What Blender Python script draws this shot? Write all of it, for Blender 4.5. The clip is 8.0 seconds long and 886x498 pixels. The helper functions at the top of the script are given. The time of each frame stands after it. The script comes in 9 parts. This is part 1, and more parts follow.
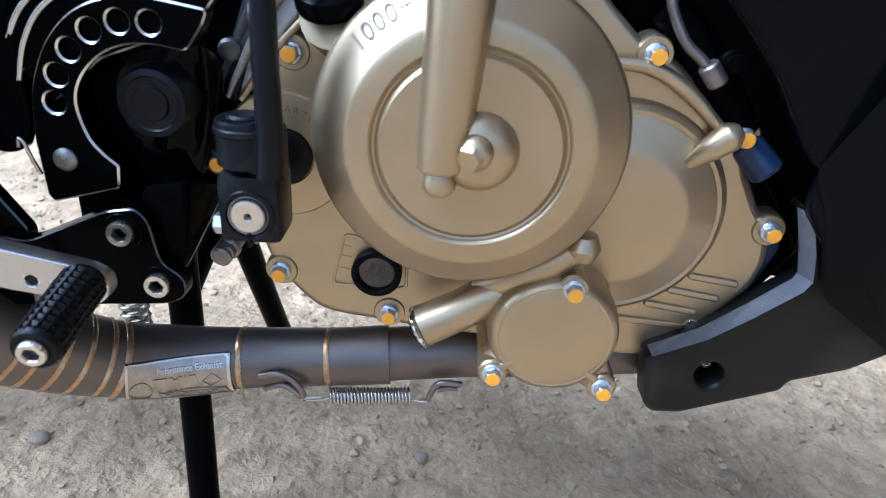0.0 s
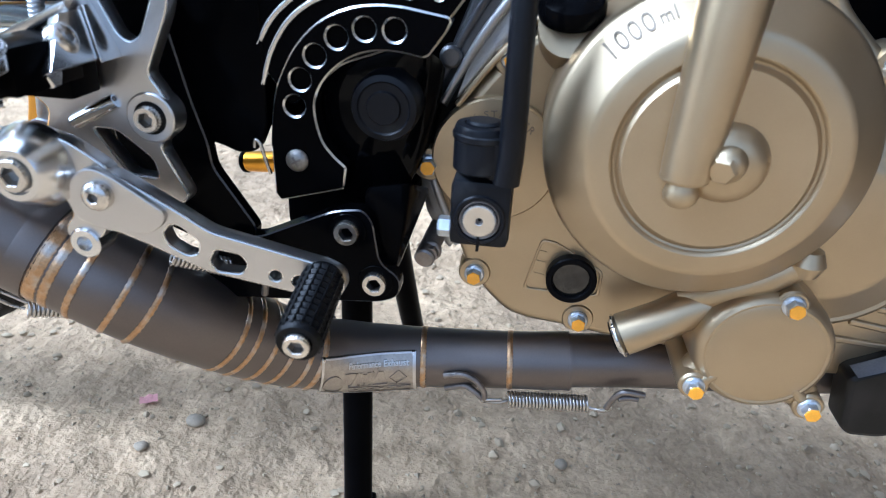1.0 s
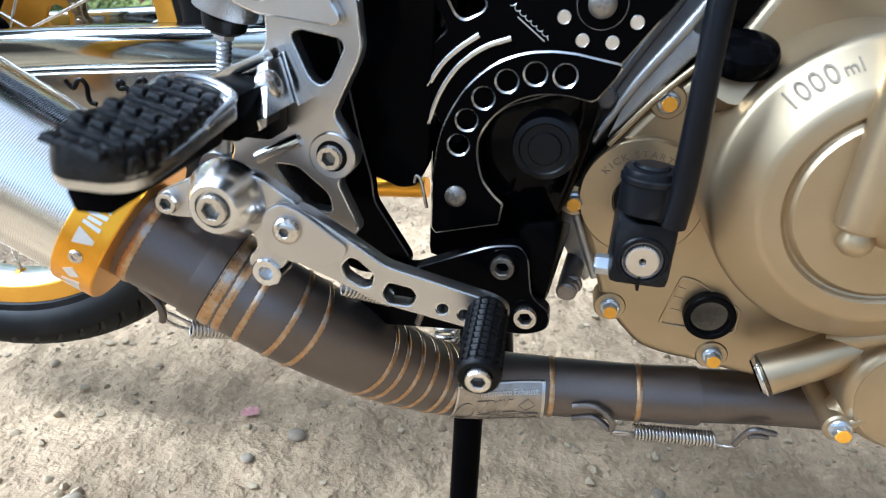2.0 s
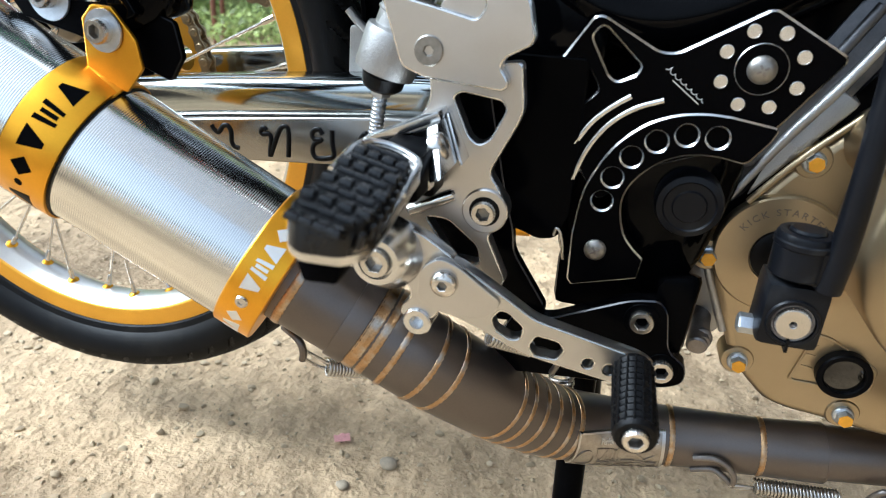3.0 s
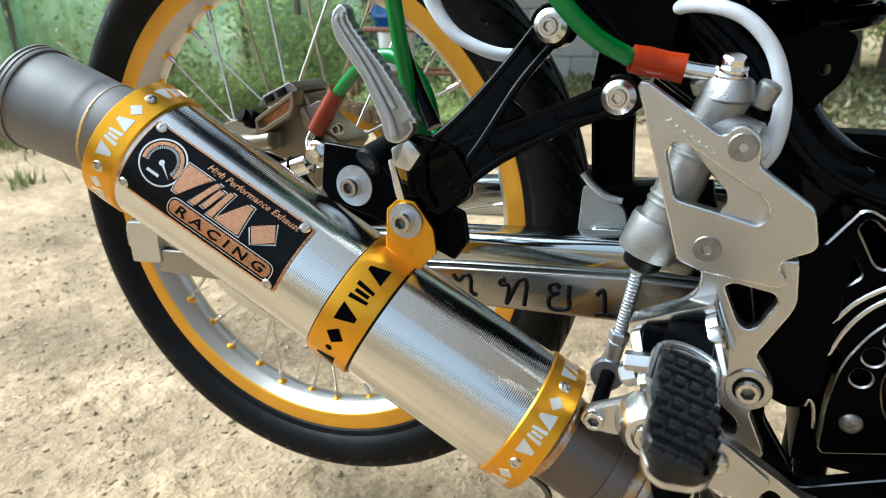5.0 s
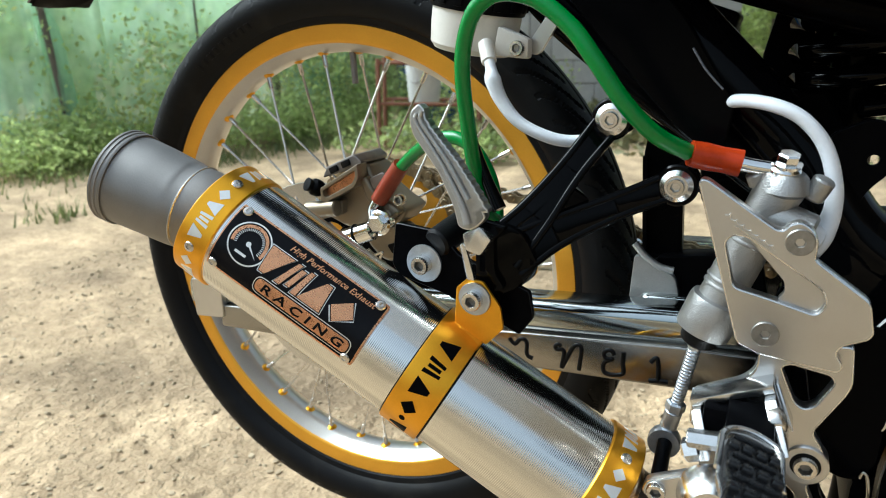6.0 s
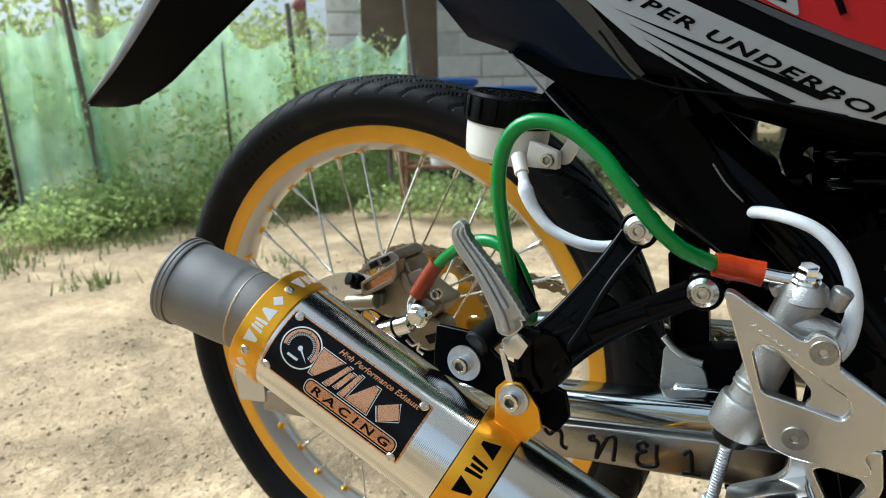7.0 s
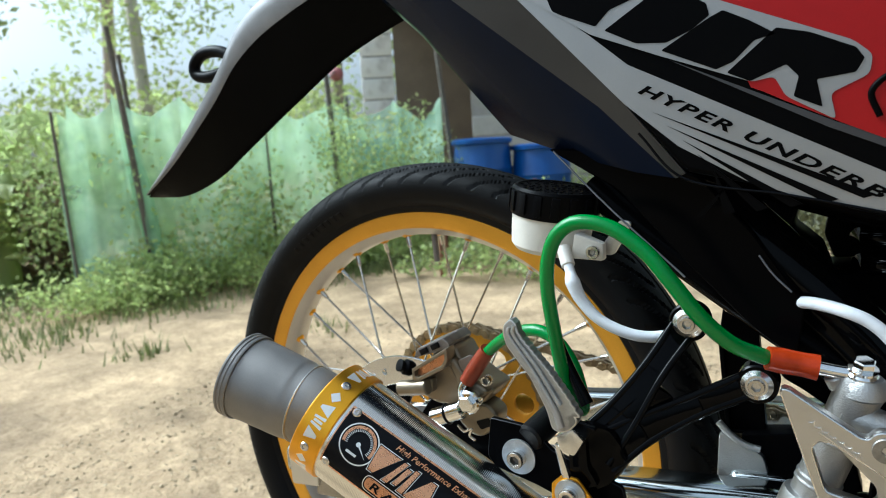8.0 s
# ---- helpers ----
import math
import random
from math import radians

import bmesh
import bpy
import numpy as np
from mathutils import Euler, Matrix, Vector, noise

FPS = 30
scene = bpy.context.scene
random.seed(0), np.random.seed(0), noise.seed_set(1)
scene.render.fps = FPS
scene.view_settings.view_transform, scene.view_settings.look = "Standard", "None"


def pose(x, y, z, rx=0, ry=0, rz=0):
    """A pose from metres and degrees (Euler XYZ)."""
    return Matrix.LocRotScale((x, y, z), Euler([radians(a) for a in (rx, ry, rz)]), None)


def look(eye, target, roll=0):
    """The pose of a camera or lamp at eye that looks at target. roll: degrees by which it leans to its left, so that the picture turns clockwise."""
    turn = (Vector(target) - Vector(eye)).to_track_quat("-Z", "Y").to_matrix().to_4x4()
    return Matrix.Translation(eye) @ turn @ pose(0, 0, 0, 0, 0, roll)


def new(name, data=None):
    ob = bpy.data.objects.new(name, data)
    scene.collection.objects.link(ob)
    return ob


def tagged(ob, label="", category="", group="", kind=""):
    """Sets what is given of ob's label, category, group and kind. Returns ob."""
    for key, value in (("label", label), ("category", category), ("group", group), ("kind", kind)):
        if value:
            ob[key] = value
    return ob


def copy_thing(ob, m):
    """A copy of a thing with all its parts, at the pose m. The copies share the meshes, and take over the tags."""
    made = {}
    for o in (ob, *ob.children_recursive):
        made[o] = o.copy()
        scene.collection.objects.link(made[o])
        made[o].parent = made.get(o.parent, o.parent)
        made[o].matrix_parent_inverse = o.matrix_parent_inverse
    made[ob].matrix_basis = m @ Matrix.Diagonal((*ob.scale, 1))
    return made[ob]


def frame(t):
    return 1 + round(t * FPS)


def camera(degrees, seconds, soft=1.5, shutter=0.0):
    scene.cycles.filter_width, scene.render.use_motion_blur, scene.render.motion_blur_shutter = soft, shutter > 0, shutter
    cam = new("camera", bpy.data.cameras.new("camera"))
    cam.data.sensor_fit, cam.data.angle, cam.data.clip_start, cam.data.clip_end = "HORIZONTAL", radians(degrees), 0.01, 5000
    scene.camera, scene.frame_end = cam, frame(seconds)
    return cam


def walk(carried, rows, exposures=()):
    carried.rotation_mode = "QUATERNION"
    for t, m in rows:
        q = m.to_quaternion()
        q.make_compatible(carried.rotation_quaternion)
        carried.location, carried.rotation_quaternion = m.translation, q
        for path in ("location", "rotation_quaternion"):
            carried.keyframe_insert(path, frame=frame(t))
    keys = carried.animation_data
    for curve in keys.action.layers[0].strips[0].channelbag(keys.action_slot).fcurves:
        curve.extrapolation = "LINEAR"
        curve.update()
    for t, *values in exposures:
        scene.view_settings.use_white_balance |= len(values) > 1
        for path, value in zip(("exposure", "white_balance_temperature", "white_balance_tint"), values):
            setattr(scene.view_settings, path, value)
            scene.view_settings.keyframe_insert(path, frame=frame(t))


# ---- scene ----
# ---------------------------------------------------------------- camera
cam = camera(67.5, 8.0, soft=1.0)
cam.data.dof.use_dof, cam.data.dof.focus_distance, cam.data.dof.aperture_fstop = True, 0.43, 12.0
METRES, EYE, TILT, LEAN, TURN = 0.42, 0.435, -26.0, -3.5, 1.9
ROWS = [
    (0.0, 0.0, 0.0, 0.0, 0.0, 0.0, -0.0),
    (0.5, -0.0942, -0.0015, 0.0019, 3.52, -0.14, -1.41),
    (1.0, -0.1745, -0.0133, 0.0031, 5.61, -0.03, -2.06),
    (1.5, -0.2468, -0.0332, 0.0104, 7.37, 0.36, -2.77),
    (3.0, -0.4263, -0.0984, 0.0557, 12.63, 1.99, -5.34),
    (3.5, -0.4799, -0.1264, 0.0763, 15.44, 2.61, -6.12),
    (4.0, -0.5229, -0.1745, 0.1054, 17.37, 3.72, -6.61),
    (4.5, -0.5659, -0.2096, 0.1352, 19.85, 5.28, -6.97),
    (6.0, -0.642, -0.3345, 0.2258, 23.42, 7.76, -7.47),
    (6.5, -0.647, -0.3825, 0.2522, 24.38, 10.0, -7.56),
    (7.0, -0.6435, -0.4181, 0.2833, 25.28, 12.22, -7.16),
    (7.5, -0.6365, -0.4572, 0.3184, 27.13, 14.93, -6.66),
    (8.0, -0.6442, -0.4739, 0.3363, 28.88, 16.43, -6.35),
]
walk(cam, [(t, pose(0, 0, EYE, TILT, LEAN, TURN) @ pose(METRES * x, METRES * y, METRES * z, 90 + pitch, roll, yaw)) for t, x, y, z, yaw, pitch, roll in ROWS],
     exposures=[(0.0, 1.13, 4440.0, 9.0), (1.5, 1.12, 4560.0, 6.5), (3.0, 1.06, 5160.0, 3.0), (4.5, 0.85, 5200.0, 0.5), (6.5, 0.62, 5380.0, -1.5), (8.0, 0.61, 5200.0, -1.5)])

# ---------------------------------------------------------------- light
SUN_EL, SUN_AZ = 46.0, 256.0   # azimuth clockwise from +y: from the rear of the motorcycle
world = bpy.data.worlds.new("sky")
scene.world = world
world.use_nodes = True
wn = world.node_tree
sky = wn.nodes.new("ShaderNodeTexSky")
sky.sky_type, sky.sun_disc = "NISHITA", False
sky.sun_elevation, sky.sun_rotation = radians(SUN_EL), radians(SUN_AZ)
sky.dust_density, sky.air_density, sky.ozone_density = 7.0, 1.0, 0.6
haze = wn.nodes.new("ShaderNodeHueSaturation")      # milky haze
haze.inputs["Saturation"].default_value = 0.3
wn.links.new(sky.outputs[0], haze.inputs["Color"])
wn.links.new(haze.outputs[0], wn.nodes["Background"].inputs[0])
wn.nodes["Background"].inputs[1].default_value = 0.15
sun = new("sun", bpy.data.lights.new("sun", "SUN"))
sun.data.energy, sun.data.angle, sun.data.color = 2.0, radians(24), (1.0, 0.95, 0.87)
az, el = radians(SUN_AZ), radians(SUN_EL)
sun_dir = Vector((math.sin(az) * math.cos(el), math.cos(az) * math.cos(el), math.sin(el)))
sun.matrix_world = look(sun_dir * 10, (0, 0, 0))


# ---------------------------------------------------------------- materials
def surface(name, base, rough=0.5, metal=0.0, vary=0.15, scale=60.0, fine=600.0, bump=0.1, depth=0.0005, coat=0.0, stretch=(1, 1, 1), wear=None, rand=0.0, spec=0.5):
    """A painted, metal or mineral surface: base colour with blotches and grain, uneven gloss and a fine relief."""
    m = bpy.data.materials.new(name)
    m.use_nodes = True
    nt = m.node_tree
    bsdf = nt.nodes["Principled BSDF"]
    L = nt.links.new
    co = nt.nodes.new("ShaderNodeTexCoord")
    mp = nt.nodes.new("ShaderNodeMapping")
    mp.inputs["Scale"].default_value = stretch
    L(co.outputs["Object"], mp.inputs[0])
    n1 = nt.nodes.new("ShaderNodeTexNoise")
    n1.inputs["Scale"].default_value, n1.inputs["Detail"].default_value = scale, 5
    n2 = nt.nodes.new("ShaderNodeTexNoise")
    n2.inputs["Scale"].default_value, n2.inputs["Detail"].default_value = fine, 3
    L(mp.outputs[0], n1.inputs[0])
    L(mp.outputs[0], n2.inputs[0])
    add = nt.nodes.new("ShaderNodeMath")
    add.operation = "MULTIPLY_ADD"
    L(n1.outputs[0], add.inputs[0])
    add.inputs[1].default_value = 0.65
    sc = nt.nodes.new("ShaderNodeMath")
    sc.operation = "MULTIPLY"
    L(n2.outputs[0], sc.inputs[0])
    sc.inputs[1].default_value = 0.35
    L(sc.outputs[0], add.inputs[2])
    ramp = nt.nodes.new("ShaderNodeValToRGB")
    ramp.color_ramp.elements[0].position, ramp.color_ramp.elements[1].position = 0.3, 0.7
    lo, hi = [c * (1 - vary) for c in base], [min(1, c * (1 + vary)) for c in base]
    ramp.color_ramp.elements[0].color, ramp.color_ramp.elements[1].color = (*lo, 1), (*hi, 1)
    L(add.outputs[0], ramp.inputs[0])
    col = ramp.outputs[0]
    if wear:
        wcol, amount = wear
        n3 = nt.nodes.new("ShaderNodeTexNoise")
        n3.inputs["Scale"].default_value, n3.inputs["Detail"].default_value = scale * 0.6, 8
        L(mp.outputs[0], n3.inputs[0])
        r3 = nt.nodes.new("ShaderNodeValToRGB")
        r3.color_ramp.elements[0].position, r3.color_ramp.elements[1].position = 0.62 - amount * 0.3, 0.68
        L(n3.outputs[0], r3.inputs[0])
        mx = nt.nodes.new("ShaderNodeMixRGB")
        L(r3.outputs[0], mx.inputs[0])
        L(col, mx.inputs[1])
        mx.inputs[2].default_value = (*wcol, 1)
        col = mx.outputs[0]
    if rand:
        oi = nt.nodes.new("ShaderNodeObjectInfo")
        hsv = nt.nodes.new("ShaderNodeHueSaturation")
        mr = nt.nodes.new("ShaderNodeMapRange")
        mr.inputs["To Min"].default_value, mr.inputs["To Max"].default_value = 1 - rand, 1 + rand
        L(oi.outputs["Random"], mr.inputs[0])
        L(mr.outputs[0], hsv.inputs["Value"])
        L(col, hsv.inputs["Color"])
        col = hsv.outputs[0]
    L(col, bsdf.inputs["Base Color"])
    rr = nt.nodes.new("ShaderNodeMapRange")
    rr.inputs["To Min"].default_value, rr.inputs["To Max"].default_value = max(0.02, rough * 0.78), min(1, rough * 1.22)
    L(add.outputs[0], rr.inputs[0])
    L(rr.outputs[0], bsdf.inputs["Roughness"])
    bsdf.inputs["Metallic"].default_value = metal
    bsdf.inputs["Specular IOR Level"].default_value = spec
    bsdf.inputs["Coat Weight"].default_value = coat
    bsdf.inputs["Coat Roughness"].default_value = 0.06
    if bump:
        bp = nt.nodes.new("ShaderNodeBump")
        bp.inputs["Strength"].default_value, bp.inputs["Distance"].default_value = bump, depth
        L(n2.outputs[0], bp.inputs["Height"])
        L(bp.outputs[0], bsdf.inputs["Normal"])
    return m


BRONZE = surface("champagne_engine_paint", (0.430, 0.342, 0.212), 0.37, 0.90, 0.06, 40, 1800, 0.05, 0.0002)
ALU = surface("machined_aluminium", (0.70, 0.695, 0.68), 0.24, 1.0, 0.05, 90, 900, 0.05, 0.0002)
ALU_SATIN = surface("satin_aluminium", (0.60, 0.585, 0.565), 0.32, 1.0, 0.04, 60, 1500, 0.06, 0.0002)
CAST = surface("cast_aluminium", (0.40, 0.395, 0.385), 0.42, 0.9, 0.12, 80, 1200, 0.6, 0.0005)
CHROME = surface("chrome", (0.78, 0.78, 0.77), 0.10, 1.0, 0.05, 60, 700, 0.02, 0.0002)
POLISHED = surface("polished_aluminium_swingarm", (0.42, 0.45, 0.45), 0.13, 1.0, 0.08, 25, 500, 0.03, 0.0003, stretch=(0.3, 1, 1))
STEEL = surface("stainless_bolt", (0.66, 0.63, 0.58), 0.25, 1.0, 0.10, 200, 1500, 0.05, 0.0002, rand=0.08)
ZINC = surface("zinc_bolt", (0.55, 0.58, 0.62), 0.35, 0.9, 0.15, 300, 1500, 0.1, 0.0003, rand=0.1)
# grease on some screw heads; inside hex sockets it paints the recess shade
GREASE_AND_SHADE = surface("grease_and_socket_shade", (0.28, 0.265, 0.24), 0.38, 0.9, 0.2, 300, 900, 0.1, 0.0003)
GOLD = surface("gold_anodised", (0.84, 0.41, 0.022), 0.33, 0.95, 0.06, 60, 900, 0.03, 0.0002)
GOLD_RIM = surface("gold_rim_anodising", (0.74, 0.36, 0.025), 0.36, 0.55, 0.07, 25, 700, 0.04, 0.0002)
RIM_GREY = surface("satin_rim_well", (0.56, 0.53, 0.49), 0.32, 0.85, 0.08, 30, 700, 0.05, 0.0002)
YELLOW = surface("orange_paint_mark", (0.85, 0.38, 0.01), 0.45, 0.0, 0.10, 300, 1500, 0.1, 0.0003)
BLACK = surface("gloss_black_paint", (0.0015, 0.0015, 0.0018), 0.15, 0.0, 0.3, 30, 600, 0.04, 0.0004, spec=0.025)
BLACK_SATIN = surface("satin_black_paint", (0.0018, 0.0018, 0.0022), 0.30, 0.0, 0.3, 60, 900, 0.12, 0.0004, spec=0.015)
ANODISED = surface("black_anodised", (0.0014, 0.0014, 0.0017), 0.24, 0.0, 0.2, 60, 1500, 0.04, 0.0002, spec=0.02)
PLASTIC = surface("matt_black_plastic", (0.0026, 0.0026, 0.0032), 0.38, 0.0, 0.2, 60, 1500, 0.25, 0.0003, spec=0.05)
GREY_PLASTIC = surface("graphite_plastic", (0.0024, 0.0026, 0.0034), 0.24, 0.0, 0.2, 20, 1800, 0.08, 0.0003, spec=0.07)
NAVY = surface("dark_blue_tail_plastic", (0.003, 0.0055, 0.014), 0.22, 0.0, 0.15, 20, 1500, 0.06, 0.0003, spec=0.06)
RUBBER = surface("tyre_rubber", (0.004, 0.004, 0.0045), 0.45, 0.0, 0.25, 40, 900, 0.2, 0.0005, wear=((0.009, 0.0085, 0.008), 0.15), spec=0.12)
RUBBER_PEG = surface("peg_rubber", (0.0026, 0.0026, 0.003), 0.40, 0.0, 0.25, 90, 900, 0.3, 0.0006, spec=0.15)
PAD_RUBBER = surface("wet_look_pad_rubber", (0.003, 0.003, 0.0034), 0.28, 0.0, 0.3, 120, 900, 0.35, 0.0006, spec=0.5)
TREAD = surface("dusty_tread_rubber", (0.0035, 0.0035, 0.0035), 0.55, 0.0, 0.25, 60, 900, 0.3, 0.0005, wear=((0.009, 0.0085, 0.0075), 0.25), spec=0.12)
TITANIUM = surface("heat_tinted_titanium", (0.155, 0.135, 0.122), 0.42, 0.92, 0.10, 35, 900, 0.10, 0.0003)
TIP = surface("grey_titanium_tip", (0.22, 0.21, 0.20), 0.50, 0.75, 0.12, 50, 900, 0.15, 0.0003)
NAMEPLATE = surface("embossed_nameplate", (0.38, 0.345, 0.30), 0.30, 0.9, 0.22, 160, 700, 0.5, 0.0005)
WELD = surface("straw_weld_bead", (0.44, 0.28, 0.14), 0.30, 1.0, 0.35, 180, 900, 0.5, 0.0006, wear=((0.50, 0.46, 0.40), 0.5))
SPRING = surface("spring_steel", (0.52, 0.50, 0.47), 0.28, 1.0, 0.15, 100, 900, 0.1, 0.0003)
DARKSTEEL = surface("dull_steel", (0.22, 0.20, 0.185), 0.45, 0.9, 0.25, 120, 900, 0.2, 0.0003)
BRASS = surface("chain_metal", (0.42, 0.33, 0.20), 0.36, 0.95, 0.25, 120, 900, 0.2, 0.0004)
CALIPER = surface("champagne_caliper", (0.23, 0.188, 0.13), 0.40, 0.7, 0.08, 60, 900, 0.1, 0.0003)
SMOKED = surface("sight_glass", (0.012, 0.010, 0.007), 0.06, 0.0, 0.2, 60, 500, 0.0, coat=0.6)
GREEN_HOSE = surface("green_braided_hose", (0.008, 0.19, 0.024), 0.22, 0.0, 0.10, 700, 3500, 0.3, 0.0004, spec=0.5)
ORANGE_SLEEVE = surface("orange_shrink_sleeve", (0.33, 0.030, 0.003), 0.24, 0.0, 0.12, 200, 900, 0.15, 0.0004, spec=0.25)
RED_SLEEVE = surface("rust_red_sleeve", (0.22, 0.03, 0.008), 0.34, 0.0, 0.12, 200, 900, 0.15, 0.0004)
WHITE_HOSE = surface("milky_hose", (0.74, 0.76, 0.80), 0.30, 0.0, 0.06, 60, 600, 0.05, 0.0003)
WHITE_TANK = surface("white_reservoir_plastic", (0.62, 0.585, 0.52), 0.40, 0.0, 0.05, 60, 600, 0.1, 0.0004)
BOARD = surface("black_enamel_badge", (0.004, 0.004, 0.005), 0.22, 0.0, 0.2, 60, 600, 0.0, spec=0.12)
# shading of the raised letters is put into this darker colour
RELIEF_SHADE = surface("relief_shade", (0.22, 0.18, 0.13), 0.6, 0.3, 0.2, 200, 900, 0.1, 0.0003)
SCUFFED = surface("scuffed_aluminium", (0.40, 0.40, 0.39), 0.42, 0.9, 0.12, 120, 900, 0.3, 0.0004, wear=((0.22, 0.22, 0.21), 0.15))
WORN_BLACK = surface("worn_black_paint", (0.0042, 0.0047, 0.0065), 0.34, 0.0, 0.35, 60, 700, 0.2, 0.0004, spec=0.18, wear=((0.015, 0.016, 0.018), 0.1))
GLOSS_BLACK = surface("wet_gloss_black", (0.0015, 0.0015, 0.0018), 0.07, 0.0, 0.3, 30, 160, 0.06, 0.0010, spec=0.08)
DARK_CAST = surface("dark_cast_aluminium", (0.10, 0.10, 0.105), 0.42, 0.85, 0.25, 60, 900, 0.25, 0.0004)
COPPER = surface("copper_badge_relief", (0.66, 0.33, 0.17), 0.28, 0.85, 0.10, 300, 1200, 0.1, 0.0002)
SILVER_INK = surface("silver_badge_ink", (0.72, 0.71, 0.69), 0.35, 0.6, 0.05, 200, 900, 0.0)
RED_DECAL = surface("red_decal", (0.27, 0.005, 0.006), 0.30, 0.0, 0.05, 30, 900, 0.0, spec=0.2)
SILVER_DECAL = surface("silver_decal", (0.30, 0.30, 0.30), 0.40, 0.75, 0.05, 30, 900, 0.0, spec=0.3)
BLACK_DECAL = surface("black_decal", (0.0016, 0.0016, 0.0018), 0.30, 0.0, 0.2, 30, 900, 0.0, spec=0.03)
GREY_DECAL = surface("dark_grey_decal", (0.030, 0.030, 0.033), 0.34, 0.0, 0.1, 30, 900, 0.0)


BEVEL = surface("polished_black_bevel", (0.006, 0.007, 0.012), 0.18, 0.0, 0.2, 60, 900, 0.03, 0.0002, spec=0.9)
DUSTY_COWL = surface("dusty_black_plastic", (0.0065, 0.0062, 0.006), 0.40, 0.0, 0.3, 25, 900, 0.12, 0.0003, spec=0.22, wear=((0.022, 0.020, 0.018), 0.35))
NAVY_PAINT = surface("navy_painted_bracket", (0.010, 0.022, 0.058), 0.34, 0.0, 0.3, 60, 900, 0.2, 0.0004, spec=0.35)
# light caught by the tail bevel is put into this lighter grey
TAIL_EDGE = surface("sheen_lightened_edge", (0.030, 0.028, 0.026), 0.34, 0.0, 0.2, 30, 1500, 0.06, 0.0003, spec=0.35)
# sky light on the mudguard's side, put into a pale colour
SKY_SHEEN = surface("sky_sheen_plastic", (0.20, 0.20, 0.205), 0.36, 0.0, 0.25, 25, 900, 0.08, 0.0003, spec=0.5)
TURNED = surface("turned_steel", (0.78, 0.775, 0.745), 0.15, 1.0, 0.02, 12, 90, 0.0)
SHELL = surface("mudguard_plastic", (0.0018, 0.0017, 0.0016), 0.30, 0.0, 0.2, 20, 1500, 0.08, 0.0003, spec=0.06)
# sky reflection on plastic edges, put into a paler colour
EDGE = surface("sky_lit_plastic_edge", (0.10, 0.105, 0.12), 0.18, 0.0, 0.2, 60, 900, 0.1, 0.0003, spec=0.8)


# ---------------------------------------------------------------- shape helpers
WORLD = {}


def smooth(me, angle=35):
    me.polygons.foreach_set("use_smooth", [True] * len(me.polygons))
    me.set_sharp_from_angle(angle=radians(angle))
    return me


def mesh_of(verts, faces, angle=35):
    me = bpy.data.meshes.new("m")
    me.from_pydata([tuple(v) for v in verts], [], faces)
    bm = bmesh.new()
    bm.from_mesh(me)
    bmesh.ops.recalc_face_normals(bm, faces=bm.faces)
    bm.to_mesh(me)
    bm.free()
    return smooth(me, angle)


def joined(*meshes, angle=35):
    bm = bmesh.new()
    for me in meshes:
        bm.from_mesh(me)
    out = bpy.data.meshes.new("m")
    bm.to_mesh(out)
    bm.free()
    return smooth(out, angle)


def moved(me, m):
    out = me.copy()
    out.transform(m)
    return out


def part(name, me, material, parent, label="", m=None):
    """One mesh object under a thing or under a part, at the pose m."""
    if material and not me.materials:
        me.materials.append(material)
    elif material and me.materials[0] != material:
        me = me.copy()
        me.materials.clear()
        me.materials.append(material)
    ob = new(name, me)
    ob.parent = parent
    ob.matrix_parent_inverse = WORLD.get(parent, Matrix()).inverted()
    ob.matrix_basis = m or Matrix()
    WORLD[ob] = m.copy() if m else Matrix()
    if label:
        ob["label"] = label
    return ob


def thing(name, at, label, category, group="", kind=""):
    ob = new(name)
    ob.empty_display_size = 0.02
    ob.matrix_basis = Matrix.Translation(at)
    WORLD[ob] = Matrix.Translation(at)
    return tagged(ob, label, category, group, kind)


def solo(name, me, material, label, category, group="", kind="", m=None):
    """A top-level thing of one mesh."""
    if material:
        me.materials.append(material)
    ob = new(name, me)
    ob.matrix_basis = m or Matrix()
    WORLD[ob] = ob.matrix_basis.copy()
    return tagged(ob, label, category, group, kind)


def rounded(pts, r, n=4):
    """A closed outline with its corners rounded."""
    out = []
    k = len(pts)
    for i in range(k):
        p, a, b = Vector(pts[i]), Vector(pts[i - 1]), Vector(pts[(i + 1) % k])
        da, db = a - p, b - p
        c = min(r, da.length * 0.45, db.length * 0.45)
        s, e = p + da.normalized() * c, p + db.normalized() * c
        for j in range(n + 1):
            t = j / n
            out.append(s * (1 - t) ** 2 + p * 2 * t * (1 - t) + e * t * t)
    return out


def ring2(cx, cz, r, n=28):
    return [Vector((cx + r * math.cos(2 * math.pi * i / n), cz + r * math.sin(2 * math.pi * i / n))) for i in range(n)]


def filled(outlines, thick, bevel=0.0, res=1):
    """A flat plate from closed outlines in its own x, y (the inner ones are holes); z from 0 to thick."""
    cu = bpy.data.curves.new("c", "CURVE")
    cu.dimensions, cu.fill_mode = "2D", "BOTH"
    cu.extrude, cu.bevel_depth, cu.bevel_resolution, cu.offset = max(0, thick / 2 - bevel), bevel, res, -bevel
    for pts in outlines:
        sp = cu.splines.new("POLY")
        sp.points.add(len(pts) - 1)
        for q, p in zip(sp.points, pts):
            q.co = (p[0], p[1], 0, 1)
        sp.use_cyclic_u = True
    ob = bpy.data.objects.new("c", cu)
    me = bpy.data.meshes.new_from_object(ob)
    bpy.data.objects.remove(ob)
    bpy.data.curves.remove(cu)
    me.transform(Matrix.Translation((0, 0, thick / 2)))
    return smooth(me, 30)


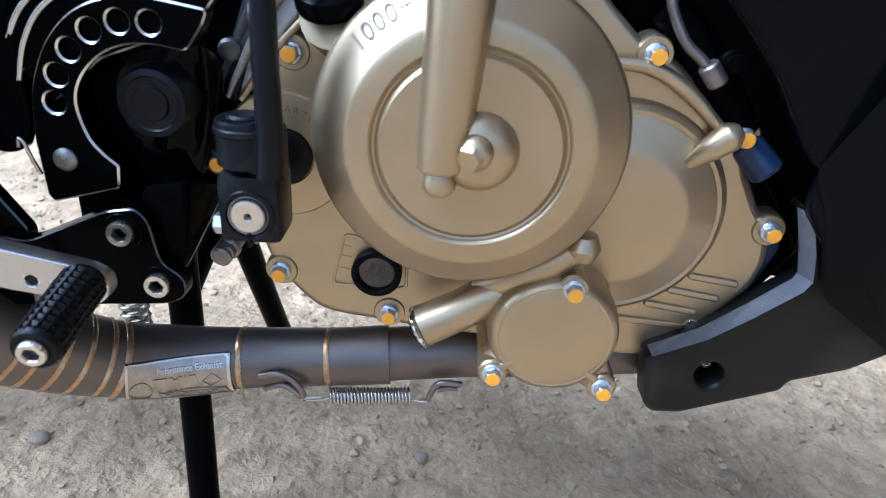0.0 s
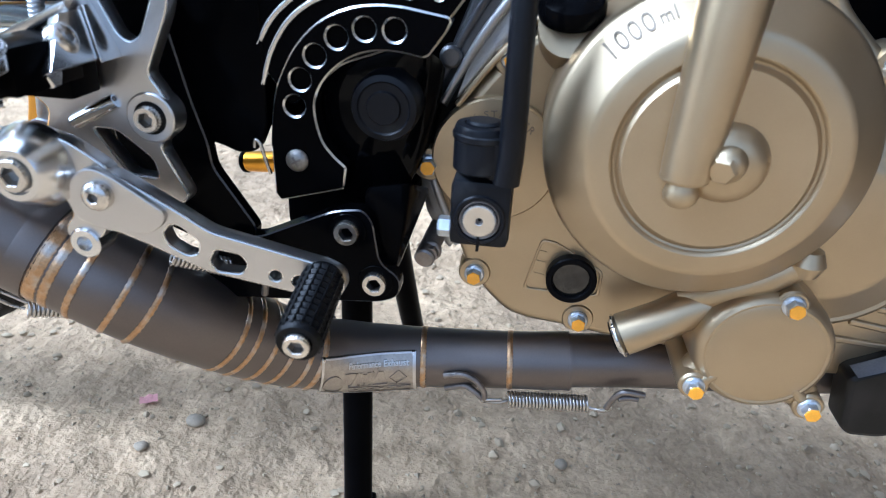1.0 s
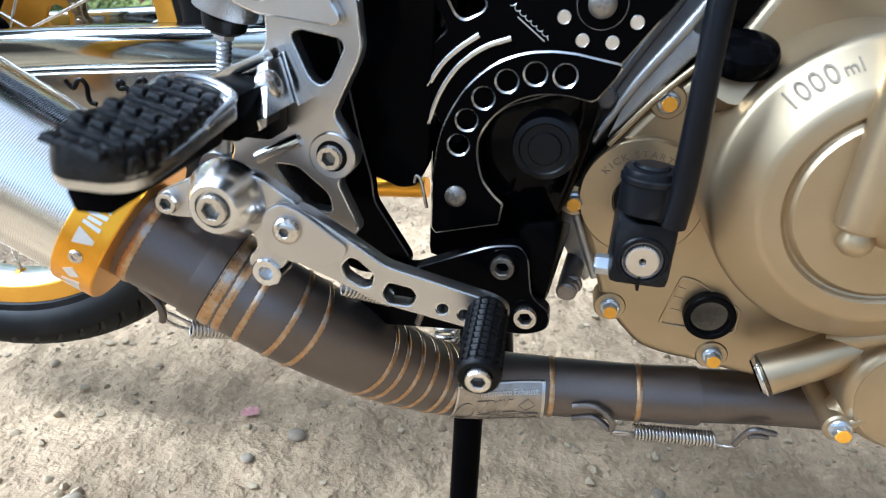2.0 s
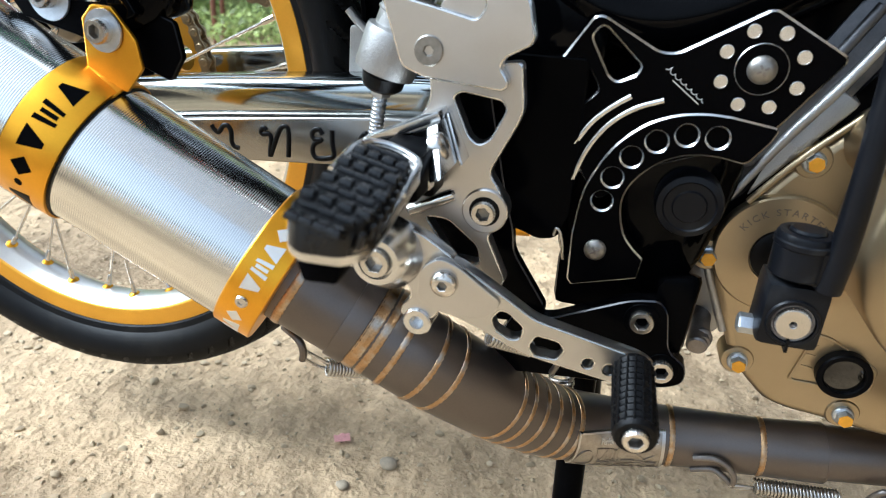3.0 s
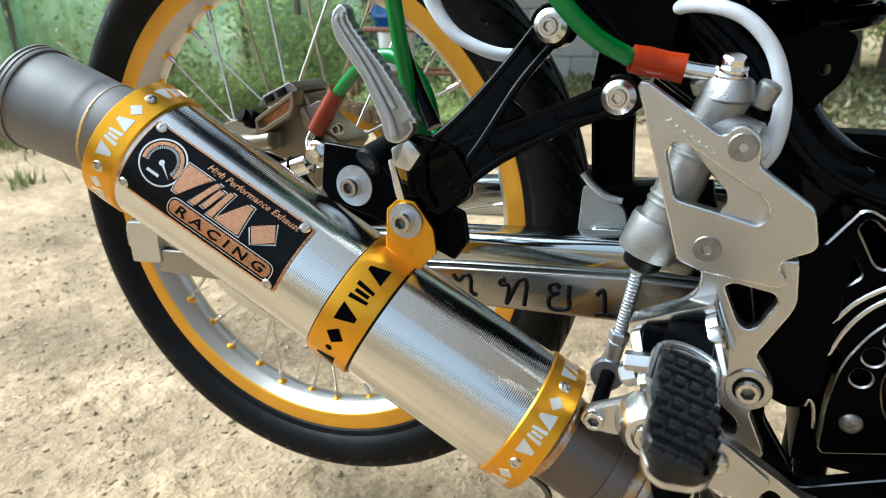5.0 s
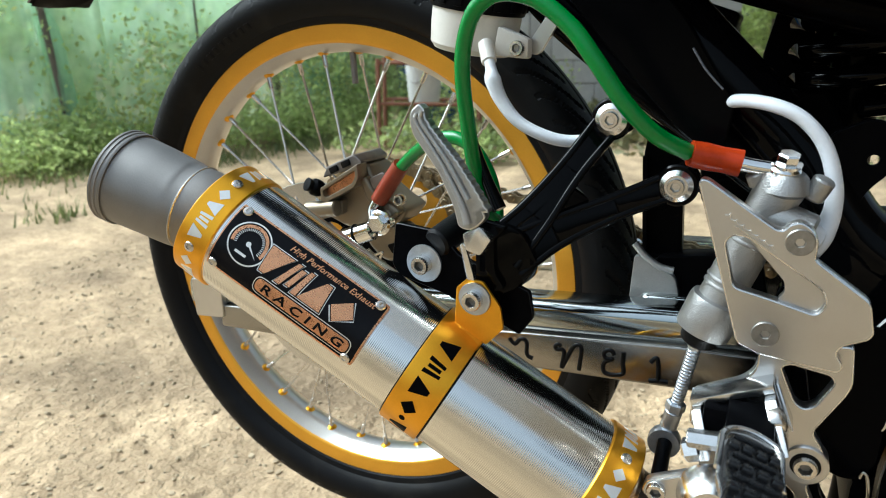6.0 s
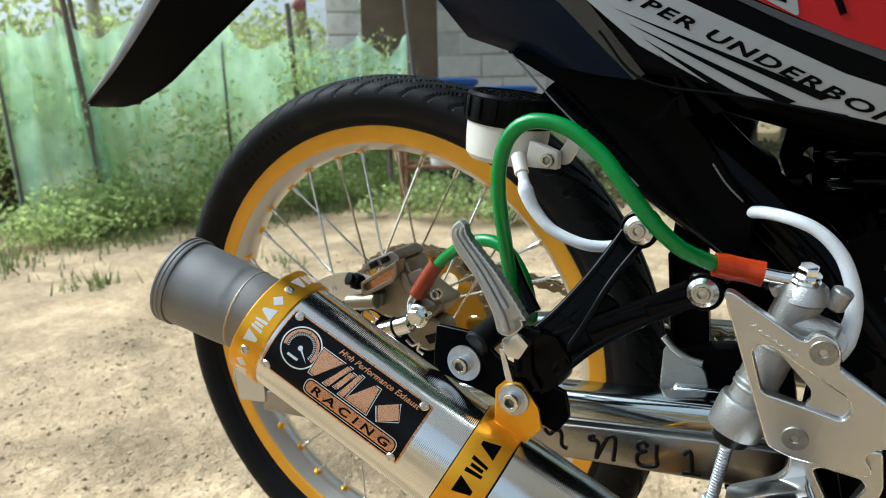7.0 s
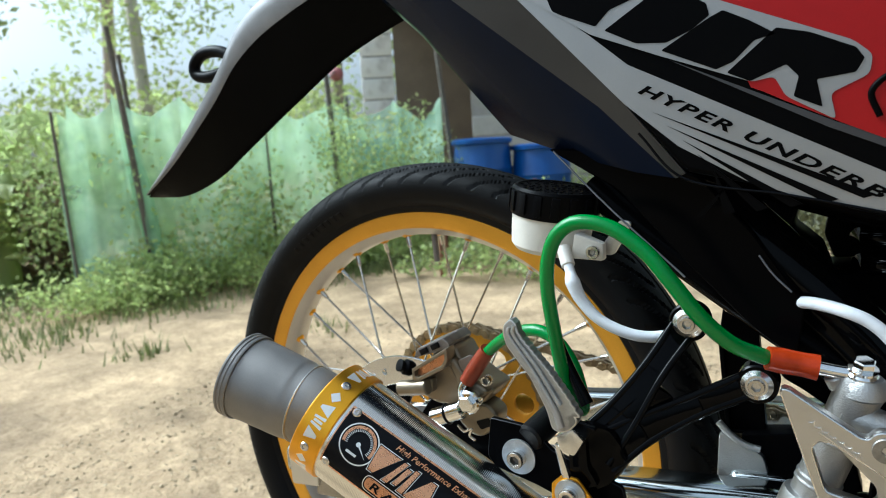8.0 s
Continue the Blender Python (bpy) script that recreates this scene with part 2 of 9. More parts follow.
FACE = Matrix.Rotation(radians(90), 4, "X")   # local x, y, z -> x, z, -y: a plate that faces the camera's side


def plate(outlines, y, thick, bevel=0.0, res=1):
    """A plate in the x-z plane whose front face lies at y."""
    me = filled(outlines, thick, bevel, res)
    me.transform(Matrix.Translation((0, y + thick, 0)) @ FACE)
    return me


def lettering(text, size, thick=0.0006, shear=0.0, space=1.0, bold=0.0):
    cu = bpy.data.curves.new("t", "FONT")
    cu.body, cu.size, cu.extrude, cu.shear, cu.space_character, cu.offset = text, size, thick / 2, shear, space, bold
    cu.resolution_u = 3
    ob = bpy.data.objects.new("t", cu)
    me = bpy.data.meshes.new_from_object(ob)
    bpy.data.objects.remove(ob)
    bpy.data.curves.remove(cu)
    return me


def turned(profile, n=48, shapes=None, closed=False):
    """A body of revolution about z from (r, z) pairs; shapes: ring number -> sides of a polygon in place of a circle."""
    vs, fs = [], []
    for i, (r, z) in enumerate(profile):
        sides = (shapes or {}).get(i, 0)
        for j in range(n):
            a = 2 * math.pi * j / n
            q = r
            if sides:
                h = 2 * math.pi / sides
                q = r * math.cos(h / 2) / math.cos((a % h) - h / 2)
            vs.append((q * math.cos(a), q * math.sin(a), z))
    k = len(profile)
    for i in range(k if closed else k - 1):
        for j in range(n):
            a, b = i * n + j, i * n + (j + 1) % n
            c, e = ((i + 1) % k) * n + (j + 1) % n, ((i + 1) % k) * n + j
            fs.append((a, b, c, e))
    if not closed:
        if profile[0][0] > 1e-6:
            fs.append(tuple(reversed(range(n))))
        if profile[-1][0] > 1e-6:
            fs.append(tuple(range((k - 1) * n, k * n)))
    me = mesh_of(vs, fs)
    bm = bmesh.new()
    bm.from_mesh(me)
    bmesh.ops.remove_doubles(bm, verts=bm.verts, dist=1e-6)
    bm.to_mesh(me)
    bm.free()
    return smooth(me, 32)


def along(a, b, up=None):
    """A pose at a whose z points to b."""
    d = Vector(b) - Vector(a)
    return Matrix.Translation(a) @ d.to_track_quat("Z", "Y").to_matrix().to_4x4()


def rod(a, b, r, r2=None, n=20):
    L = (Vector(b) - Vector(a)).length
    r2 = r if r2 is None else r2
    e = min(r, r2) * 0.18
    return moved(turned([(0, 0), (r - e, 0), (r, e), (r2, L - e), (r2 - e, L), (0, L)], n), along(a, b))


def spline(pts, n=8):
    """Catmull-Rom through the points."""
    P = [Vector(p) for p in pts]
    P = [P[0] * 2 - P[1]] + P + [P[-1] * 2 - P[-2]]
    out = []
    for i in range(1, len(P) - 2):
        a, b, c, d = P[i - 1:i + 3]
        for j in range(n):
            t = j / n
            out.append(0.5 * (2 * b + (c - a) * t + (2 * a - 5 * b + 4 * c - d) * t * t + (3 * b - 3 * c + d - a) * t ** 3))
    return out + [P[-2]]


def frames(path):
    """Point, tangent, side that faces -y, and the third axis, along a path."""
    out = []
    for i, p in enumerate(path):
        t = (path[min(i + 1, len(path) - 1)] - path[max(i - 1, 0)]).normalized()
        ref = Vector((0, -1, 0)) if abs(t.y) < 0.9 else Vector((0, 0, 1))
        x = (ref - t * ref.dot(t)).normalized()
        out.append((p, t, x, t.cross(x)))
    return out


def tube(pts, r, n=16, steps=8, raw=False, caps=True):
    path = [Vector(p) for p in pts] if raw else spline(pts, steps)
    rr = [r] * len(path) if not hasattr(r, "__len__") else [float(v) for v in np.interp(np.linspace(0, 1, len(path)), np.linspace(0, 1, len(r)), r)]
    vs, fs = [], []
    for i, (p, t, x, y) in enumerate(frames(path)):
        for j in range(n):
            a = 2 * math.pi * j / n
            vs.append(p + (x * math.cos(a) + y * math.sin(a)) * rr[i])
    for i in range(len(path) - 1):
        for j in range(n):
            fs.append((i * n + j, i * n + (j + 1) % n, (i + 1) * n + (j + 1) % n, (i + 1) * n + j))
    if caps:
        fs += [tuple(reversed(range(n))), tuple(range((len(path) - 1) * n, len(path) * n))]
    return mesh_of(vs, fs, 50)


def coil(a, b, r, wire, turns, n=8):
    a, b = Vector(a), Vector(b)
    m = along(a, b)
    L = (b - a).length
    pts = [m @ Vector((r * math.cos(2 * math.pi * k / 12), r * math.sin(2 * math.pi * k / 12), L * k / (12 * turns))) for k in range(int(12 * turns) + 1)]
    return tube(pts, wire, n, raw=True)


def block(sx, sy, sz, bevel=0.001, m=None, seg=2):
    bm = bmesh.new()
    bmesh.ops.create_cube(bm, size=1, matrix=Matrix.Diagonal((sx, sy, sz, 1)))
    if bevel:
        bmesh.ops.bevel(bm, geom=list(bm.edges), offset=bevel, segments=seg, affect="EDGES", profile=0.6)
    me = bpy.data.meshes.new("m")
    bm.to_mesh(me)
    bm.free()
    if m:
        me.transform(m)
    return smooth(me, 40)


def hull(pts, bevel=0.001):
    bm = bmesh.new()
    for p in pts:
        bm.verts.new(p)
    bmesh.ops.convex_hull(bm, input=bm.verts)
    bmesh.ops.dissolve_limit(bm, angle_limit=radians(2), verts=bm.verts, edges=bm.edges)
    if bevel:
        bmesh.ops.bevel(bm, geom=list(bm.edges), offset=bevel, segments=2, affect="EDGES", profile=0.6)
    me = bpy.data.meshes.new("m")
    bm.to_mesh(me)
    bm.free()
    return smooth(me, 40)


def on_face(x, y, z, turn=0.0):
    """A pose whose z points at the camera's side (-y)."""
    return Matrix.Translation((x, y, z)) @ FACE @ Matrix.Rotation(radians(turn), 4, "Z")


# bolts, shared meshes; z is the way out of the head
SOCKET_BOLT = turned([(0, -0.004), (0.0048, -0.004), (0.005, -0.0036), (0.005, 0.0022), (0.0045, 0.003), (0.0031, 0.003), (0.0028, 0.0026), (0.0026, -0.0005), (0, -0.0008)], 72, {5: 6, 6: 6, 7: 6})
for v in SOCKET_BOLT.vertices:      # knurled head
    if math.hypot(v.co.x, v.co.y) > 0.0049 and round(math.atan2(v.co.y, v.co.x) * 36 / math.pi) % 3 == 0:
        v.co.x, v.co.y = v.co.x * 0.94, v.co.y * 0.94
BUTTON_BOLT = turned([(0, -0.003), (0.0052, -0.003), (0.0052, 0.0002), (0.0046, 0.0012), (0.0032, 0.002), (0.0022, 0.0022), (0.0019, 0.0020), (0.0018, 0.0002), (0, 0)], 36, {5: 6, 6: 6, 7: 6})
FLUSH_BOLT = turned([(0, -0.003), (0.0066, -0.003), (0.0066, 0.0003), (0.0062, 0.0007), (0.0026, 0.0007), (0.0023, 0.0004), (0.002, -0.001), (0, -0.0012)], 36, {4: 6, 5: 6, 6: 6})
HEX_BOLT = turned([(0, -0.004), (0.0056, -0.004), (0.0058, -0.0012), (0.0052, -0.0004), (0.0046, 0.0), (0.0046, 0.0036), (0.0040, 0.0042), (0, 0.0042)], 36, {4: 6, 5: 6})
SHADED_SOCKETS = []
for kind, reach, top in ((SOCKET_BOLT, 0.0031, 0.0029), (BUTTON_BOLT, 0.0022, 0.0021), (FLUSH_BOLT, 0.0026, 0.0006)):   # recess shade of the hex sockets put in as darker faces
    kind.materials.append(STEEL)
    kind.materials.append(GREASE_AND_SHADE)
    for p in kind.polygons:
        if max(math.hypot(*kind.vertices[i].co.xy) for i in p.vertices) <= reach and p.normal.z > -0.5 and p.center.z > -0.002 and min(kind.vertices[i].co.z for i in p.vertices) < top - 0.0005:
            p.material_index = 1
    SHADED_SOCKETS.append(kind)
HEX_PAINT = turned([(0, 0.0040), (0.0041, 0.0040), (0.0042, 0.0044), (0.0036, 0.0048), (0, 0.0049)], 24, {1: 6, 2: 6})
RIVET = turned([(0, -0.001), (0.0034, -0.001), (0.0034, 0.0004), (0.0028, 0.0012), (0.0014, 0.0014), (0.0012, 0.0006), (0, 0.0004)], 24)
CROSS_SCREW = joined(turned([(0, -0.002), (0.0060, -0.002), (0.0060, 0.0006), (0.0050, 0.0020), (0.0030, 0.0029), (0, 0.0031)], 32))
CROSS_SLOT = joined(block(0.0056, 0.0012, 0.0010, 0.0002), block(0.0012, 0.0056, 0.0010, 0.0002))
WASHER = turned([(0.0045, 0), (0.0098, 0), (0.0100, 0.0003), (0.0098, 0.0012), (0.0045, 0.0012)], 36, closed=True)


def bolt(kind, m, parent, label="", material=None, scale=1.0):
    s = m @ Matrix.Scale(scale, 4) if scale != 1 else m
    if kind in SHADED_SOCKETS:
        if material and material != STEEL:
            kind = kind.copy()
            kind.materials[0] = material
        return part("bolt", kind, None, parent, label, s)
    return part("bolt", kind, material or STEEL, parent, label, s)


# ---------------------------------------------------------------- the motorcycle
bike = thing("motorcycle", (-0.25, 0.44, 0.0), "black motorcycle with bronze engine and gold wheel on its stand", "motorcycle")


def chamfered(me, edge, face=None):
    """Gives the chamfer round a plate's front its own bare-metal look."""
    me.materials.clear()
    me.materials.append(face)
    me.materials.append(edge)
    for p in me.polygons:
        if 0.25 < -p.normal.y < 0.93:
            p.material_index = 1
    return me


def squiggle(name, a, b, y, parent, material, height=0.0017, loops=7):
    """A maker's script mark reduced to one wavy line with a thin bar below it."""
    (x0, z0), (x1, z1) = a, b
    L = math.hypot(x1 - x0, z1 - z0)
    ux, uz = (x1 - x0) / L, (z1 - z0) / L
    pts = []
    for k in range(loops * 16 + 1):
        t = k / (loops * 16)
        ph = 2 * math.pi * loops * t
        s, h = L * t + 0.0006 * math.sin(ph), height * (0.5 - 0.5 * math.cos(ph)) * (1.5 if t < 0.15 else 0.8)
        pts.append((x0 + ux * s - uz * h, y, z0 + uz * s + ux * h))
    part(name, tube(pts, 0.00018, 6, raw=True), material, parent)
    c = 0.0014
    part("maker_line", plate([[(x0 + ux * L * f + uz * d, z0 + uz * L * f - ux * d) for f, d in ((0.25, c), (0.95, c), (0.95, c + 0.0004), (0.25, c + 0.0004))]], y - 0.0002, 0.0005), material, parent)


# ---- engine
case = part("crankcase", plate([rounded([(-0.205, 0.300), (-0.212, 0.44), (-0.15, 0.455), (-0.06, 0.47), (0.07, 0.47), (0.075, 0.40), (0.14, 0.34), (0.165, 0.29), (0.15, 0.235), (0.11, 0.215), (-0.04, 0.228), (-0.095, 0.262), (-0.114, 0.31), (-0.123, 0.325), (-0.127, 0.29), (-0.150, 0.268), (-0.19, 0.285)], 0.012)], 0.3405, 0.16, 0.006), BLACK, bike, "gloss black engine case")
COVER = [(0.0696, 0.4084), (0.0909, 0.3895), (0.1056, 0.3845), (0.1294, 0.3635), (0.1486, 0.3516), (0.1546, 0.3304), (0.168, 0.3068), (0.1766, 0.2994), (0.1791, 0.2775), (0.1753, 0.2609), (0.1501, 0.2303), (0.1358, 0.2191),
         (0.1241, 0.21), (0.1072, 0.2094), (0.05, 0.214), (-0.0142, 0.2189), (-0.0412, 0.2226), (-0.058, 0.224), (-0.072, 0.2278), (-0.0833, 0.238), (-0.0968, 0.2534), (-0.1036, 0.2711), (-0.1122, 0.2914), (-0.1176, 0.308),
         (-0.1198, 0.321), (-0.1167, 0.331), (-0.1059, 0.3491), (-0.091, 0.3696), (-0.081, 0.3789), (-0.058, 0.402), (-0.03, 0.455), (0.04, 0.455)]
cover = part("engine_cover", plate([rounded(COVER, 0.006)], 0.3335, 0.03, 0.005, 3), BRONZE, bike, "champagne bronze right engine cover")
for x, z in [(0.0951, 0.3853), (0.1467, 0.3481), (0.1741, 0.2977), (-0.0819, 0.3748), (-0.1215, 0.3160), (-0.0923, 0.2527), (-0.0299, 0.2297)]:
    part("bolt_boss", turned([(0.0098, -0.012), (0.0095, 0.003), (0.0085, 0.0046), (0, 0.0046)], 28), BRONZE, cover, m=on_face(x, 0.337, z))
    b = bolt(HEX_BOLT, on_face(x, 0.3295, z, x * 900), cover, "zinc flange bolt with orange paint mark", ZINC)
    part("paint_mark", HEX_PAINT, YELLOW, b, m=on_face(x, 0.3295, z, x * 900))
part("generator_dome", turned([(0.0615, -0.004), (0.0600, 0.004), (0.0585, 0.0065), (0.0560, 0.0082), (0.0540, 0.0076), (0.0525, 0.0085), (0.0395, 0.0125), (0.0375, 0.0142), (0.034, 0.0148), (0, 0.0155)], 72), BRONZE, cover, m=on_face(0.0874, 0.3345, 0.3035))
part("teardrop_boss", tube([(0.1150, 0.329, 0.3280), (0.1205, 0.326, 0.3350), (0.128, 0.323, 0.3430), (0.136, 0.322, 0.3505), (0.1405, 0.323, 0.3535)], [0.0004, 0.0040, 0.0064, 0.0078, 0.0042], 20), BRONZE, cover)
for (x0, z0), (x1, z1) in [((0.1371, 0.2671), (0.1661, 0.2637)), ((0.1273, 0.2576), (0.1576, 0.2535)), ((0.1159, 0.2479), (0.1472, 0.2437)), ((0.102, 0.2366), (0.1413, 0.2341))]:
    part("cooling_rib", plate([rounded([(x0, z0 - 0.0021), (x1, z1 - 0.0021), (x1, z1 + 0.0021), (x0, z0 + 0.0021)], 0.002)], 0.3315, 0.003, 0.0012, 2), BRONZE, cover)
# upper ribs beside the clutch dome
part("cover_rib", tube([(0.075, 0.329, 0.381), (0.095, 0.329, 0.379), (0.115, 0.329, 0.368), (0.132, 0.328, 0.353)], [0.003, 0.004, 0.004, 0.003], 12), BRONZE, cover)

CX, CZ = 0.0078, 0.3505
clutch = part("clutch_cover", turned([(0.0716, -0.002), (0.0716, 0.043), (0.0712, 0.0478), (0.0702, 0.0502), (0.0688, 0.0512), (0.0545, 0.0636), (0.0530, 0.0647), (0.0505, 0.0654), (0.0438, 0.0657), (0.0430, 0.0652), (0.0420, 0.0638), (0.0410, 0.0634), (0.0400, 0.0640), (0.0391, 0.0656), (0.0384, 0.0662), (0, 0.0668)], 128), BRONZE, bike, "champagne bronze clutch cover dome", on_face(CX, 0.335, CZ))


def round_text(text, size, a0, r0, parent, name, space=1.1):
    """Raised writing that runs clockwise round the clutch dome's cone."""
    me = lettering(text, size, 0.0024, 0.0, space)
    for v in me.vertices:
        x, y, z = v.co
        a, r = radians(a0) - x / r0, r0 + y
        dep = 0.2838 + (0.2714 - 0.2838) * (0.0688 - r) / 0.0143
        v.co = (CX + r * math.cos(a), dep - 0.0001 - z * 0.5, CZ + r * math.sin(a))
    return part(name, me, RELIEF_SHADE, parent, "raised capacity marking, darkened for its shading")


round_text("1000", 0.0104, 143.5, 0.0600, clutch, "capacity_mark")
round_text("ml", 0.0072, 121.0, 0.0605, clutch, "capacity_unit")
part("oil_pipe_housing", tube([(-0.0044, 0.2660, 0.3440), (-0.0040, 0.2660, 0.352), (-0.0022, 0.2665, 0.38), (-0.0004, 0.2675, 0.41), (0.002, 0.270, 0.45), (0.003, 0.273, 0.47)], [0.0102, 0.0108, 0.0122, 0.0132, 0.0139, 0.014], 40), BRONZE, clutch)
part("pipe_end_ball", turned([(0, -0.0060), (0.0035, -0.0050), (0.0055, -0.0024), (0.0060, 0.0), (0.0055, 0.0030), (0.0048, 0.0055), (0.0075, 0.0062), (0.0082, 0.0075), (0.0080, 0.0095), (0, 0.0095)], 32), BRONZE, clutch, m=Matrix.Translation((-0.0046, 0.2660, 0.3362)) @ Matrix.Diagonal((1.25, 1.15, 1.0, 1)))
part("pipe_boss", turned([(0.0182, -0.002), (0.0178, 0.0020), (0.0164, 0.0066), (0.0136, 0.0102), (0.0096, 0.0124), (0.0050, 0.0132), (0, 0.0134)], 48), BRONZE, clutch, m=on_face(0.0113, 0.2722, 0.3508))
part("hex_plug", turned([(0.0090, -0.002), (0.0088, 0.0040), (0.0080, 0.0072), (0.0069, 0.0088), (0.0062, 0.0094), (0.0060, 0.0110), (0.0051, 0.0119), (0, 0.0120)], 36, {5: 6, 6: 6}), BRONZE, clutch, m=along((0.0108, 0.2665, 0.3535), (0.0060, 0.2550, 0.3500)))

# oil pump cover with its three bolts, nozzle and pipe
pump = part("oil_filter_cover", turned([(0.0355, -0.002), (0.0350, 0.034), (0.0340, 0.0400), (0.0322, 0.0436), (0.0300, 0.0450), (0.0288, 0.0446), (0.0272, 0.0452), (0.020, 0.0460), (0, 0.0464)], 72), BRONZE, bike, "round champagne oil filter cover", on_face(0.0600, 0.3355, 0.2462))
for x, z in [(0.0658, 0.2754), (0.0893, 0.2167), (0.03, 0.2216)]:
    d = Vector((x - 0.06, z - 0.2462)).normalized()
    part("lug", tube([(x - d.x * 0.014, 0.3035, z - d.y * 0.014), (x - d.x * 0.006, 0.3030, z - d.y * 0.006), (x, 0.3025, z)], [0.0125, 0.0108, 0.0088], 24, steps=3), BRONZE, pump)
    part("lug_ridge", tube([(x - d.x * 0.020, 0.2925, z - d.y * 0.020), (x - d.x * 0.012, 0.2930, z - d.y * 0.012), (x - d.x * 0.004, 0.2945, z - d.y * 0.004)], [0.0015, 0.0030, 0.0040], 16, steps=4), BRONZE, pump)
    part("bolt_boss", turned([(0.0082, -0.04), (0.0080, 0.0), (0.0070, 0.0012), (0, 0.0012)], 28), BRONZE, pump, m=on_face(x, 0.2925, z))
    b = bolt(HEX_BOLT, on_face(x, 0.2895, z, x * 700), pump, "zinc flange bolt with orange paint mark", ZINC)
    part("paint_mark", HEX_PAINT, YELLOW, b, m=on_face(x, 0.2895, z, x * 700))
part("pump_nozzle", tube([(0.048, 0.312, 0.268), (0.026, 0.309, 0.2595), (0.010, 0.307, 0.2500), (-0.009, 0.3055, 0.2395)], [0.0112, 0.0110, 0.0110, 0.0116], 36), BRONZE, pump)
part("nozzle_ring", rod((-0.009, 0.3055, 0.2395), (-0.0122, 0.3055, 0.2377), 0.0122, n=36), CHROME, pump, "bright ring on the nozzle")
part("nozzle_mouth", rod((-0.0100, 0.3055, 0.2389), (-0.0131, 0.3055, 0.2372), 0.0104, n=36), BLACK_SATIN, pump)
part("oil_gallery", tube([(0.020, 0.312, 0.262), (0.036, 0.306, 0.272), (0.052, 0.302, 0.283), (0.066, 0.300, 0.2945)], [0.0085, 0.0088, 0.0085, 0.0078], 24), BRONZE, pump)
part("gallery_ball", turned([(0, -0.0085), (0.006, -0.006), (0.0085, 0), (0.006, 0.006), (0, 0.0085)], 24), BRONZE, pump, m=Matrix.Translation((0.0680, 0.2985, 0.2965)) @ Matrix.Scale(1.1, 4))

# oil sight glass in its raised frame
sight = part("sight_glass_frame", plate([rounded([(-0.0640, 0.2455), (-0.0565, 0.2785), (-0.0480, 0.2775), (-0.020, 0.262), (-0.020, 0.2455)], 0.003), rounded([(-0.0622, 0.2468), (-0.0556, 0.2766), (-0.0484, 0.2757), (-0.0218, 0.261), (-0.0218, 0.2468)], 0.003)], 0.3322, 0.003, 0.0006), BRONZE, cover)
part("sight_glass", turned([(0.0142, -0.002), (0.0142, 0.0035), (0.0134, 0.0045), (0.0112, 0.0045), (0.0104, 0.0038), (0.0102, 0.001), (0, 0.0008)], 48), PLASTIC, cover, "black ringed oil sight glass", on_face(-0.0375, 0.3305, 0.2572))
part("sight_lens", turned([(0, 0.0012), (0.0101, 0.0012), (0.0101, 0.0018), (0, 0.0024)], 36), SMOKED, cover, m=on_face(-0.0375, 0.3305, 0.2572))
for z in (0.2705, 0.2640, 0.2560):
    part("level_mark", plate([[(-0.0585, z), (-0.0525, z - 0.0008), (-0.0525, z + 0.0002), (-0.0585, z + 0.001)]], 0.3330, 0.001, 0.0002), BRONZE, cover)

# oil filler cap on its neck
part("filler_neck", tube([(-0.052, 0.335, 0.388), (-0.055, 0.318, 0.392), (-0.057, 0.304, 0.3965)], [0.019, 0.0165, 0.0145], 28, steps=4), BRONZE, cover)
part("filler_cap", turned([(0.0145, 0.0), (0.0152, 0.002), (0.0150, 0.006), (0.0138, 0.0085), (0.010, 0.0105), (0, 0.0112)], 40), BLACK, cover, "gloss black oil filler cap", along((-0.0575, 0.306, 0.4005), (-0.058, 0.299, 0.4145)))

# silver casting between the black case and the bronze cover
part("case_flank", hull([(-0.126, 0.346, 0.322), (-0.105, 0.333, 0.366), (-0.075, 0.334, 0.402), (-0.045, 0.336, 0.452), (-0.078, 0.338, 0.455), (-0.098, 0.336, 0.420), (-0.116, 0.338, 0.372), (-0.128, 0.37, 0.345), (-0.06, 0.38, 0.45)], 0.004), DARK_CAST, bike, "bare cast aluminium crankcase flank")
part("lower_flank", hull([(-0.1300, 0.342, 0.3120), (-0.1225, 0.339, 0.3140), (-0.1170, 0.338, 0.3035), (-0.1040, 0.338, 0.2700), (-0.1090, 0.340, 0.2620), (-0.1240, 0.348, 0.2818), (-0.128, 0.37, 0.300), (-0.110, 0.37, 0.265)], 0.002), CAST, bike, "bare cast aluminium case edge")
part("edge_rib", tube([(-0.1215, 0.337, 0.3130), (-0.1150, 0.336, 0.2960), (-0.1035, 0.336, 0.2690)], 0.0024, 10), CAST, bike)
part("flank_rib", tube([(-0.116, 0.335, 0.350), (-0.098, 0.3325, 0.384), (-0.078, 0.3325, 0.414), (-0.06, 0.333, 0.445)], [0.0016, 0.0026, 0.0028, 0.0022], 12), CAST, bike)
part("flank_rib", tube([(-0.122, 0.339, 0.352), (-0.106, 0.3365, 0.386), (-0.088, 0.336, 0.418), (-0.07, 0.337, 0.450)], [0.0018, 0.0024, 0.0030, 0.0030], 12), DARK_CAST, bike)
part("flank_web", hull([(-0.110, 0.3330, 0.351), (-0.091, 0.3315, 0.380), (-0.068, 0.332, 0.405), (-0.100, 0.3345, 0.382), (-0.080, 0.3345, 0.412), (-0.100, 0.345, 0.36), (-0.07, 0.345, 0.41)], 0.0012), CAST, bike)
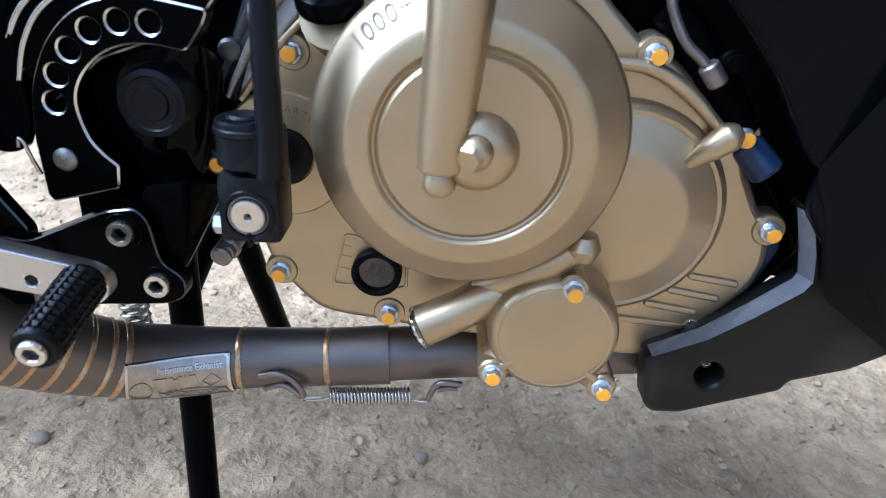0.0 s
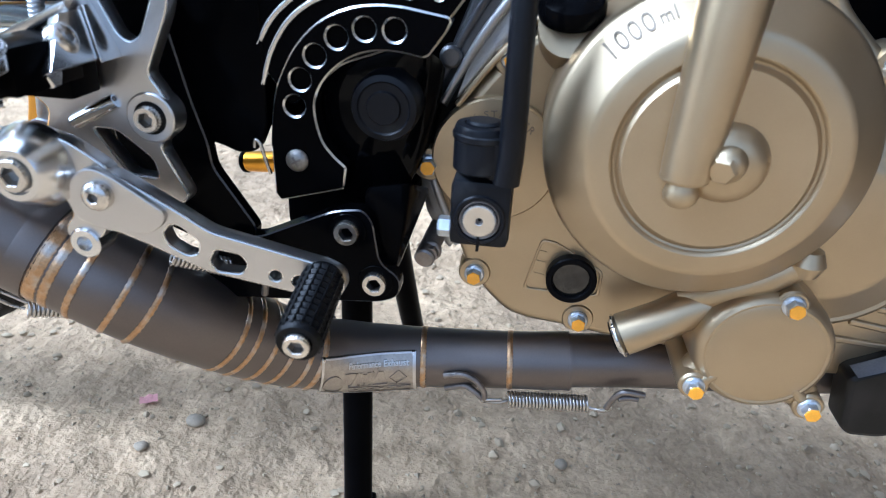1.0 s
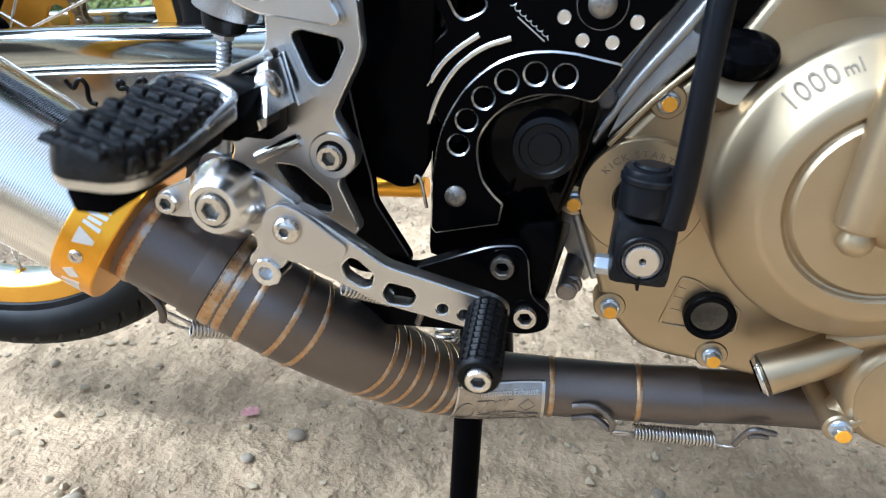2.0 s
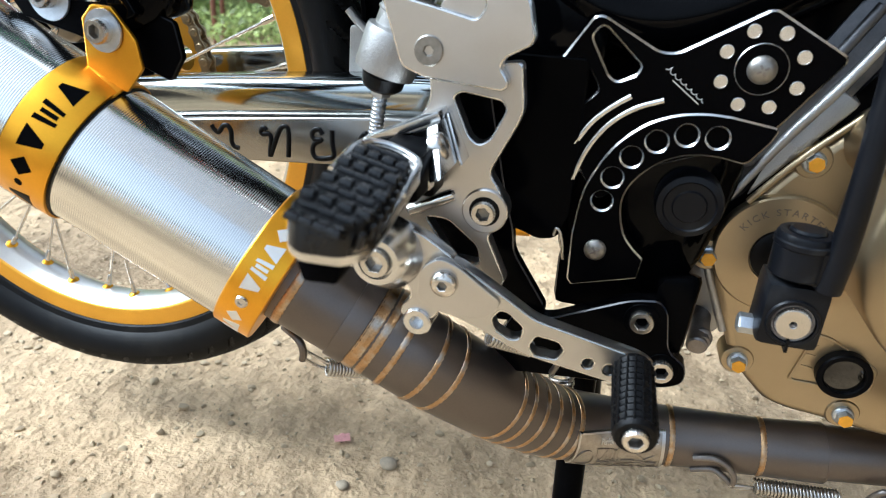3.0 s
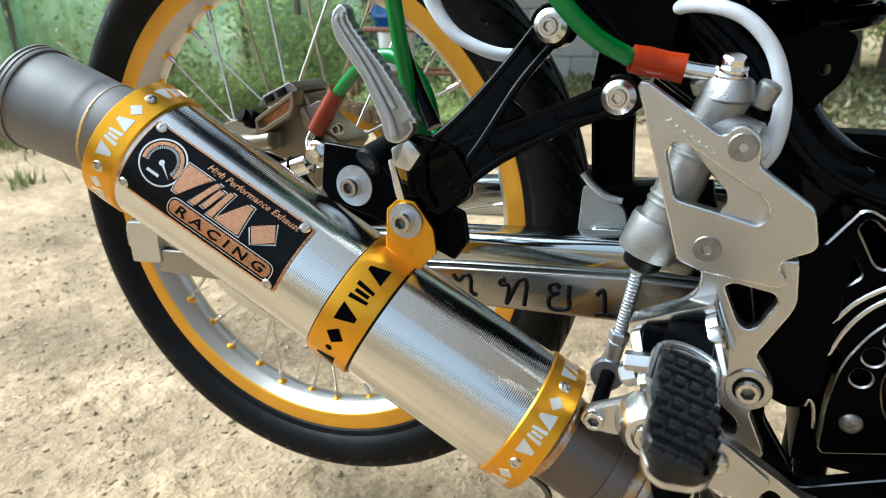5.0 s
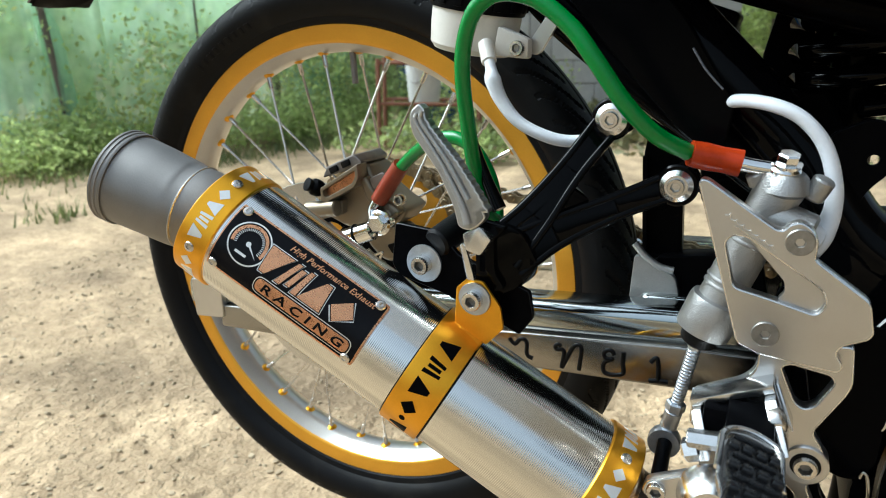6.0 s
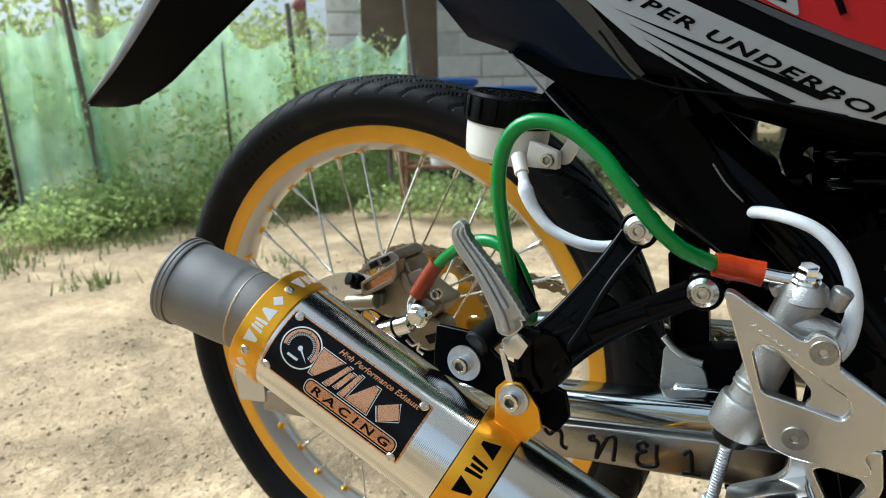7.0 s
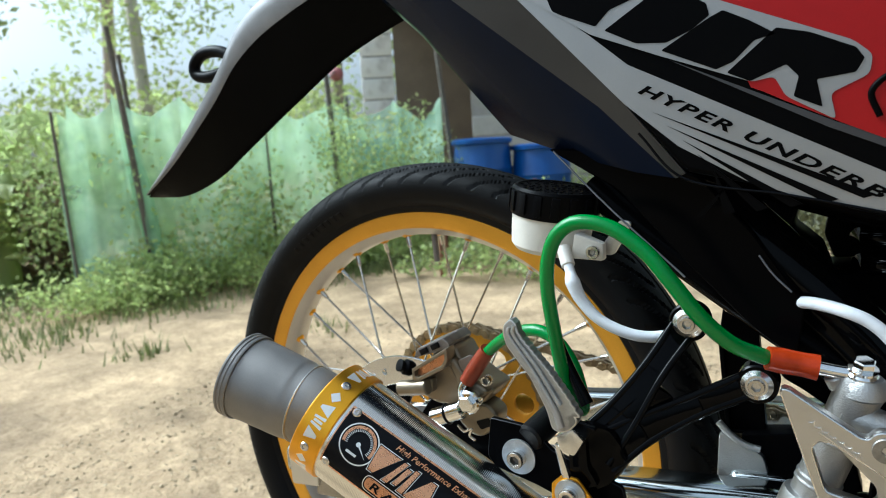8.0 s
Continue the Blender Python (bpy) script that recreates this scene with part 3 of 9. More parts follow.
part("flank_boss", turned([(0.0060, -0.006), (0.0058, 0.001), (0.0042, 0.0024), (0, 0.0026)], 28), DARK_CAST, bike, m=on_face(-0.1130, 0.3340, 0.3735))
part("flank_rib", tube([(-0.108, 0.331, 0.350), (-0.088, 0.329, 0.377), (-0.066, 0.330, 0.400)], 0.0018, 14), BRONZE, bike)

# kick starter
kick_hub = part("kick_shaft_housing", turned([(0.034, -0.003), (0.0335, 0.0025), (0.0325, 0.0038), (0.0155, 0.0048), (0.0150, 0.0030), (0.0120, 0.0028), (0, 0.0028)], 64), BRONZE, bike, "champagne kick shaft housing", on_face(-0.0865, 0.3325, 0.3225))
part("shaft_seal", turned([(0.0145, 0), (0.0145, 0.004), (0.0120, 0.0052), (0.006, 0.0052), (0, 0.0052)], 40), RUBBER_PEG, kick_hub, m=on_face(-0.0865, 0.3310, 0.3225))
kick = part("kick_starter_clamp", hull([(x, y, z) for x in (-0.1025, -0.0745) for y in (0.2695, 0.296) for z in (0.2995, 0.3320)], 0.004), WORN_BLACK, bike, "black folding kick starter lever")
SPLINE = [(r * math.cos(2 * math.pi * j / 144), r * math.sin(2 * math.pi * j / 144)) for j in range(144) for r in ((0.0080 if j % 4 < 2 else 0.0074),)]
part("spline_shaft", filled([SPLINE, ring2(0, 0, 0.0016, 20)], 0.0060, 0.0005), STEEL, kick, "steel splined shaft end", on_face(-0.0885, 0.2735, 0.3137))
part("shaft_centre", turned([(0.0017, 0.0), (0.0017, 0.0050), (0.0006, 0.0036), (0, 0.0034)], 20), DARKSTEEL, kick, m=on_face(-0.0885, 0.2733, 0.3137))
part("spline_ring", turned([(0.0083, 0.0), (0.0083, 0.0030), (0.0092, 0.0036), (0.0097, 0.0030), (0.0097, 0.0)], 48, closed=True), DARKSTEEL, kick, m=on_face(-0.0885, 0.2725, 0.3137))
part("clamp_eye", turned([(0.0096, 0.0), (0.0118, 0.0), (0.0120, 0.0006), (0.0114, 0.0016), (0.0100, 0.0016)], 40, closed=True), WORN_BLACK, kick, m=on_face(-0.0885, 0.2698, 0.3137))
part("barrel_collar", turned([(0.0124, 0.0), (0.0134, 0.0008), (0.0134, 0.0030), (0.0124, 0.0038)], 40, closed=True), WORN_BLACK, kick, m=Matrix.Translation((-0.0905, 0.2790, 0.3490)))
part("clamp_slit", block(0.0014, 0.012, 0.007, 0.0002, Matrix.Translation((-0.0885, 0.2735, 0.3020))), RUBBER_PEG, kick)
part("clamp_bolt", rod((-0.109, 0.283, 0.3030), (-0.099, 0.283, 0.3030), 0.0052, n=6), ZINC, kick)
part("pivot_barrel", turned([(0.0112, 0.0), (0.0126, 0.0012), (0.0126, 0.0195), (0.0118, 0.0212), (0.0085, 0.0215), (0.0080, 0.0207), (0, 0.0207)], 40), WORN_BLACK, kick, m=Matrix.Translation((-0.0905, 0.2790, 0.3345)))
part("pivot_plug", turned([(0.0078, 0.0), (0.0078, 0.0014), (0.0066, 0.0024), (0, 0.0024)], 32), WORN_BLACK, kick, m=Matrix.Translation((-0.0905, 0.2790, 0.3550)))
part("kick_arm", tube([(-0.0783, 0.2715, 0.3320), (-0.0772, 0.2705, 0.352), (-0.0774, 0.2700, 0.385), (-0.0777, 0.2715, 0.415), (-0.0772, 0.276, 0.450), (-0.076, 0.280, 0.480)], [0.0062, 0.0058, 0.0055, 0.0055, 0.0057, 0.0060], 20), WORN_BLACK, kick)
part("arm_root", hull([(x, y, z) for x in (-0.0880, -0.0722) for y in (0.2680, 0.284) for z in (0.3325, 0.3545)], 0.004), WORN_BLACK, kick)


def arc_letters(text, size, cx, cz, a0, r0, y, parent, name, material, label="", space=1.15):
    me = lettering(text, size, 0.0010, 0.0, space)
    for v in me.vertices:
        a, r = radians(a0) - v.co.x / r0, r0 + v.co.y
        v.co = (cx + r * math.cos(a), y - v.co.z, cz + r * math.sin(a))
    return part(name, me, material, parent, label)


arc_letters("KICK STARTER", 0.0052, -0.0865, 0.3225, 150, 0.0235, 0.3282, kick_hub, "embossed_word", RELIEF_SHADE, "raised lettering round the kick shaft", 1.35)

# ---- sprocket cover: star-shaped plate and a raised arc with six holes
UPPER = [(-0.2079, 0.3814), (-0.2134, 0.4163), (-0.1983, 0.4397), (-0.1936, 0.4401), (-0.1669, 0.426), (-0.1592, 0.4259), (-0.1237, 0.4472), (-0.1205, 0.4472), (-0.0885, 0.43), (-0.0885, 0.427), (-0.1097, 0.3958), (-0.125, 0.385), (-0.16, 0.372), (-0.185, 0.35)]
TRI1 = [(-0.2081, 0.4135), (-0.2034, 0.4201), (-0.2003, 0.4198), (-0.1915, 0.4060), (-0.1998, 0.3979), (-0.2049, 0.3985)]
TRI2 = [(-0.1982, 0.4305), (-0.1944, 0.4350), (-0.1918, 0.4347), (-0.1738, 0.4186), (-0.1757, 0.4148), (-0.1839, 0.4107), (-0.1878, 0.4128)]
spr = part("sprocket_cover", chamfered(plate([rounded(UPPER, 0.004), rounded(TRI1, 0.003), rounded(TRI2, 0.003)], 0.2985, 0.008, 0.0010, 0), ALU, ANODISED), None, bike, "black anodised sprocket cover with bare chamfered edges")
ARC = [(-0.1922, 0.302), (-0.1948, 0.3053), (-0.1955, 0.3323), (-0.193, 0.3537), (-0.1878, 0.3683), (-0.1798, 0.3815), (-0.1682, 0.3923), (-0.155, 0.3983), (-0.1418, 0.4004), (-0.1306, 0.4002), (-0.1100, 0.3971), (-0.1090, 0.3951), (-0.111, 0.3904), (-0.1184, 0.3797), (-0.1211, 0.3784), (-0.1347, 0.3803), (-0.1481, 0.3789), (-0.1597, 0.3731), (-0.169, 0.3629), (-0.1726, 0.3515), (-0.1697, 0.337), (-0.1642, 0.329), (-0.1575, 0.323), (-0.1588, 0.3115)]
HOLES = [(-0.1825, 0.3517), (-0.1792, 0.3645), (-0.1717, 0.376), (-0.1612, 0.3849), (-0.1482, 0.3894), (-0.1344, 0.3897)]
def flat_spline(pts):
    return [(p.x, p.y) for p in spline([(x, z, 0) for x, z in pts], 5)]


ARC = ARC[:2] + flat_spline(ARC[2:10]) + ARC[10:14] + flat_spline(ARC[14:23]) + ARC[23:]
part("arc_plate", chamfered(plate([rounded(ARC, 0.0012)] + [ring2(x, z, 0.0050) for x, z in HOLES], 0.2955, 0.012, 0.0009, 0), ALU, ANODISED), None, spr, "raised black arc with six drilled holes")
for pts in ([(-0.2, 0.3788), (-0.1932, 0.3899), (-0.1853, 0.3979), (-0.1763, 0.4045)], [(-0.199, 0.3602), (-0.1936, 0.3761), (-0.1852, 0.3895), (-0.1739, 0.3987), (-0.1612, 0.404)]):
    part("milled_groove", tube([(x, 0.2990, z) for x, z in pts], 0.0016, 10), ALU, spr, "bare milled groove")
for k in range(8):
    a = radians(22.5 + 45 * k)
    x, z = -0.1222 + 0.0174 * math.cos(a), 0.4217 + 0.0174 * math.sin(a)
    part("dimple", turned([(0.0031, 0.0003), (0.0029, 0.0004), (0.0010, -0.0010), (0, -0.0012)], 24), ALU, spr, m=on_face(x, 0.2982, z))
part("groove_ring", turned([(0.0108, 0), (0.0112, 0.0004), (0.0116, 0)], 48), ALU, spr, m=on_face(-0.1222, 0.2986, 0.4217))
for x, z, k in ((-0.1222, 0.4217, 1.05), (-0.1822, 0.3247, 0.95)):
    s = part("cross_screw", CROSS_SCREW, GREASE_AND_SHADE, spr, "domed cross-head screw", on_face(x, 0.2975 if k > 1 else 0.2950, z, 30) @ Matrix.Scale(k, 4))
    part("screw_slot", CROSS_SLOT, DARKSTEEL, s, m=on_face(x, 0.2948 if k > 1 else 0.2923, z, 30))
squiggle("maker_mark", (-0.1630, 0.4185), (-0.1440, 0.4045), 0.2979, spr, SILVER_INK)
cap = part("pivot_cap", turned([(0.0168, -0.03), (0.0168, 0.0), (0.0158, 0.0030), (0.0130, 0.0038), (0.0122, 0.0030), (0.0085, 0.0030), (0.0078, 0.0042), (0, 0.0044)], 56), WORN_BLACK, bike, "round black rubber plug", on_face(-0.1400, 0.3030, 0.3530))
part("plug_ring", turned([(0.019, 0), (0.0205, 0.0012), (0.022, 0)], 48), BLACK, cap, m=on_face(-0.1400, 0.3335, 0.3530))
part("case_web", hull([(-0.172, 0.312, 0.300), (-0.176, 0.312, 0.375), (-0.125, 0.315, 0.383), (-0.112, 0.325, 0.372), (-0.125, 0.322, 0.318), (-0.140, 0.318, 0.285), (-0.16, 0.345, 0.36), (-0.12, 0.345, 0.33)], 0.005), GLOSS_BLACK, bike, "gloss black gearbox casting")

# lower black mount with two socket bolts
mount = part("stand_mount_plate", chamfered(plate([rounded([(-0.2014, 0.2858), (-0.1894, 0.2916), (-0.1604, 0.3052), (-0.1462, 0.3073), (-0.1411, 0.3012), (-0.1374, 0.2785), (-0.1268, 0.2718), (-0.1266, 0.2612), (-0.1362, 0.2562), (-0.2279, 0.248), (-0.2339, 0.256), (-0.2181, 0.2886)], 0.006)], 0.2825, 0.010, 0.0007, 0), BEVEL, BLACK), None, bike, "gloss black mounting plate")
for x, z in ((-0.1535, 0.2953), (-0.1393, 0.2684)):
    part("bolt_boss", turned([(0.0095, -0.01), (0.0092, 0.0008), (0.0088, 0.0012), (0, 0.0012)], 32), BLACK, mount, m=on_face(x, 0.2828, z))
    bolt(SOCKET_BOLT, on_face(x, 0.2812, z, 10), mount, "steel socket bolt", scale=1.28)
part("mount_tube", hull([(-0.150, 0.292, 0.315), (-0.126, 0.298, 0.318), (-0.130, 0.292, 0.268), (-0.142, 0.292, 0.262), (-0.136, 0.34, 0.30), (-0.12, 0.34, 0.3)], 0.004), BLACK, bike)
bolt(HEX_BOLT, on_face(-0.1165, 0.318, 0.2705, 0), mount, "steel hex bolt", DARKSTEEL)
part("bolt_barrel", rod((-0.1195, 0.312, 0.2685), (-0.115, 0.35, 0.275), 0.0058, n=20), DARKSTEEL, mount)

# ---- frame
part("frame_gusset", chamfered(plate([rounded([(-0.2620, 0.4200), (-0.1975, 0.4200), (-0.1975, 0.3400), (-0.2030, 0.3275), (-0.2080, 0.3255), (-0.2140, 0.3250), (-0.2200, 0.3275), (-0.2290, 0.3300), (-0.2620, 0.3450)], 0.003)], 0.2975, 0.008, 0.0008, 0), BLACK, BLACK), None, bike)

part("frame_rail", chamfered(plate([rounded([(-0.2400, 0.440), (-0.2420, 0.40), (-0.2310, 0.352), (-0.2245, 0.330), (-0.2238, 0.3195), (-0.2030, 0.2885), (-0.2050, 0.281), (-0.2300, 0.2760), (-0.2560, 0.2860), (-0.2720, 0.310), (-0.2740, 0.345), (-0.2640, 0.40), (-0.2600, 0.440)], 0.005)], 0.2885, 0.008, 0.0008, 0), BEVEL, BLACK), None, bike, "gloss black frame side plate")
part("frame_spar", hull([(-0.262, 0.325, 0.47), (-0.190, 0.325, 0.455), (-0.193, 0.325, 0.36), (-0.205, 0.325, 0.330), (-0.232, 0.325, 0.328), (-0.240, 0.36, 0.36), (-0.20, 0.38, 0.34), (-0.262, 0.38, 0.47), (-0.19, 0.38, 0.455)], 0.006), GLOSS_BLACK, bike, "gloss black frame spar")
part("frame_top_tube", tube([(-0.350, 0.350, 0.590), (-0.262, 0.345, 0.502), (-0.225, 0.345, 0.457), (-0.19, 0.345, 0.438), (-0.15, 0.345, 0.440), (-0.10, 0.345, 0.466), (-0.05, 0.345, 0.505)], 0.021, 24), GLOSS_BLACK, bike, "gloss black main frame tube")
part("frame_lug", plate([rounded([(-0.175, 0.430), (-0.1755, 0.472), (-0.1710, 0.4785), (-0.1605, 0.477), (-0.1585, 0.468), (-0.1600, 0.455), (-0.156, 0.430)], 0.003), ring2(-0.1708, 0.4745, 0.0015, 16)], 0.40, 0.005, 0.0006), BLACK_SATIN, bike)
part("lug_rivet", turned([(0.0022, -0.002), (0.0021, 0.0004), (0, 0.0008)], 16), DARKSTEEL, bike, m=on_face(-0.1650, 0.3998, 0.4690))
part("frame_ear", plate([rounded([(-0.250, 0.485), (-0.246, 0.516), (-0.226, 0.526), (-0.2100, 0.520), (-0.2130, 0.498), (-0.2230, 0.487), (-0.2290, 0.472)], 0.006), ring2(-0.2230, 0.503, 0.0030, 20)], 0.33, 0.006, 0.0008), BLACK_SATIN, bike)
part("cable_clip", tube([(-0.2045, 0.2965, 0.3290), (-0.2035, 0.2960, 0.3330), (-0.2012, 0.2960, 0.3310), (-0.1992, 0.2965, 0.3230), (-0.1980, 0.2990, 0.3150)], 0.0010, 8), STEEL, bike)
# black body added to fill the dark space behind the engine
part("rear_engine_shadow_case", hull([(-0.262, 0.36, 0.47), (-0.1, 0.36, 0.47), (-0.12, 0.36, 0.33), (-0.22, 0.36, 0.335), (-0.26, 0.42, 0.44), (-0.1, 0.46, 0.46), (-0.12, 0.44, 0.34), (-0.21, 0.42, 0.35)], 0.01), BLACK_SATIN, bike)


# ---- exhaust: can, gold rings, badge, tip
MO, MD = Vector((-0.4328, 0.2404, 0.36)), Vector((-0.8580, -0.1081, 0.5021)).normalized()
MU = MD.cross(Vector((0, 0, 1))).normalized()
MW = MU.cross(MD)
CAN = Matrix(((-MU.x, MW.x, MD.x, MO.x), (-MU.y, MW.y, MD.y, MO.y), (-MU.z, MW.z, MD.z, MO.z), (0, 0, 0, 1)))
CR = 0.0385
turn_marks = []      # fine rounded turning ribs
PITCH = 0.00115
for k in range(254 * 6):
    turn_marks.append((CR - 0.00004 + 0.00004 * math.cos(2 * math.pi * k / 6), -0.1095 + PITCH * k / 6))
can = part("muffler_can", turned([(0.0255, -0.112), (0.0370, -0.112)] + turn_marks + [(0.0370, 0.186), (0.022, 0.186)], 96), TURNED, bike, "turned steel muffler can", CAN)


def wrap(me, s0, a0, r):
    """Lays a flat shape (x to the front of the can, y up, z out) on the can."""
    for v in me.vertices:
        a = radians(a0) + v.co.y / r
        q = r + v.co.z
        v.co = (q * math.cos(a), q * math.sin(a), s0 - v.co.x)
    me.update()
    return me


def cut_up(me, step=0.002):
    """Splits long edges, so that a flat shape can be bent."""
    bm = bmesh.new()
    bm.from_mesh(me)
    for _ in range(5):
        long = [e for e in bm.edges if abs(e.verts[0].co.y - e.verts[1].co.y) > step]
        if not long:
            break
        bmesh.ops.subdivide_edges(bm, edges=long, cuts=1)
        bmesh.ops.triangulate(bm, faces=[f for f in bm.faces if len(f.verts) > 4])
    bm.to_mesh(me)
    bm.free()
    return me


def on_can(name, me, s0, a0, r, material, parent, label=""):
    return part(name, smooth(wrap(cut_up(me), s0, a0, r), 30), material, parent, label, CAN)


def band(name, s0, s1, material, label, r=CR + 0.0016, lip=0.0007):
    return part(name, turned([(CR - 0.0005, s0), (r - lip, s0), (r, s0 + lip), (r, s1 - lip), (r - lip, s1), (CR - 0.0005, s1)], 96), material, can, label, CAN)


def slant(x, y, w, h, lean, foot=0.0):
    return [(x + foot, y), (x + w - foot, y), (x + w + lean, y + h), (x + lean, y + h)]


MARKS = [     # plain wedges, bars and a diamond: a stand-in for a maker's word mark
    [[(0.36, 0), (0.60, 0), (0.98, 1), (0.0, 1)]],
    [[(0.02, 0), (0.26, 0), (0.32, 1), (0.14, 1)], [(0.40, 0.12), (0.60, 0.12), (0.60, 0.88), (0.40, 0.88)], [(0.74, 0), (0.98, 0), (0.86, 1), (0.68, 1)]],
    [[(0.0, 0), (1.0, 0), (0.62, 1), (0.38, 1)]],
    [[(0.04, 0.5), (0.52, 0.02), (1.0, 0.5), (0.52, 0.98)]],
]


def logo_blocks(size, advance=1.08, lean=0.0):
    """Plain shapes in a row, as high as size."""
    return [[((x + k * advance + lean * y) * size, y * size) for x, y in p] for k, group in enumerate(MARKS) for p in group]


front_ring = band("front_ring", -0.1135, -0.0925, GOLD, "gold anodised ring with cut-out mark")
rear_ring = band("rear_ring", 0.1665, 0.1880, GOLD, "gold anodised ring with cut-out mark")
for ring, s0 in ((front_ring, -0.103), (rear_ring, 0.177)):
    for a in (-3.5, 68.5, 140, 212, 284):
        ra = radians(a)
        m = CAN @ Matrix.Translation((0, 0, s0)) @ Matrix.Rotation(ra, 4, "Z") @ Matrix.Translation((CR + 0.0017, 0, 0)) @ Matrix.Rotation(radians(90), 4, "Y")
        part("rivet", RIVET, STEEL, ring, m=m)
        for sh in logo_blocks(0.0088):     # the mark runs round the ring
            pts = [(-(y - 0.0044), x - 0.0190) for x, y in sh]
            on_can("ring_mark", filled([pts], 0.0003), s0, a + 36, CR + 0.0015, SILVER_INK, ring)

clamp = part("clamp_band", turned([(CR, 0.0005), (CR + 0.0018, 0.0008), (CR + 0.0020, 0.0016), (CR + 0.0020, 0.0262), (CR + 0.0018, 0.0270), (CR, 0.0273)], 96), GOLD, bike, "gold anodised muffler clamp", CAN)
for a in (26, -66):     # cut-out mark, twice round the band
    for sh in logo_blocks(0.0112, 1.26):
        on_can("clamp_mark", filled([[(y - 0.0056, -(x - 0.0268)) for x, y in sh]], 0.0003), 0.0139, a, CR + 0.0019, BLACK_SATIN, clamp)
    on_can("clamp_mark", filled([ring2(0, 0, 0.0020, 16)], 0.0003), 0.0139, a - 45, CR + 0.0019, BLACK_SATIN, clamp)
# the clamp's ears and their bolt


part("clamp_ear", plate([rounded([(-0.4300, 0.4020), (-0.4290, 0.4270), (-0.4225, 0.4335), (-0.4120, 0.4330), (-0.4010, 0.4190), (-0.3990, 0.4060), (-0.4095, 0.3940)], 0.0012)], 0.2365, 0.0022, 0.0005), GOLD, clamp)
part("clamp_neck", hull([(-0.4290, 0.2365, 0.405), (-0.4121, 0.2358, 0.3955), (-0.4290, 0.2395, 0.406), (-0.4111, 0.2388, 0.3955), (-0.4340, 0.2155, 0.3955), (-0.4165, 0.2144, 0.3853), (-0.4340, 0.2185, 0.3945), (-0.4165, 0.2174, 0.3843)], 0.0006), GOLD, clamp)
part("washer", WASHER, ZINC, clamp, m=on_face(-0.4168, 0.2360, 0.4222))
bolt(SOCKET_BOLT, on_face(-0.4168, 0.2325, 0.4222, 20), clamp, "steel socket bolt", scale=1.15)
part("clamp_liner", turned([(CR, -0.0006), (CR + 0.0006, -0.0006), (CR + 0.0006, 0.0279), (CR, 0.0279)], 96), RUBBER_PEG, clamp, "black rubber liner", CAN)

# badge: black curved plate with copper frame, dial, mark and words
BS, BA = 0.1640, 25.5      # rear edge and middle angle
badge = on_can("badge", filled([rounded([(0, -0.0215), (0.1085, -0.0215), (0.1085, 0.0215), (0, 0.0215)], 0.001)], 0.0008), BS, BA, CR + 0.0001, COPPER, can, "black enamel badge with copper relief")
on_can("badge_field", filled([rounded([(0.0010, -0.0205), (0.1075, -0.0205), (0.1075, 0.0205), (0.0010, 0.0205)], 0.001)], 0.0004), BS, BA, CR + 0.0008, BOARD, badge)


def hoop(cx, cy, r0, r1, a0=0, a1=360, n=40):
    k = [radians(a0 + (a1 - a0) * i / n) for i in range(n + 1)]
    return [(cx + r1 * math.cos(a), cy + r1 * math.sin(a)) for a in k] + [(cx + r0 * math.cos(a), cy + r0 * math.sin(a)) for a in reversed(k)]


RB = CR + 0.0012
DX, DY = 0.0185, 0.0035
on_can("dial_rim", filled([ring2(DX, DY, 0.0137, 48), ring2(DX, DY, 0.0128, 48)], 0.0003), BS, BA, RB, SILVER_INK, badge)
on_can("dial_band", filled([hoop(DX, DY, 0.0098, 0.0118, -20, 200)], 0.0003), BS, BA, RB, COPPER, badge)
for k in range(29):
    a = radians(200 - 220 * k / 28)
    c, s = math.cos(a), math.sin(a)
    pts = [(DX + r * c - w * s, DY + r * s + w * c) for r, w in ((0.0078, -0.0002), (0.0094, -0.0002), (0.0094, 0.0002), (0.0078, 0.0002))]
    on_can("dial_tick", filled([pts], 0.0003), BS, BA, RB, SILVER_INK, badge)
on_can("dial_hub", filled([ring2(DX, DY - 0.0005, 0.0016, 20)], 0.0004), BS, BA, RB, SILVER_INK, badge)
on_can("dial_needle", filled([[(DX, DY - 0.0012), (DX + 0.0085, DY - 0.0062), (DX + 0.0002, DY + 0.0004)]], 0.0004), BS, BA, RB, SILVER_INK, badge)
on_can("dial_window", filled([slant(DX - 0.0055, DY - 0.0084, 0.0080, 0.0016, 0.0002)], 0.0003), BS, BA, RB, SILVER_INK, badge)
for sh in logo_blocks(0.0165, 1.02, 0.30):
    pts = [(0.0262 + x, -0.0055 + y) for x, y in sh]
    cx, cy = sum(p[0] for p in pts) / len(pts), sum(p[1] for p in pts) / len(pts)
    for grow, high, look_of, name in ((0.0011, 0.0002, SILVER_INK, "mark_outline"), (0.0006, 0.0004, BOARD, "mark_gap"), (0.0, 0.0008, COPPER, "mark_shape")):
        on_can(name, filled([[(x + (grow if x > cx else -grow), y + (grow if y > cy else -grow)) for x, y in pts]], high), BS, BA, RB, look_of, badge)
on_can("word_plate_rim", filled([rounded([(0.0330, -0.0190), (0.1035, -0.0190), (0.1035, -0.0078), (0.0330, -0.0078)], 0.006)], 0.0002), BS, BA, RB, SILVER_INK, badge)
on_can("word_plate_gap", filled([rounded([(0.0336, -0.0185), (0.1029, -0.0185), (0.1029, -0.0083), (0.0336, -0.0083)], 0.0055)], 0.00035), BS, BA, RB, BOARD, badge)
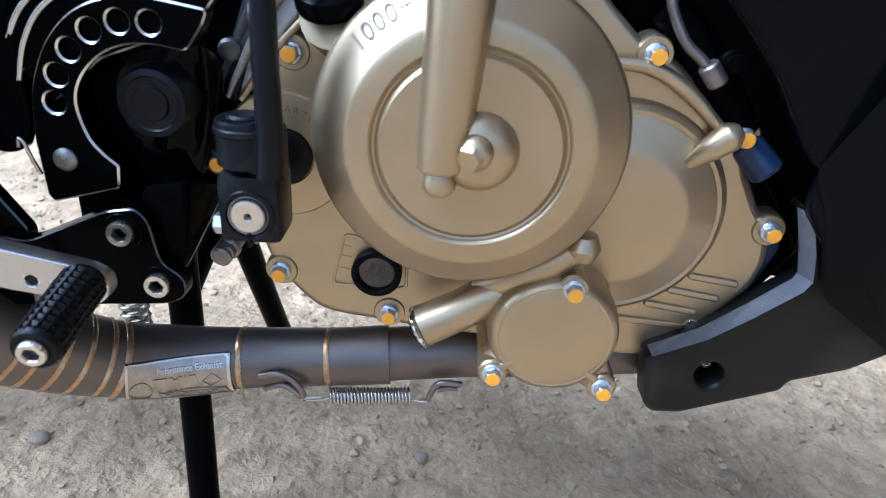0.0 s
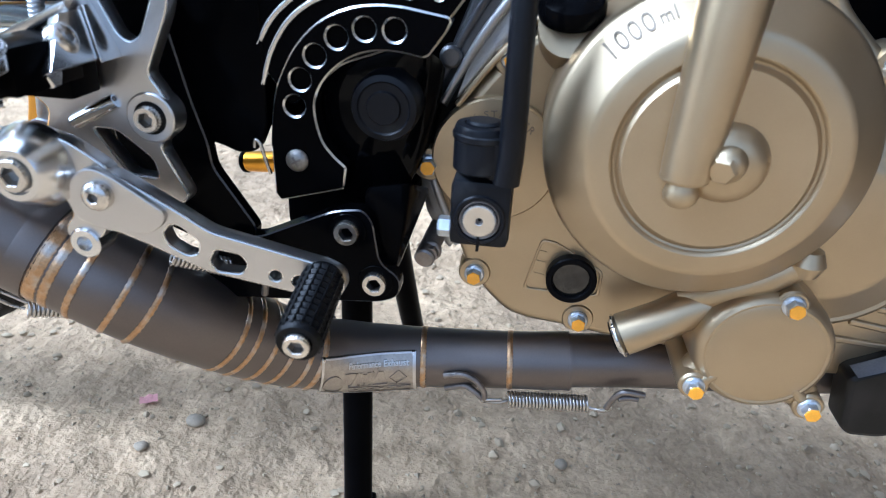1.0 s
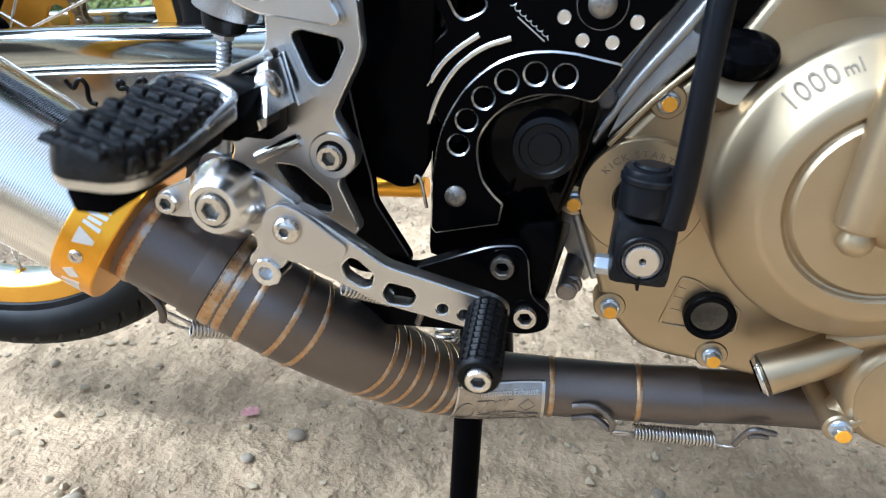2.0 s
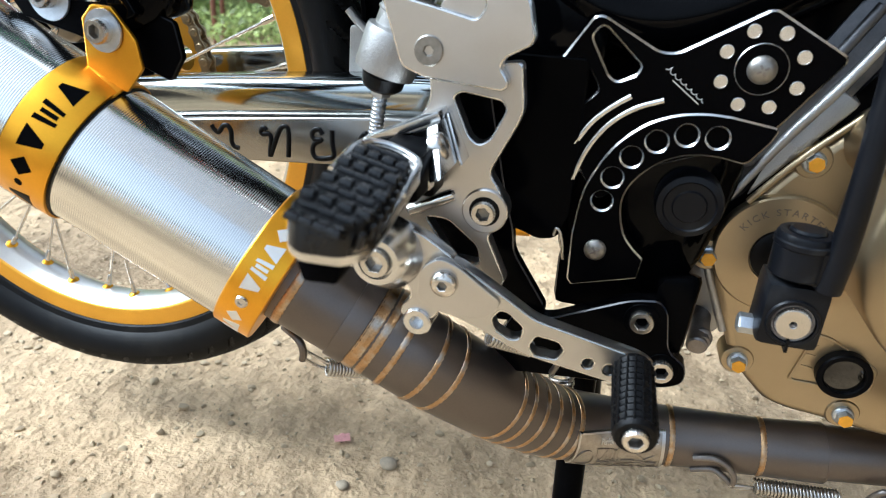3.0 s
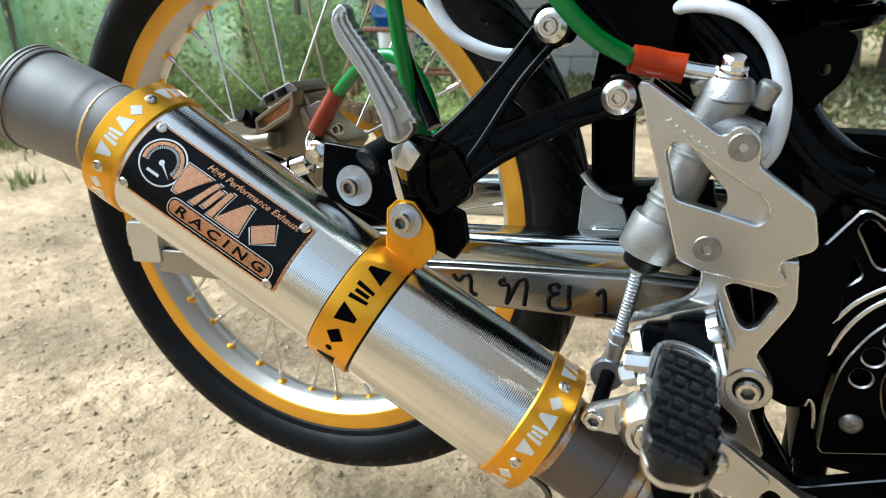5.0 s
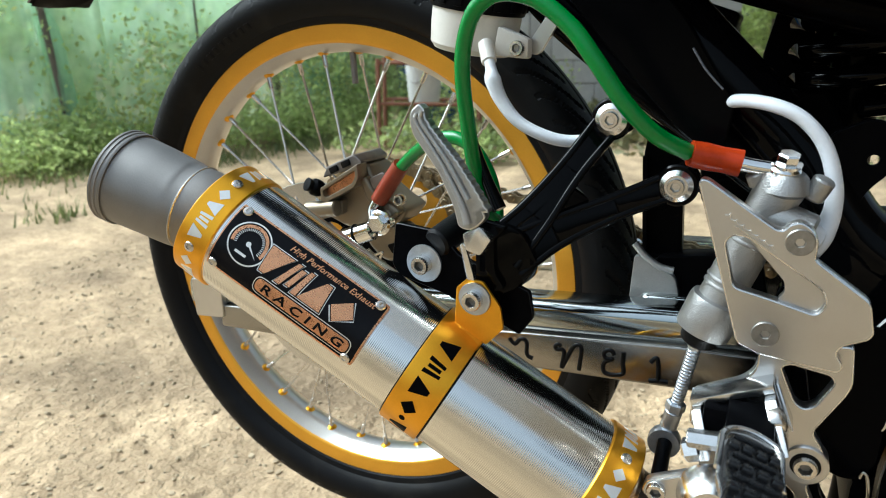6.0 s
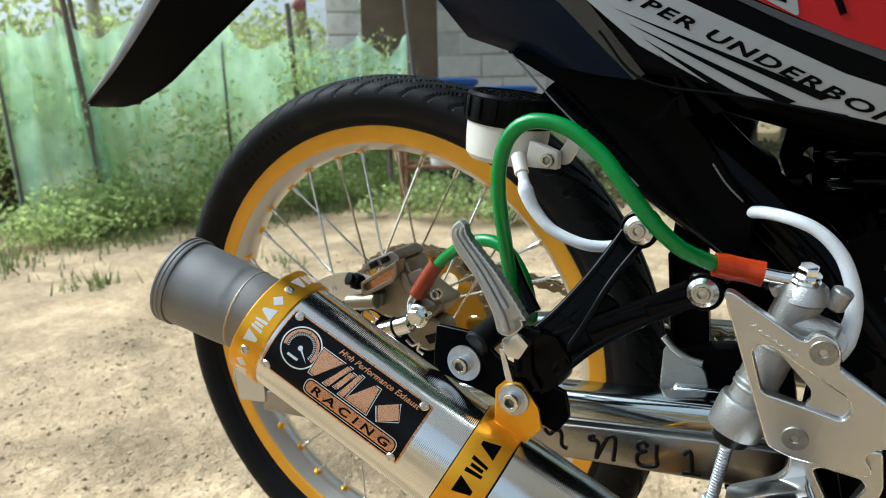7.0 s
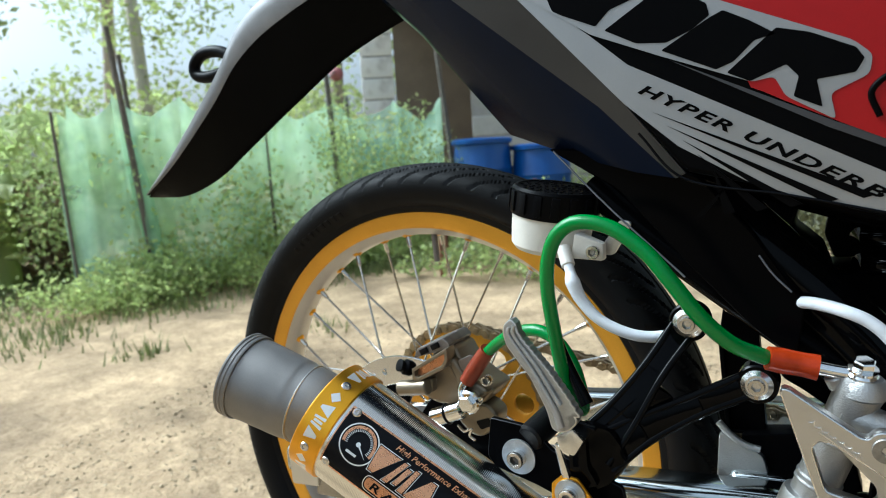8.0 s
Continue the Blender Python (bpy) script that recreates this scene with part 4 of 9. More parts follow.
on_can("word_plate", filled([rounded([(0.0345, -0.0172), (0.1020, -0.0172), (0.1020, -0.0090), (0.0345, -0.0090)], 0.004)], 0.0005), BS, BA, RB, COPPER, badge)


def word_on_can(name, text, size, x, y, material, space=1.0, shear=0.0, bold=0.0, lift=0.0, width=0.0):
    me = lettering(text, size, 0.0002, shear, space, bold)
    if width:
        me.transform(Matrix.Diagonal((width / max(v.co.x for v in me.vertices), 1, 1, 1)))
    me.transform(Matrix.Translation((x, y, 0.0001)))
    return part(name, wrap(me, BS, BA, RB + lift), material, badge, "", CAN)


word_on_can("badge_word", "RACING", 0.0078, 0.0385, -0.0160, BOARD, 1.6, 0.15, 0.00018, 0.0006, 0.0600)
word_on_can("badge_line", "High Performance Exhaust", 0.0054, 0.0400, 0.0146, COPPER, 1.05, 0.25, 0.0001, 0.0002)
for x, y in ((0.0045, -0.0190), (0.0050, 0.0185), (0.1035, 0.0185), (0.1035, -0.0190)):
    a = radians(BA) + y / CR
    m = CAN @ Matrix.Translation((0, 0, BS - x)) @ Matrix.Rotation(a, 4, "Z") @ Matrix.Translation((CR + 0.0013, 0, 0)) @ Matrix.Rotation(radians(90), 4, "Y")
    part("rivet", RIVET, STEEL, badge, m=m @ Matrix.Scale(0.95, 4))

# tail pipe: curved grey cone
tip_mid = MO + MD * 0.184
tip_path = [tip_mid - MD * 0.006, tip_mid + MD * 0.010, Vector((-0.618, 0.2165, 0.4615)), Vector((-0.640, 0.2125, 0.4695)), Vector((-0.658, 0.209, 0.4760))]
tip = part("tail_pipe", tube(tip_path, [0.0245, 0.0262, 0.0295, 0.0306, 0.0312], 48, steps=8, caps=False), TIP, bike, "matt grey titanium tail pipe")
tail_axis = (tip_path[-1] - tip_path[-2]).normalized()
part("tail_lip", turned([(0.0275, 0), (0.0322, 0), (0.0326, 0.001), (0.0326, 0.002), (0.0320, 0.0024), (0.0320, 0.0036), (0.0326, 0.0040), (0.0326, 0.0052), (0.0320, 0.0056), (0.0320, 0.0068), (0.0326, 0.0072), (0.0326, 0.0085), (0.0318, 0.0092), (0.0285, 0.0092), (0.0275, 0.006)], 64, closed=True), TIP, tip, m=along(tip_path[-1] - tail_axis * 0.002, tip_path[-1] + tail_axis))
part("tail_bore", turned([(0, 0), (0.0285, 0), (0.0285, 0.0008), (0, 0.0008)], 40), RUBBER_PEG, tip, m=along(tip_path[-1] - tail_axis * 0.003, tip_path[-1] + tail_axis))
part("weld_bead", turned([(0.0280, -0.0010), (0.0293, -0.0004), (0.0293, 0.0004), (0.0280, 0.0010)], 64, closed=True), CAST, tip, m=along(Vector((-0.6110, 0.2180, 0.4590)), Vector((-0.640, 0.2125, 0.4695))))

# link pipe
PIPE = [MO + MD * -0.100, MO + MD * -0.135, MO + MD * -0.165, MO + MD * -0.195, Vector((-0.2420, 0.2740, 0.2420)), Vector((-0.2180, 0.2940, 0.2180)), Vector((-0.1930, 0.3130, 0.1975)), Vector((-0.1640, 0.3290, 0.1868)), Vector((-0.1225, 0.3380, 0.1856)), Vector((-0.065, 0.3400, 0.1902)), Vector((-0.0305, 0.3430, 0.1925))]
PIPE_R = [0.0262, 0.0258, 0.0255, 0.0252, 0.0250, 0.0247, 0.0226, 0.0217, 0.0190, 0.0178, 0.0184]
path = spline(PIPE, 10)
pipe = part("link_pipe", tube(PIPE, PIPE_R, 48, steps=10), TITANIUM, bike, "brown heat-tinted titanium link pipe")
part("header_pipe", tube([(-0.036, 0.3428, 0.1923), (0.02, 0.350, 0.1950), (0.08, 0.356, 0.1965), (0.16, 0.362, 0.205), (0.24, 0.368, 0.23)], 0.0168, 40), TITANIUM, pipe)
part("slip_edge", turned([(0.0166, -0.0010), (0.0186, -0.0006), (0.0186, 0.0010), (0.0166, 0.0012)], 48, closed=True), TITANIUM, pipe, m=along(Vector((-0.0310, 0.3430, 0.1925)), Vector((-0.02, 0.344, 0.1932))))
PF = frames(path)


def pipe_at(u):
    """Pose and radius at u of the way along the link pipe."""
    k = u * (len(path) - 1)
    i = min(int(k), len(path) - 2)
    p = path[i].lerp(path[i + 1], k - i)
    r = float(np.interp(u, np.linspace(0, 1, len(PIPE_R)), PIPE_R))
    return along(p, p + PF[i][1]), r


for u, wide in ((0.055, 1.6), (0.195, 2.2), (0.219, 1.5), (0.258, 1.1), (0.307, 1.0), (0.342, 1.0), (0.463, 1.0), (0.488, 1.0), (0.521, 1.0), (0.554, 1.0), (0.593, 1.0), (0.619, 1.3), (0.805, 1.2), (0.898, 1.2)):
    m, r = pipe_at(u)
    prof = [(r - 0.0006, -0.0017 * wide), (r + 0.0003, -0.0013 * wide), (r + 0.0007, -0.0003), (r + 0.0007, 0.0003), (r + 0.0003, 0.0013 * wide), (r - 0.0006, 0.0017 * wide)]
    w = turned(prof, 96)
    for v in w.vertices:
        v.co.z += 0.00025 * math.sin(41 * math.atan2(v.co.y, v.co.x)) + 0.0008 * noise.noise(v.co * 40)
    part("weld_bead", w, WELD, pipe, "straw and bronze weld bead", m)
m, r = pipe_at(0.152)
part("slip_joint", turned([(r - 0.001, -0.0016), (r + 0.0009, -0.0014), (r + 0.0011, 0), (r + 0.0009, 0.0090), (r - 0.001, 0.0092)], 64), TITANIUM, pipe, m=m)
part("joint_gap", turned([(r - 0.001, 0), (r + 0.0003, 0), (r + 0.0003, 0.0010), (r - 0.001, 0.0010)], 64), RUBBER_PEG, pipe, m=m @ Matrix.Translation((0, 0, 0.0104)))


def on_pipe(me, u0, length_u, a0, lift=0.0):
    """Lays a flat shape (x 0..1 along, y metres up) on the link pipe."""
    for v in me.vertices:
        u = u0 + (v.co.x - 5.2 * v.co.y * (1 - v.co.x)) * length_u      # its rear end stands square to the ground
        k = u * (len(path) - 1)
        i = min(int(k), len(path) - 2)
        f = k - i
        p = path[i].lerp(path[i + 1], f)
        x, y = PF[i][2].lerp(PF[i + 1][2], f), PF[i][3].lerp(PF[i + 1][3], f)
        r = float(np.interp(u, np.linspace(0, 1, len(PIPE_R)), PIPE_R)) + lift + v.co.z
        up = y if y.z > 0 else -y
        a = radians(a0) + v.co.y / r
        v.co = p + (x * math.cos(a) + up * math.sin(a)) * r
    me.update()
    return smooth(me, 30)


def patch(x0, x1, y0, y1, nx=24, ny=10, thick=0.0008):
    vs, fs = [], []
    for z in (thick, 0):
        for j in range(ny + 1):
            for i in range(nx + 1):
                vs.append((x0 + (x1 - x0) * i / nx, y0 + (y1 - y0) * j / ny, z))
    w = nx + 1
    N = w * (ny + 1)
    for j in range(ny):
        for i in range(nx):
            a = j * w + i
            fs += [(a, a + 1, a + w + 1, a + w), (N + a, N + a + w, N + a + w + 1, N + a + 1)]
    for i in range(nx):
        fs += [(i, N + i, N + i + 1, i + 1), (ny * w + i, ny * w + i + 1, N + ny * w + i + 1, N + ny * w + i)]
    for j in range(ny):
        a, b = j * w, j * w + nx
        fs += [(a, a + w, N + a + w, N + a), (b, N + b, N + b + w, b + w)]
    return mesh_of(vs, fs, 30)


PU, PL, PA = 0.628, 0.168, -4       # start, length and middle angle of the nameplate
tag = part("pipe_badge", on_pipe(patch(0, 1, -0.0172, 0.0172), PU, PL, PA, 0.0002), NAMEPLATE, pipe, "embossed bronze-grey nameplate on the pipe")
for x0, x1, y0, y1 in ((0.0, 1.0, 0.0160, 0.0172), (0.0, 1.0, -0.0172, -0.0160), (0.0, 0.025, -0.0160, 0.0160), (0.975, 1.0, -0.0160, 0.0160)):
    part("badge_rim", on_pipe(patch(x0, x1, y0, y1, 16, 4, 0.0006), PU, PL, PA, 0.0010), ALU_SATIN, tag)
for x in (0.02, 0.98):
    part("badge_stud", on_pipe(patch(x - 0.012, x + 0.012, 0.0160, 0.0176, 3, 2, 0.0016), PU, PL, PA, 0.0010), STEEL, tag)
me = lettering("Performance Exhaust", 0.0058, 0.0008, 0.1, 1.0, 0.00014)
wid = max(v.co.x for v in me.vertices)
for v in me.vertices:
    v.co.x, v.co.y = 0.33 + 0.62 * v.co.x / wid, v.co.y + 0.0088
part("badge_line", on_pipe(me, PU, PL, PA, 0.0012), ALU_SATIN, tag, "embossed words")


def raised_line(pts, y0=0.0):
    """A thin raised contour on the nameplate; x 0..1 along it, y in metres."""
    n = len(pts)
    rows = []
    for k, (x, y) in enumerate(pts):
        (xa, ya), (xb, yb) = pts[k - 1], pts[(k + 1) % n]
        dx, dy = (xb - xa) * 0.062, yb - ya
        d = max(1e-6, math.hypot(dx, dy))
        rows.append(((x + dy / d * 0.006, y + y0 - dx / d * 0.00038), (x - dy / d * 0.006, y + y0 + dx / d * 0.00038)))
    vs = [(*p, z) for r in rows for z in (0.0, 0.0007) for p in r]
    fs = []
    for k in range(n):
        a, b = 4 * k, 4 * ((k + 1) % n)
        fs += [(a + 2, a + 3, b + 3, b + 2), (a, a + 2, b + 2, b), (a + 1, b + 1, b + 3, a + 3)]
    return mesh_of(vs, fs, 30)


part("badge_mark", on_pipe(raised_line([(0.15 + 0.115 * math.cos(a), -0.0040 + 0.0085 * math.sin(a)) for a in [2 * math.pi * i / 36 for i in range(36)]]), PU, PL, PA, 0.0010), NAMEPLATE, tag)
for sh in logo_blocks(1.0, 1.02, 0.15):
    part("badge_mark", on_pipe(raised_line([(0.27 + 0.158 * x, -0.0044 + 0.0100 * y) for x, y in sh]), PU, PL, PA, 0.0010), NAMEPLATE, tag)
part("badge_mark", on_pipe(raised_line([(p.x, p.y) for p in rounded([(0.34, -0.0140), (0.95, -0.0140), (0.95, -0.0068), (0.34, -0.0068)], 0.003)]), PU, PL, PA, 0.0010), NAMEPLATE, tag)
for k in range(6):
    part("badge_mark", on_pipe(patch(0.40 + 0.085 * k, 0.445 + 0.085 * k, -0.0120, -0.0088, 4, 3, 0.0006), PU, PL, PA, 0.0010), NAMEPLATE, tag)

# retaining springs with their hooks
spring = part("exhaust_spring", coil((-0.0650, 0.3275, 0.1690), (-0.0150, 0.3345, 0.1680), 0.0046, 0.00085, 24), SPRING, pipe, "coiled steel retaining spring")
part("spring_end", tube([(-0.065, 0.3275, 0.1680), (-0.070, 0.3255, 0.1675), (-0.0775, 0.3225, 0.1690), (-0.0805, 0.3195, 0.1718), (-0.0765, 0.3190, 0.1735), (-0.0690, 0.3205, 0.1735)], 0.0009, 8), SPRING, spring)
part("spring_end", tube([(-0.015, 0.3345, 0.1655), (-0.010, 0.3335, 0.1650), (-0.005, 0.3315, 0.1668), (-0.0015, 0.3300, 0.1700), (-0.0035, 0.3290, 0.1725)], 0.0009, 8), SPRING, spring)
part("spring_hook", tube([(-0.1050, 0.3195, 0.1870), (-0.0940, 0.3180, 0.1905), (-0.0860, 0.3175, 0.1878), (-0.0802, 0.3175, 0.1805), (-0.0792, 0.3205, 0.1715)], 0.0019, 12), DARKSTEEL, pipe)
part("spring_hook", tube([(-0.1040, 0.3240, 0.1745), (-0.0930, 0.3225, 0.1790), (-0.0860, 0.3212, 0.1768), (-0.0795, 0.3205, 0.1720)], 0.0020, 12), DARKSTEEL, pipe)
part("spring_hook", tube([(0.0160, 0.3275, 0.1848), (0.0040, 0.3262, 0.1862), (-0.0010, 0.3275, 0.1805), (-0.0042, 0.3305, 0.1695)], 0.0019, 12), DARKSTEEL, pipe)
part("spring_hook", tube([(0.0135, 0.3310, 0.1790), (0.0070, 0.3300, 0.1795), (0.0015, 0.3290, 0.1785)], 0.0019, 12), DARKSTEEL, pipe)
spring = part("exhaust_spring", coil((-0.3201, 0.2592, 0.2428), (-0.2840, 0.2930, 0.2260), 0.0046, 0.00085, 26), SPRING, pipe, "coiled steel retaining spring")
part("spring_hook", tube([(-0.3457, 0.2590, 0.2645), (-0.3376, 0.2550, 0.2632), (-0.3323, 0.2530, 0.2597), (-0.3311, 0.2530, 0.2539), (-0.3323, 0.2540, 0.2487)], 0.0022, 12), TITANIUM, spring)
part("spring_end", tube([(-0.3319, 0.2530, 0.2562), (-0.3260, 0.2561, 0.2515), (-0.3191, 0.2592, 0.2458)], 0.0009, 8), SPRING, spring)
part("spring_end", tube([(-0.3319, 0.2530, 0.2512), (-0.3270, 0.2561, 0.2455), (-0.3211, 0.2592, 0.2418)], 0.0009, 8), SPRING, spring)
part("exhaust_spring", coil((-0.2260, 0.2440, 0.2920), (-0.2060, 0.2600, 0.2800), 0.0040, 0.0008, 14), SPRING, pipe, "coiled steel retaining spring")
part("spring_hook", tube([(-0.2060, 0.2600, 0.2800), (-0.1980, 0.266, 0.2760), (-0.1925, 0.268, 0.2690), (-0.1945, 0.272, 0.2600)], 0.0018, 10), DARKSTEEL, pipe)

# ---- rear set: two plates, peg bracket, peg, brake lever
UPP = [(-0.3044, 0.4975), (-0.3032, 0.4998), (-0.3000, 0.4996), (-0.267, 0.4783), (-0.2636, 0.478), (-0.2614, 0.4812), (-0.2567, 0.4832), (-0.2510, 0.4802), (-0.2478, 0.4747), (-0.2478, 0.4654), (-0.2459, 0.4638), (-0.2222, 0.4477), (-0.2185, 0.4321), (-0.2202, 0.4287), (-0.2306, 0.4232), (-0.2325, 0.4192), (-0.2287, 0.4139), (-0.2285, 0.4111), (-0.231, 0.4090), (-0.2656, 0.4115), (-0.2772, 0.4158)]
REC = [(-0.2795, 0.4722), (-0.243, 0.4502), (-0.2403, 0.444), (-0.2438, 0.4378), (-0.2618, 0.4416), (-0.2586, 0.4456), (-0.2594, 0.4513)]
rear_set = part("rear_set_plate", chamfered(plate([rounded(UPP, 0.003), rounded([(-0.2885, 0.4686), (-0.2853, 0.4727), (-0.2795, 0.4725), (-0.243, 0.4504), (-0.2403, 0.444), (-0.2438, 0.4376), (-0.2624, 0.4420), (-0.2820, 0.4460)], 0.003)], 0.2535, 0.008, 0.0009, 1), ALU, ALU_SATIN), None, bike, "satin aluminium rear set plate with triangular window")
part("window_step", plate([rounded(REC, 0.002)], 0.2570, 0.0045, 0.0004), ALU_SATIN, rear_set)
for x, z in ((-0.2557, 0.4731), (-0.2644, 0.4236)):
    bolt(FLUSH_BOLT, on_face(x, 0.2530, z, 12), rear_set, "flush steel socket screw", GREASE_AND_SHADE, scale=1.0)
squiggle("maker_mark", (-0.2905, 0.4830), (-0.2660, 0.4680), 0.2532, rear_set, ALU)
LOW = [(-0.2664, 0.4145), (-0.2655, 0.404), (-0.2666, 0.3975), (-0.272, 0.391), (-0.2953, 0.3785), (-0.2953, 0.3600), (-0.2850, 0.3500), (-0.2885, 0.340), (-0.2860, 0.3275), (-0.2700, 0.3220), (-0.2258, 0.3098), (-0.2226, 0.3146), (-0.2336, 0.3373), (-0.2276, 0.3430), (-0.2256, 0.3541), (-0.2300, 0.3625), (-0.2350, 0.3694), (-0.2231, 0.3945), (-0.2215, 0.4005), (-0.2240, 0.4213)]
TRI = [(-0.2542, 0.4033), (-0.2502, 0.4055), (-0.2319, 0.4032), (-0.2296, 0.3998), (-0.2362, 0.3852), (-0.2412, 0.3822), (-0.2458, 0.3854)]
LOWH = [(-0.2652, 0.3433), (-0.254, 0.3431), (-0.2384, 0.3309), (-0.2363, 0.3217), (-0.2504, 0.3225)]
low = part("rear_set_bracket", chamfered(plate([rounded(LOW, 0.003), rounded(TRI, 0.003), rounded(LOWH, 0.003)], 0.2615, 0.009, 0.0009, 1), ALU, ALU_SATIN), None, bike, "machined aluminium rear set bracket")
part("bolt_boss", turned([(0.0112, -0.010), (0.0112, 0.0008), (0.0105, 0.0014), (0.0075, 0.0014), (0.0072, 0.0), (0, 0)], 48), ALU_SATIN, low, m=on_face(-0.2357, 0.2612, 0.3505))
part("bolt_well", turned([(0.0077, 0.0), (0.0077, 0.0012), (0, 0.0012)], 36), RUBBER_PEG, low, m=on_face(-0.2357, 0.2612, 0.3505))
bolt(SOCKET_BOLT, on_face(-0.2357, 0.2590, 0.3505, 15), low, "steel socket bolt", scale=1.18)
# the recessed slot's glint and shaded edge, laid on as two tubes
part("milled_slot", tube([(-0.2735, 0.2622, 0.3450), (-0.2620, 0.2622, 0.3510), (-0.2515, 0.2622, 0.3565)], [0.0034, 0.0036, 0.0034], 16), CHROME, low)
part("slot_shadow_edge", tube([(-0.2730, 0.2613, 0.3462), (-0.2615, 0.2613, 0.3524), (-0.2515, 0.2613, 0.3578)], 0.0011, 8), DARKSTEEL, low)

# peg clevis: a square channel with roof and two cheeks, a black tongue inside
def clevis(name, s0, s1, d0, d1, front, edge=0.0008):
    """A slab of the channel: s along its roof, d down its cheeks; front: y of the face at the roof and at the foot."""
    pts = []
    for q in (s0, s1):
        for d in (d0, d1):
            x, z = -0.2958 + 0.906 * q + 0.42 * d, 0.3812 + 0.42 * q - 0.906 * d
            pts += [(x, 0.2625, z), (x, front[0] + (front[1] - front[0]) * d / 0.024, z)]
    return part(name, hull(pts, edge), ALU, low)


clevis("clevis_roof", 0.0, 0.0425, 0.0, 0.0040, (0.2465, 0.2480))
clevis("clevis_step", 0.0052, 0.0370, 0.0042, 0.0062, (0.2500, 0.2510), 0.0004)
clevis("clevis_cheek", 0.0, 0.0052, 0.0042, 0.0240, (0.2475, 0.2250))
clevis("clevis_cheek", 0.0370, 0.0425, 0.0042, 0.0240, (0.2450, 0.2190))
clevis("clevis_flange", 0.0428, 0.0440, 0.0030, 0.0260, (0.2560, 0.2480), 0.0003)
part("pivot_nut", rod((-0.2862, 0.2330, 0.3628), (-0.2945, 0.2330, 0.3590), 0.0064, n=6), ALU, low, "bright hex pivot nut")
part("hinge_block", block(0.032, 0.020, 0.022, 0.002, Matrix.Translation((-0.2720, 0.2500, 0.3720))), BLACK_SATIN, low)
bolt(BUTTON_BOLT, Matrix.Translation((-0.2522, 0.2370, 0.3865)) @ Matrix.Rotation(radians(65), 4, "Y"), low, "steel button screw", scale=1.25)


def peg_plane(x, y):
    return 0.3880 + 0.085 * (y - 0.205) - 0.25 * (x + 0.2615)


def on_peg(me, z=0.0):
    """Lays a shape drawn in plan on the peg's top, which falls a little to its tip."""
    for v in me.vertices:
        v.co.z += peg_plane(v.co.x, v.co.y) + z
    me.update()
    return smooth(me, 35)


PEG_EDGE = [(-0.2778, 0.2000), (-0.2740, 0.2080), (-0.2665, 0.2112), (-0.2565, 0.2100), (-0.2512, 0.2040), (-0.2502, 0.1800), (-0.2490, 0.1600), (-0.2490, 0.1434), (-0.2508, 0.1380), (-0.2548, 0.1330), (-0.2652, 0.1284), (-0.2700, 0.1304), (-0.2730, 0.1360), (-0.2748, 0.1500), (-0.2745, 0.1650), (-0.2772, 0.1740)]
PAD_LOW = [(-0.2752, 0.1980), (-0.2715, 0.2040), (-0.2650, 0.2066), (-0.2580, 0.2056), (-0.2532, 0.2010), (-0.2516, 0.1790), (-0.2492, 0.1590), (-0.2488, 0.1440), (-0.2506, 0.1382), (-0.2546, 0.1326), (-0.2650, 0.1276), (-0.2694, 0.1296), (-0.2726, 0.1354), (-0.2740, 0.1500), (-0.2726, 0.1650), (-0.2746, 0.1750)]
peg = part("foot_peg", on_peg(filled([rounded(PEG_EDGE, 0.002)], 0.0055, 0.0008, 2), -0.0055), ALU, bike, "aluminium foot peg with black rubber pad")
part("peg_collar", tube([(x, y, peg_plane(x, y) + h) for x, y, h in ((-0.2772, 0.1780, 0.0), (-0.2770, 0.1900, 0.0012), (-0.2768, 0.1995, 0.0020), (-0.2732, 0.2065, 0.0024), (-0.2660, 0.2095, 0.0026), (-0.2575, 0.2082, 0.0024), (-0.2522, 0.2035, 0.0020), (-0.2515, 0.1900, 0.0010), (-0.2508, 0.1800, 0.0))], 0.0015, 12), ALU, peg)
part("peg_keel", hull([(-0.2700, 0.205, 0.381), (-0.2570, 0.205, 0.381), (-0.2680, 0.205, 0.369), (-0.2590, 0.205, 0.369), (-0.2690, 0.1330, 0.3755), (-0.2540, 0.1340, 0.3755), (-0.2670, 0.1330, 0.3680), (-0.2560, 0.1340, 0.3680)], 0.0012), BLACK_SATIN, peg)
part("peg_hinge", hull([(x, y, z) for x in (-0.2765, -0.2545) for y in (0.248, 0.209) for z in (0.3690, 0.3870)], 0.0015), BLACK_SATIN, peg)


def pad_top(x, y):
    return peg_plane(x, y) + float(np.interp(y, [0.126, 0.140, 0.180, 0.205], [0.0066, 0.0072, 0.0056, 0.0026]))


def pad_mesh():
    """The rubber block: upright flanks that lean in, a nearly level top, a steep blunt nose."""
    low = rounded(PAD_LOW, 0.002, 2)
    cx, cy, n = -0.2618, 0.1690, len(low)
    vs = []
    for f, shrink in ((0.0, 1.0), (0.55, 0.975), (0.92, 0.93), (1.0, 0.88)):
        for p in low:
            x, y = cx + (p.x - cx) * shrink, cy + (p.y - cy) * (1 - (1 - shrink) * 0.55)
            z0 = peg_plane(p.x, p.y) - 0.002
            vs.append((x, y, z0 + (pad_top(x, y) - z0) * f))
    fs = [(k * n + i, k * n + (i + 1) % n, (k + 1) * n + (i + 1) % n, (k + 1) * n + i) for k in range(3) for i in range(n)]
    fs += [tuple(3 * n + i for i in range(n)), tuple(reversed(range(n)))]
    return mesh_of(vs, fs, 30)


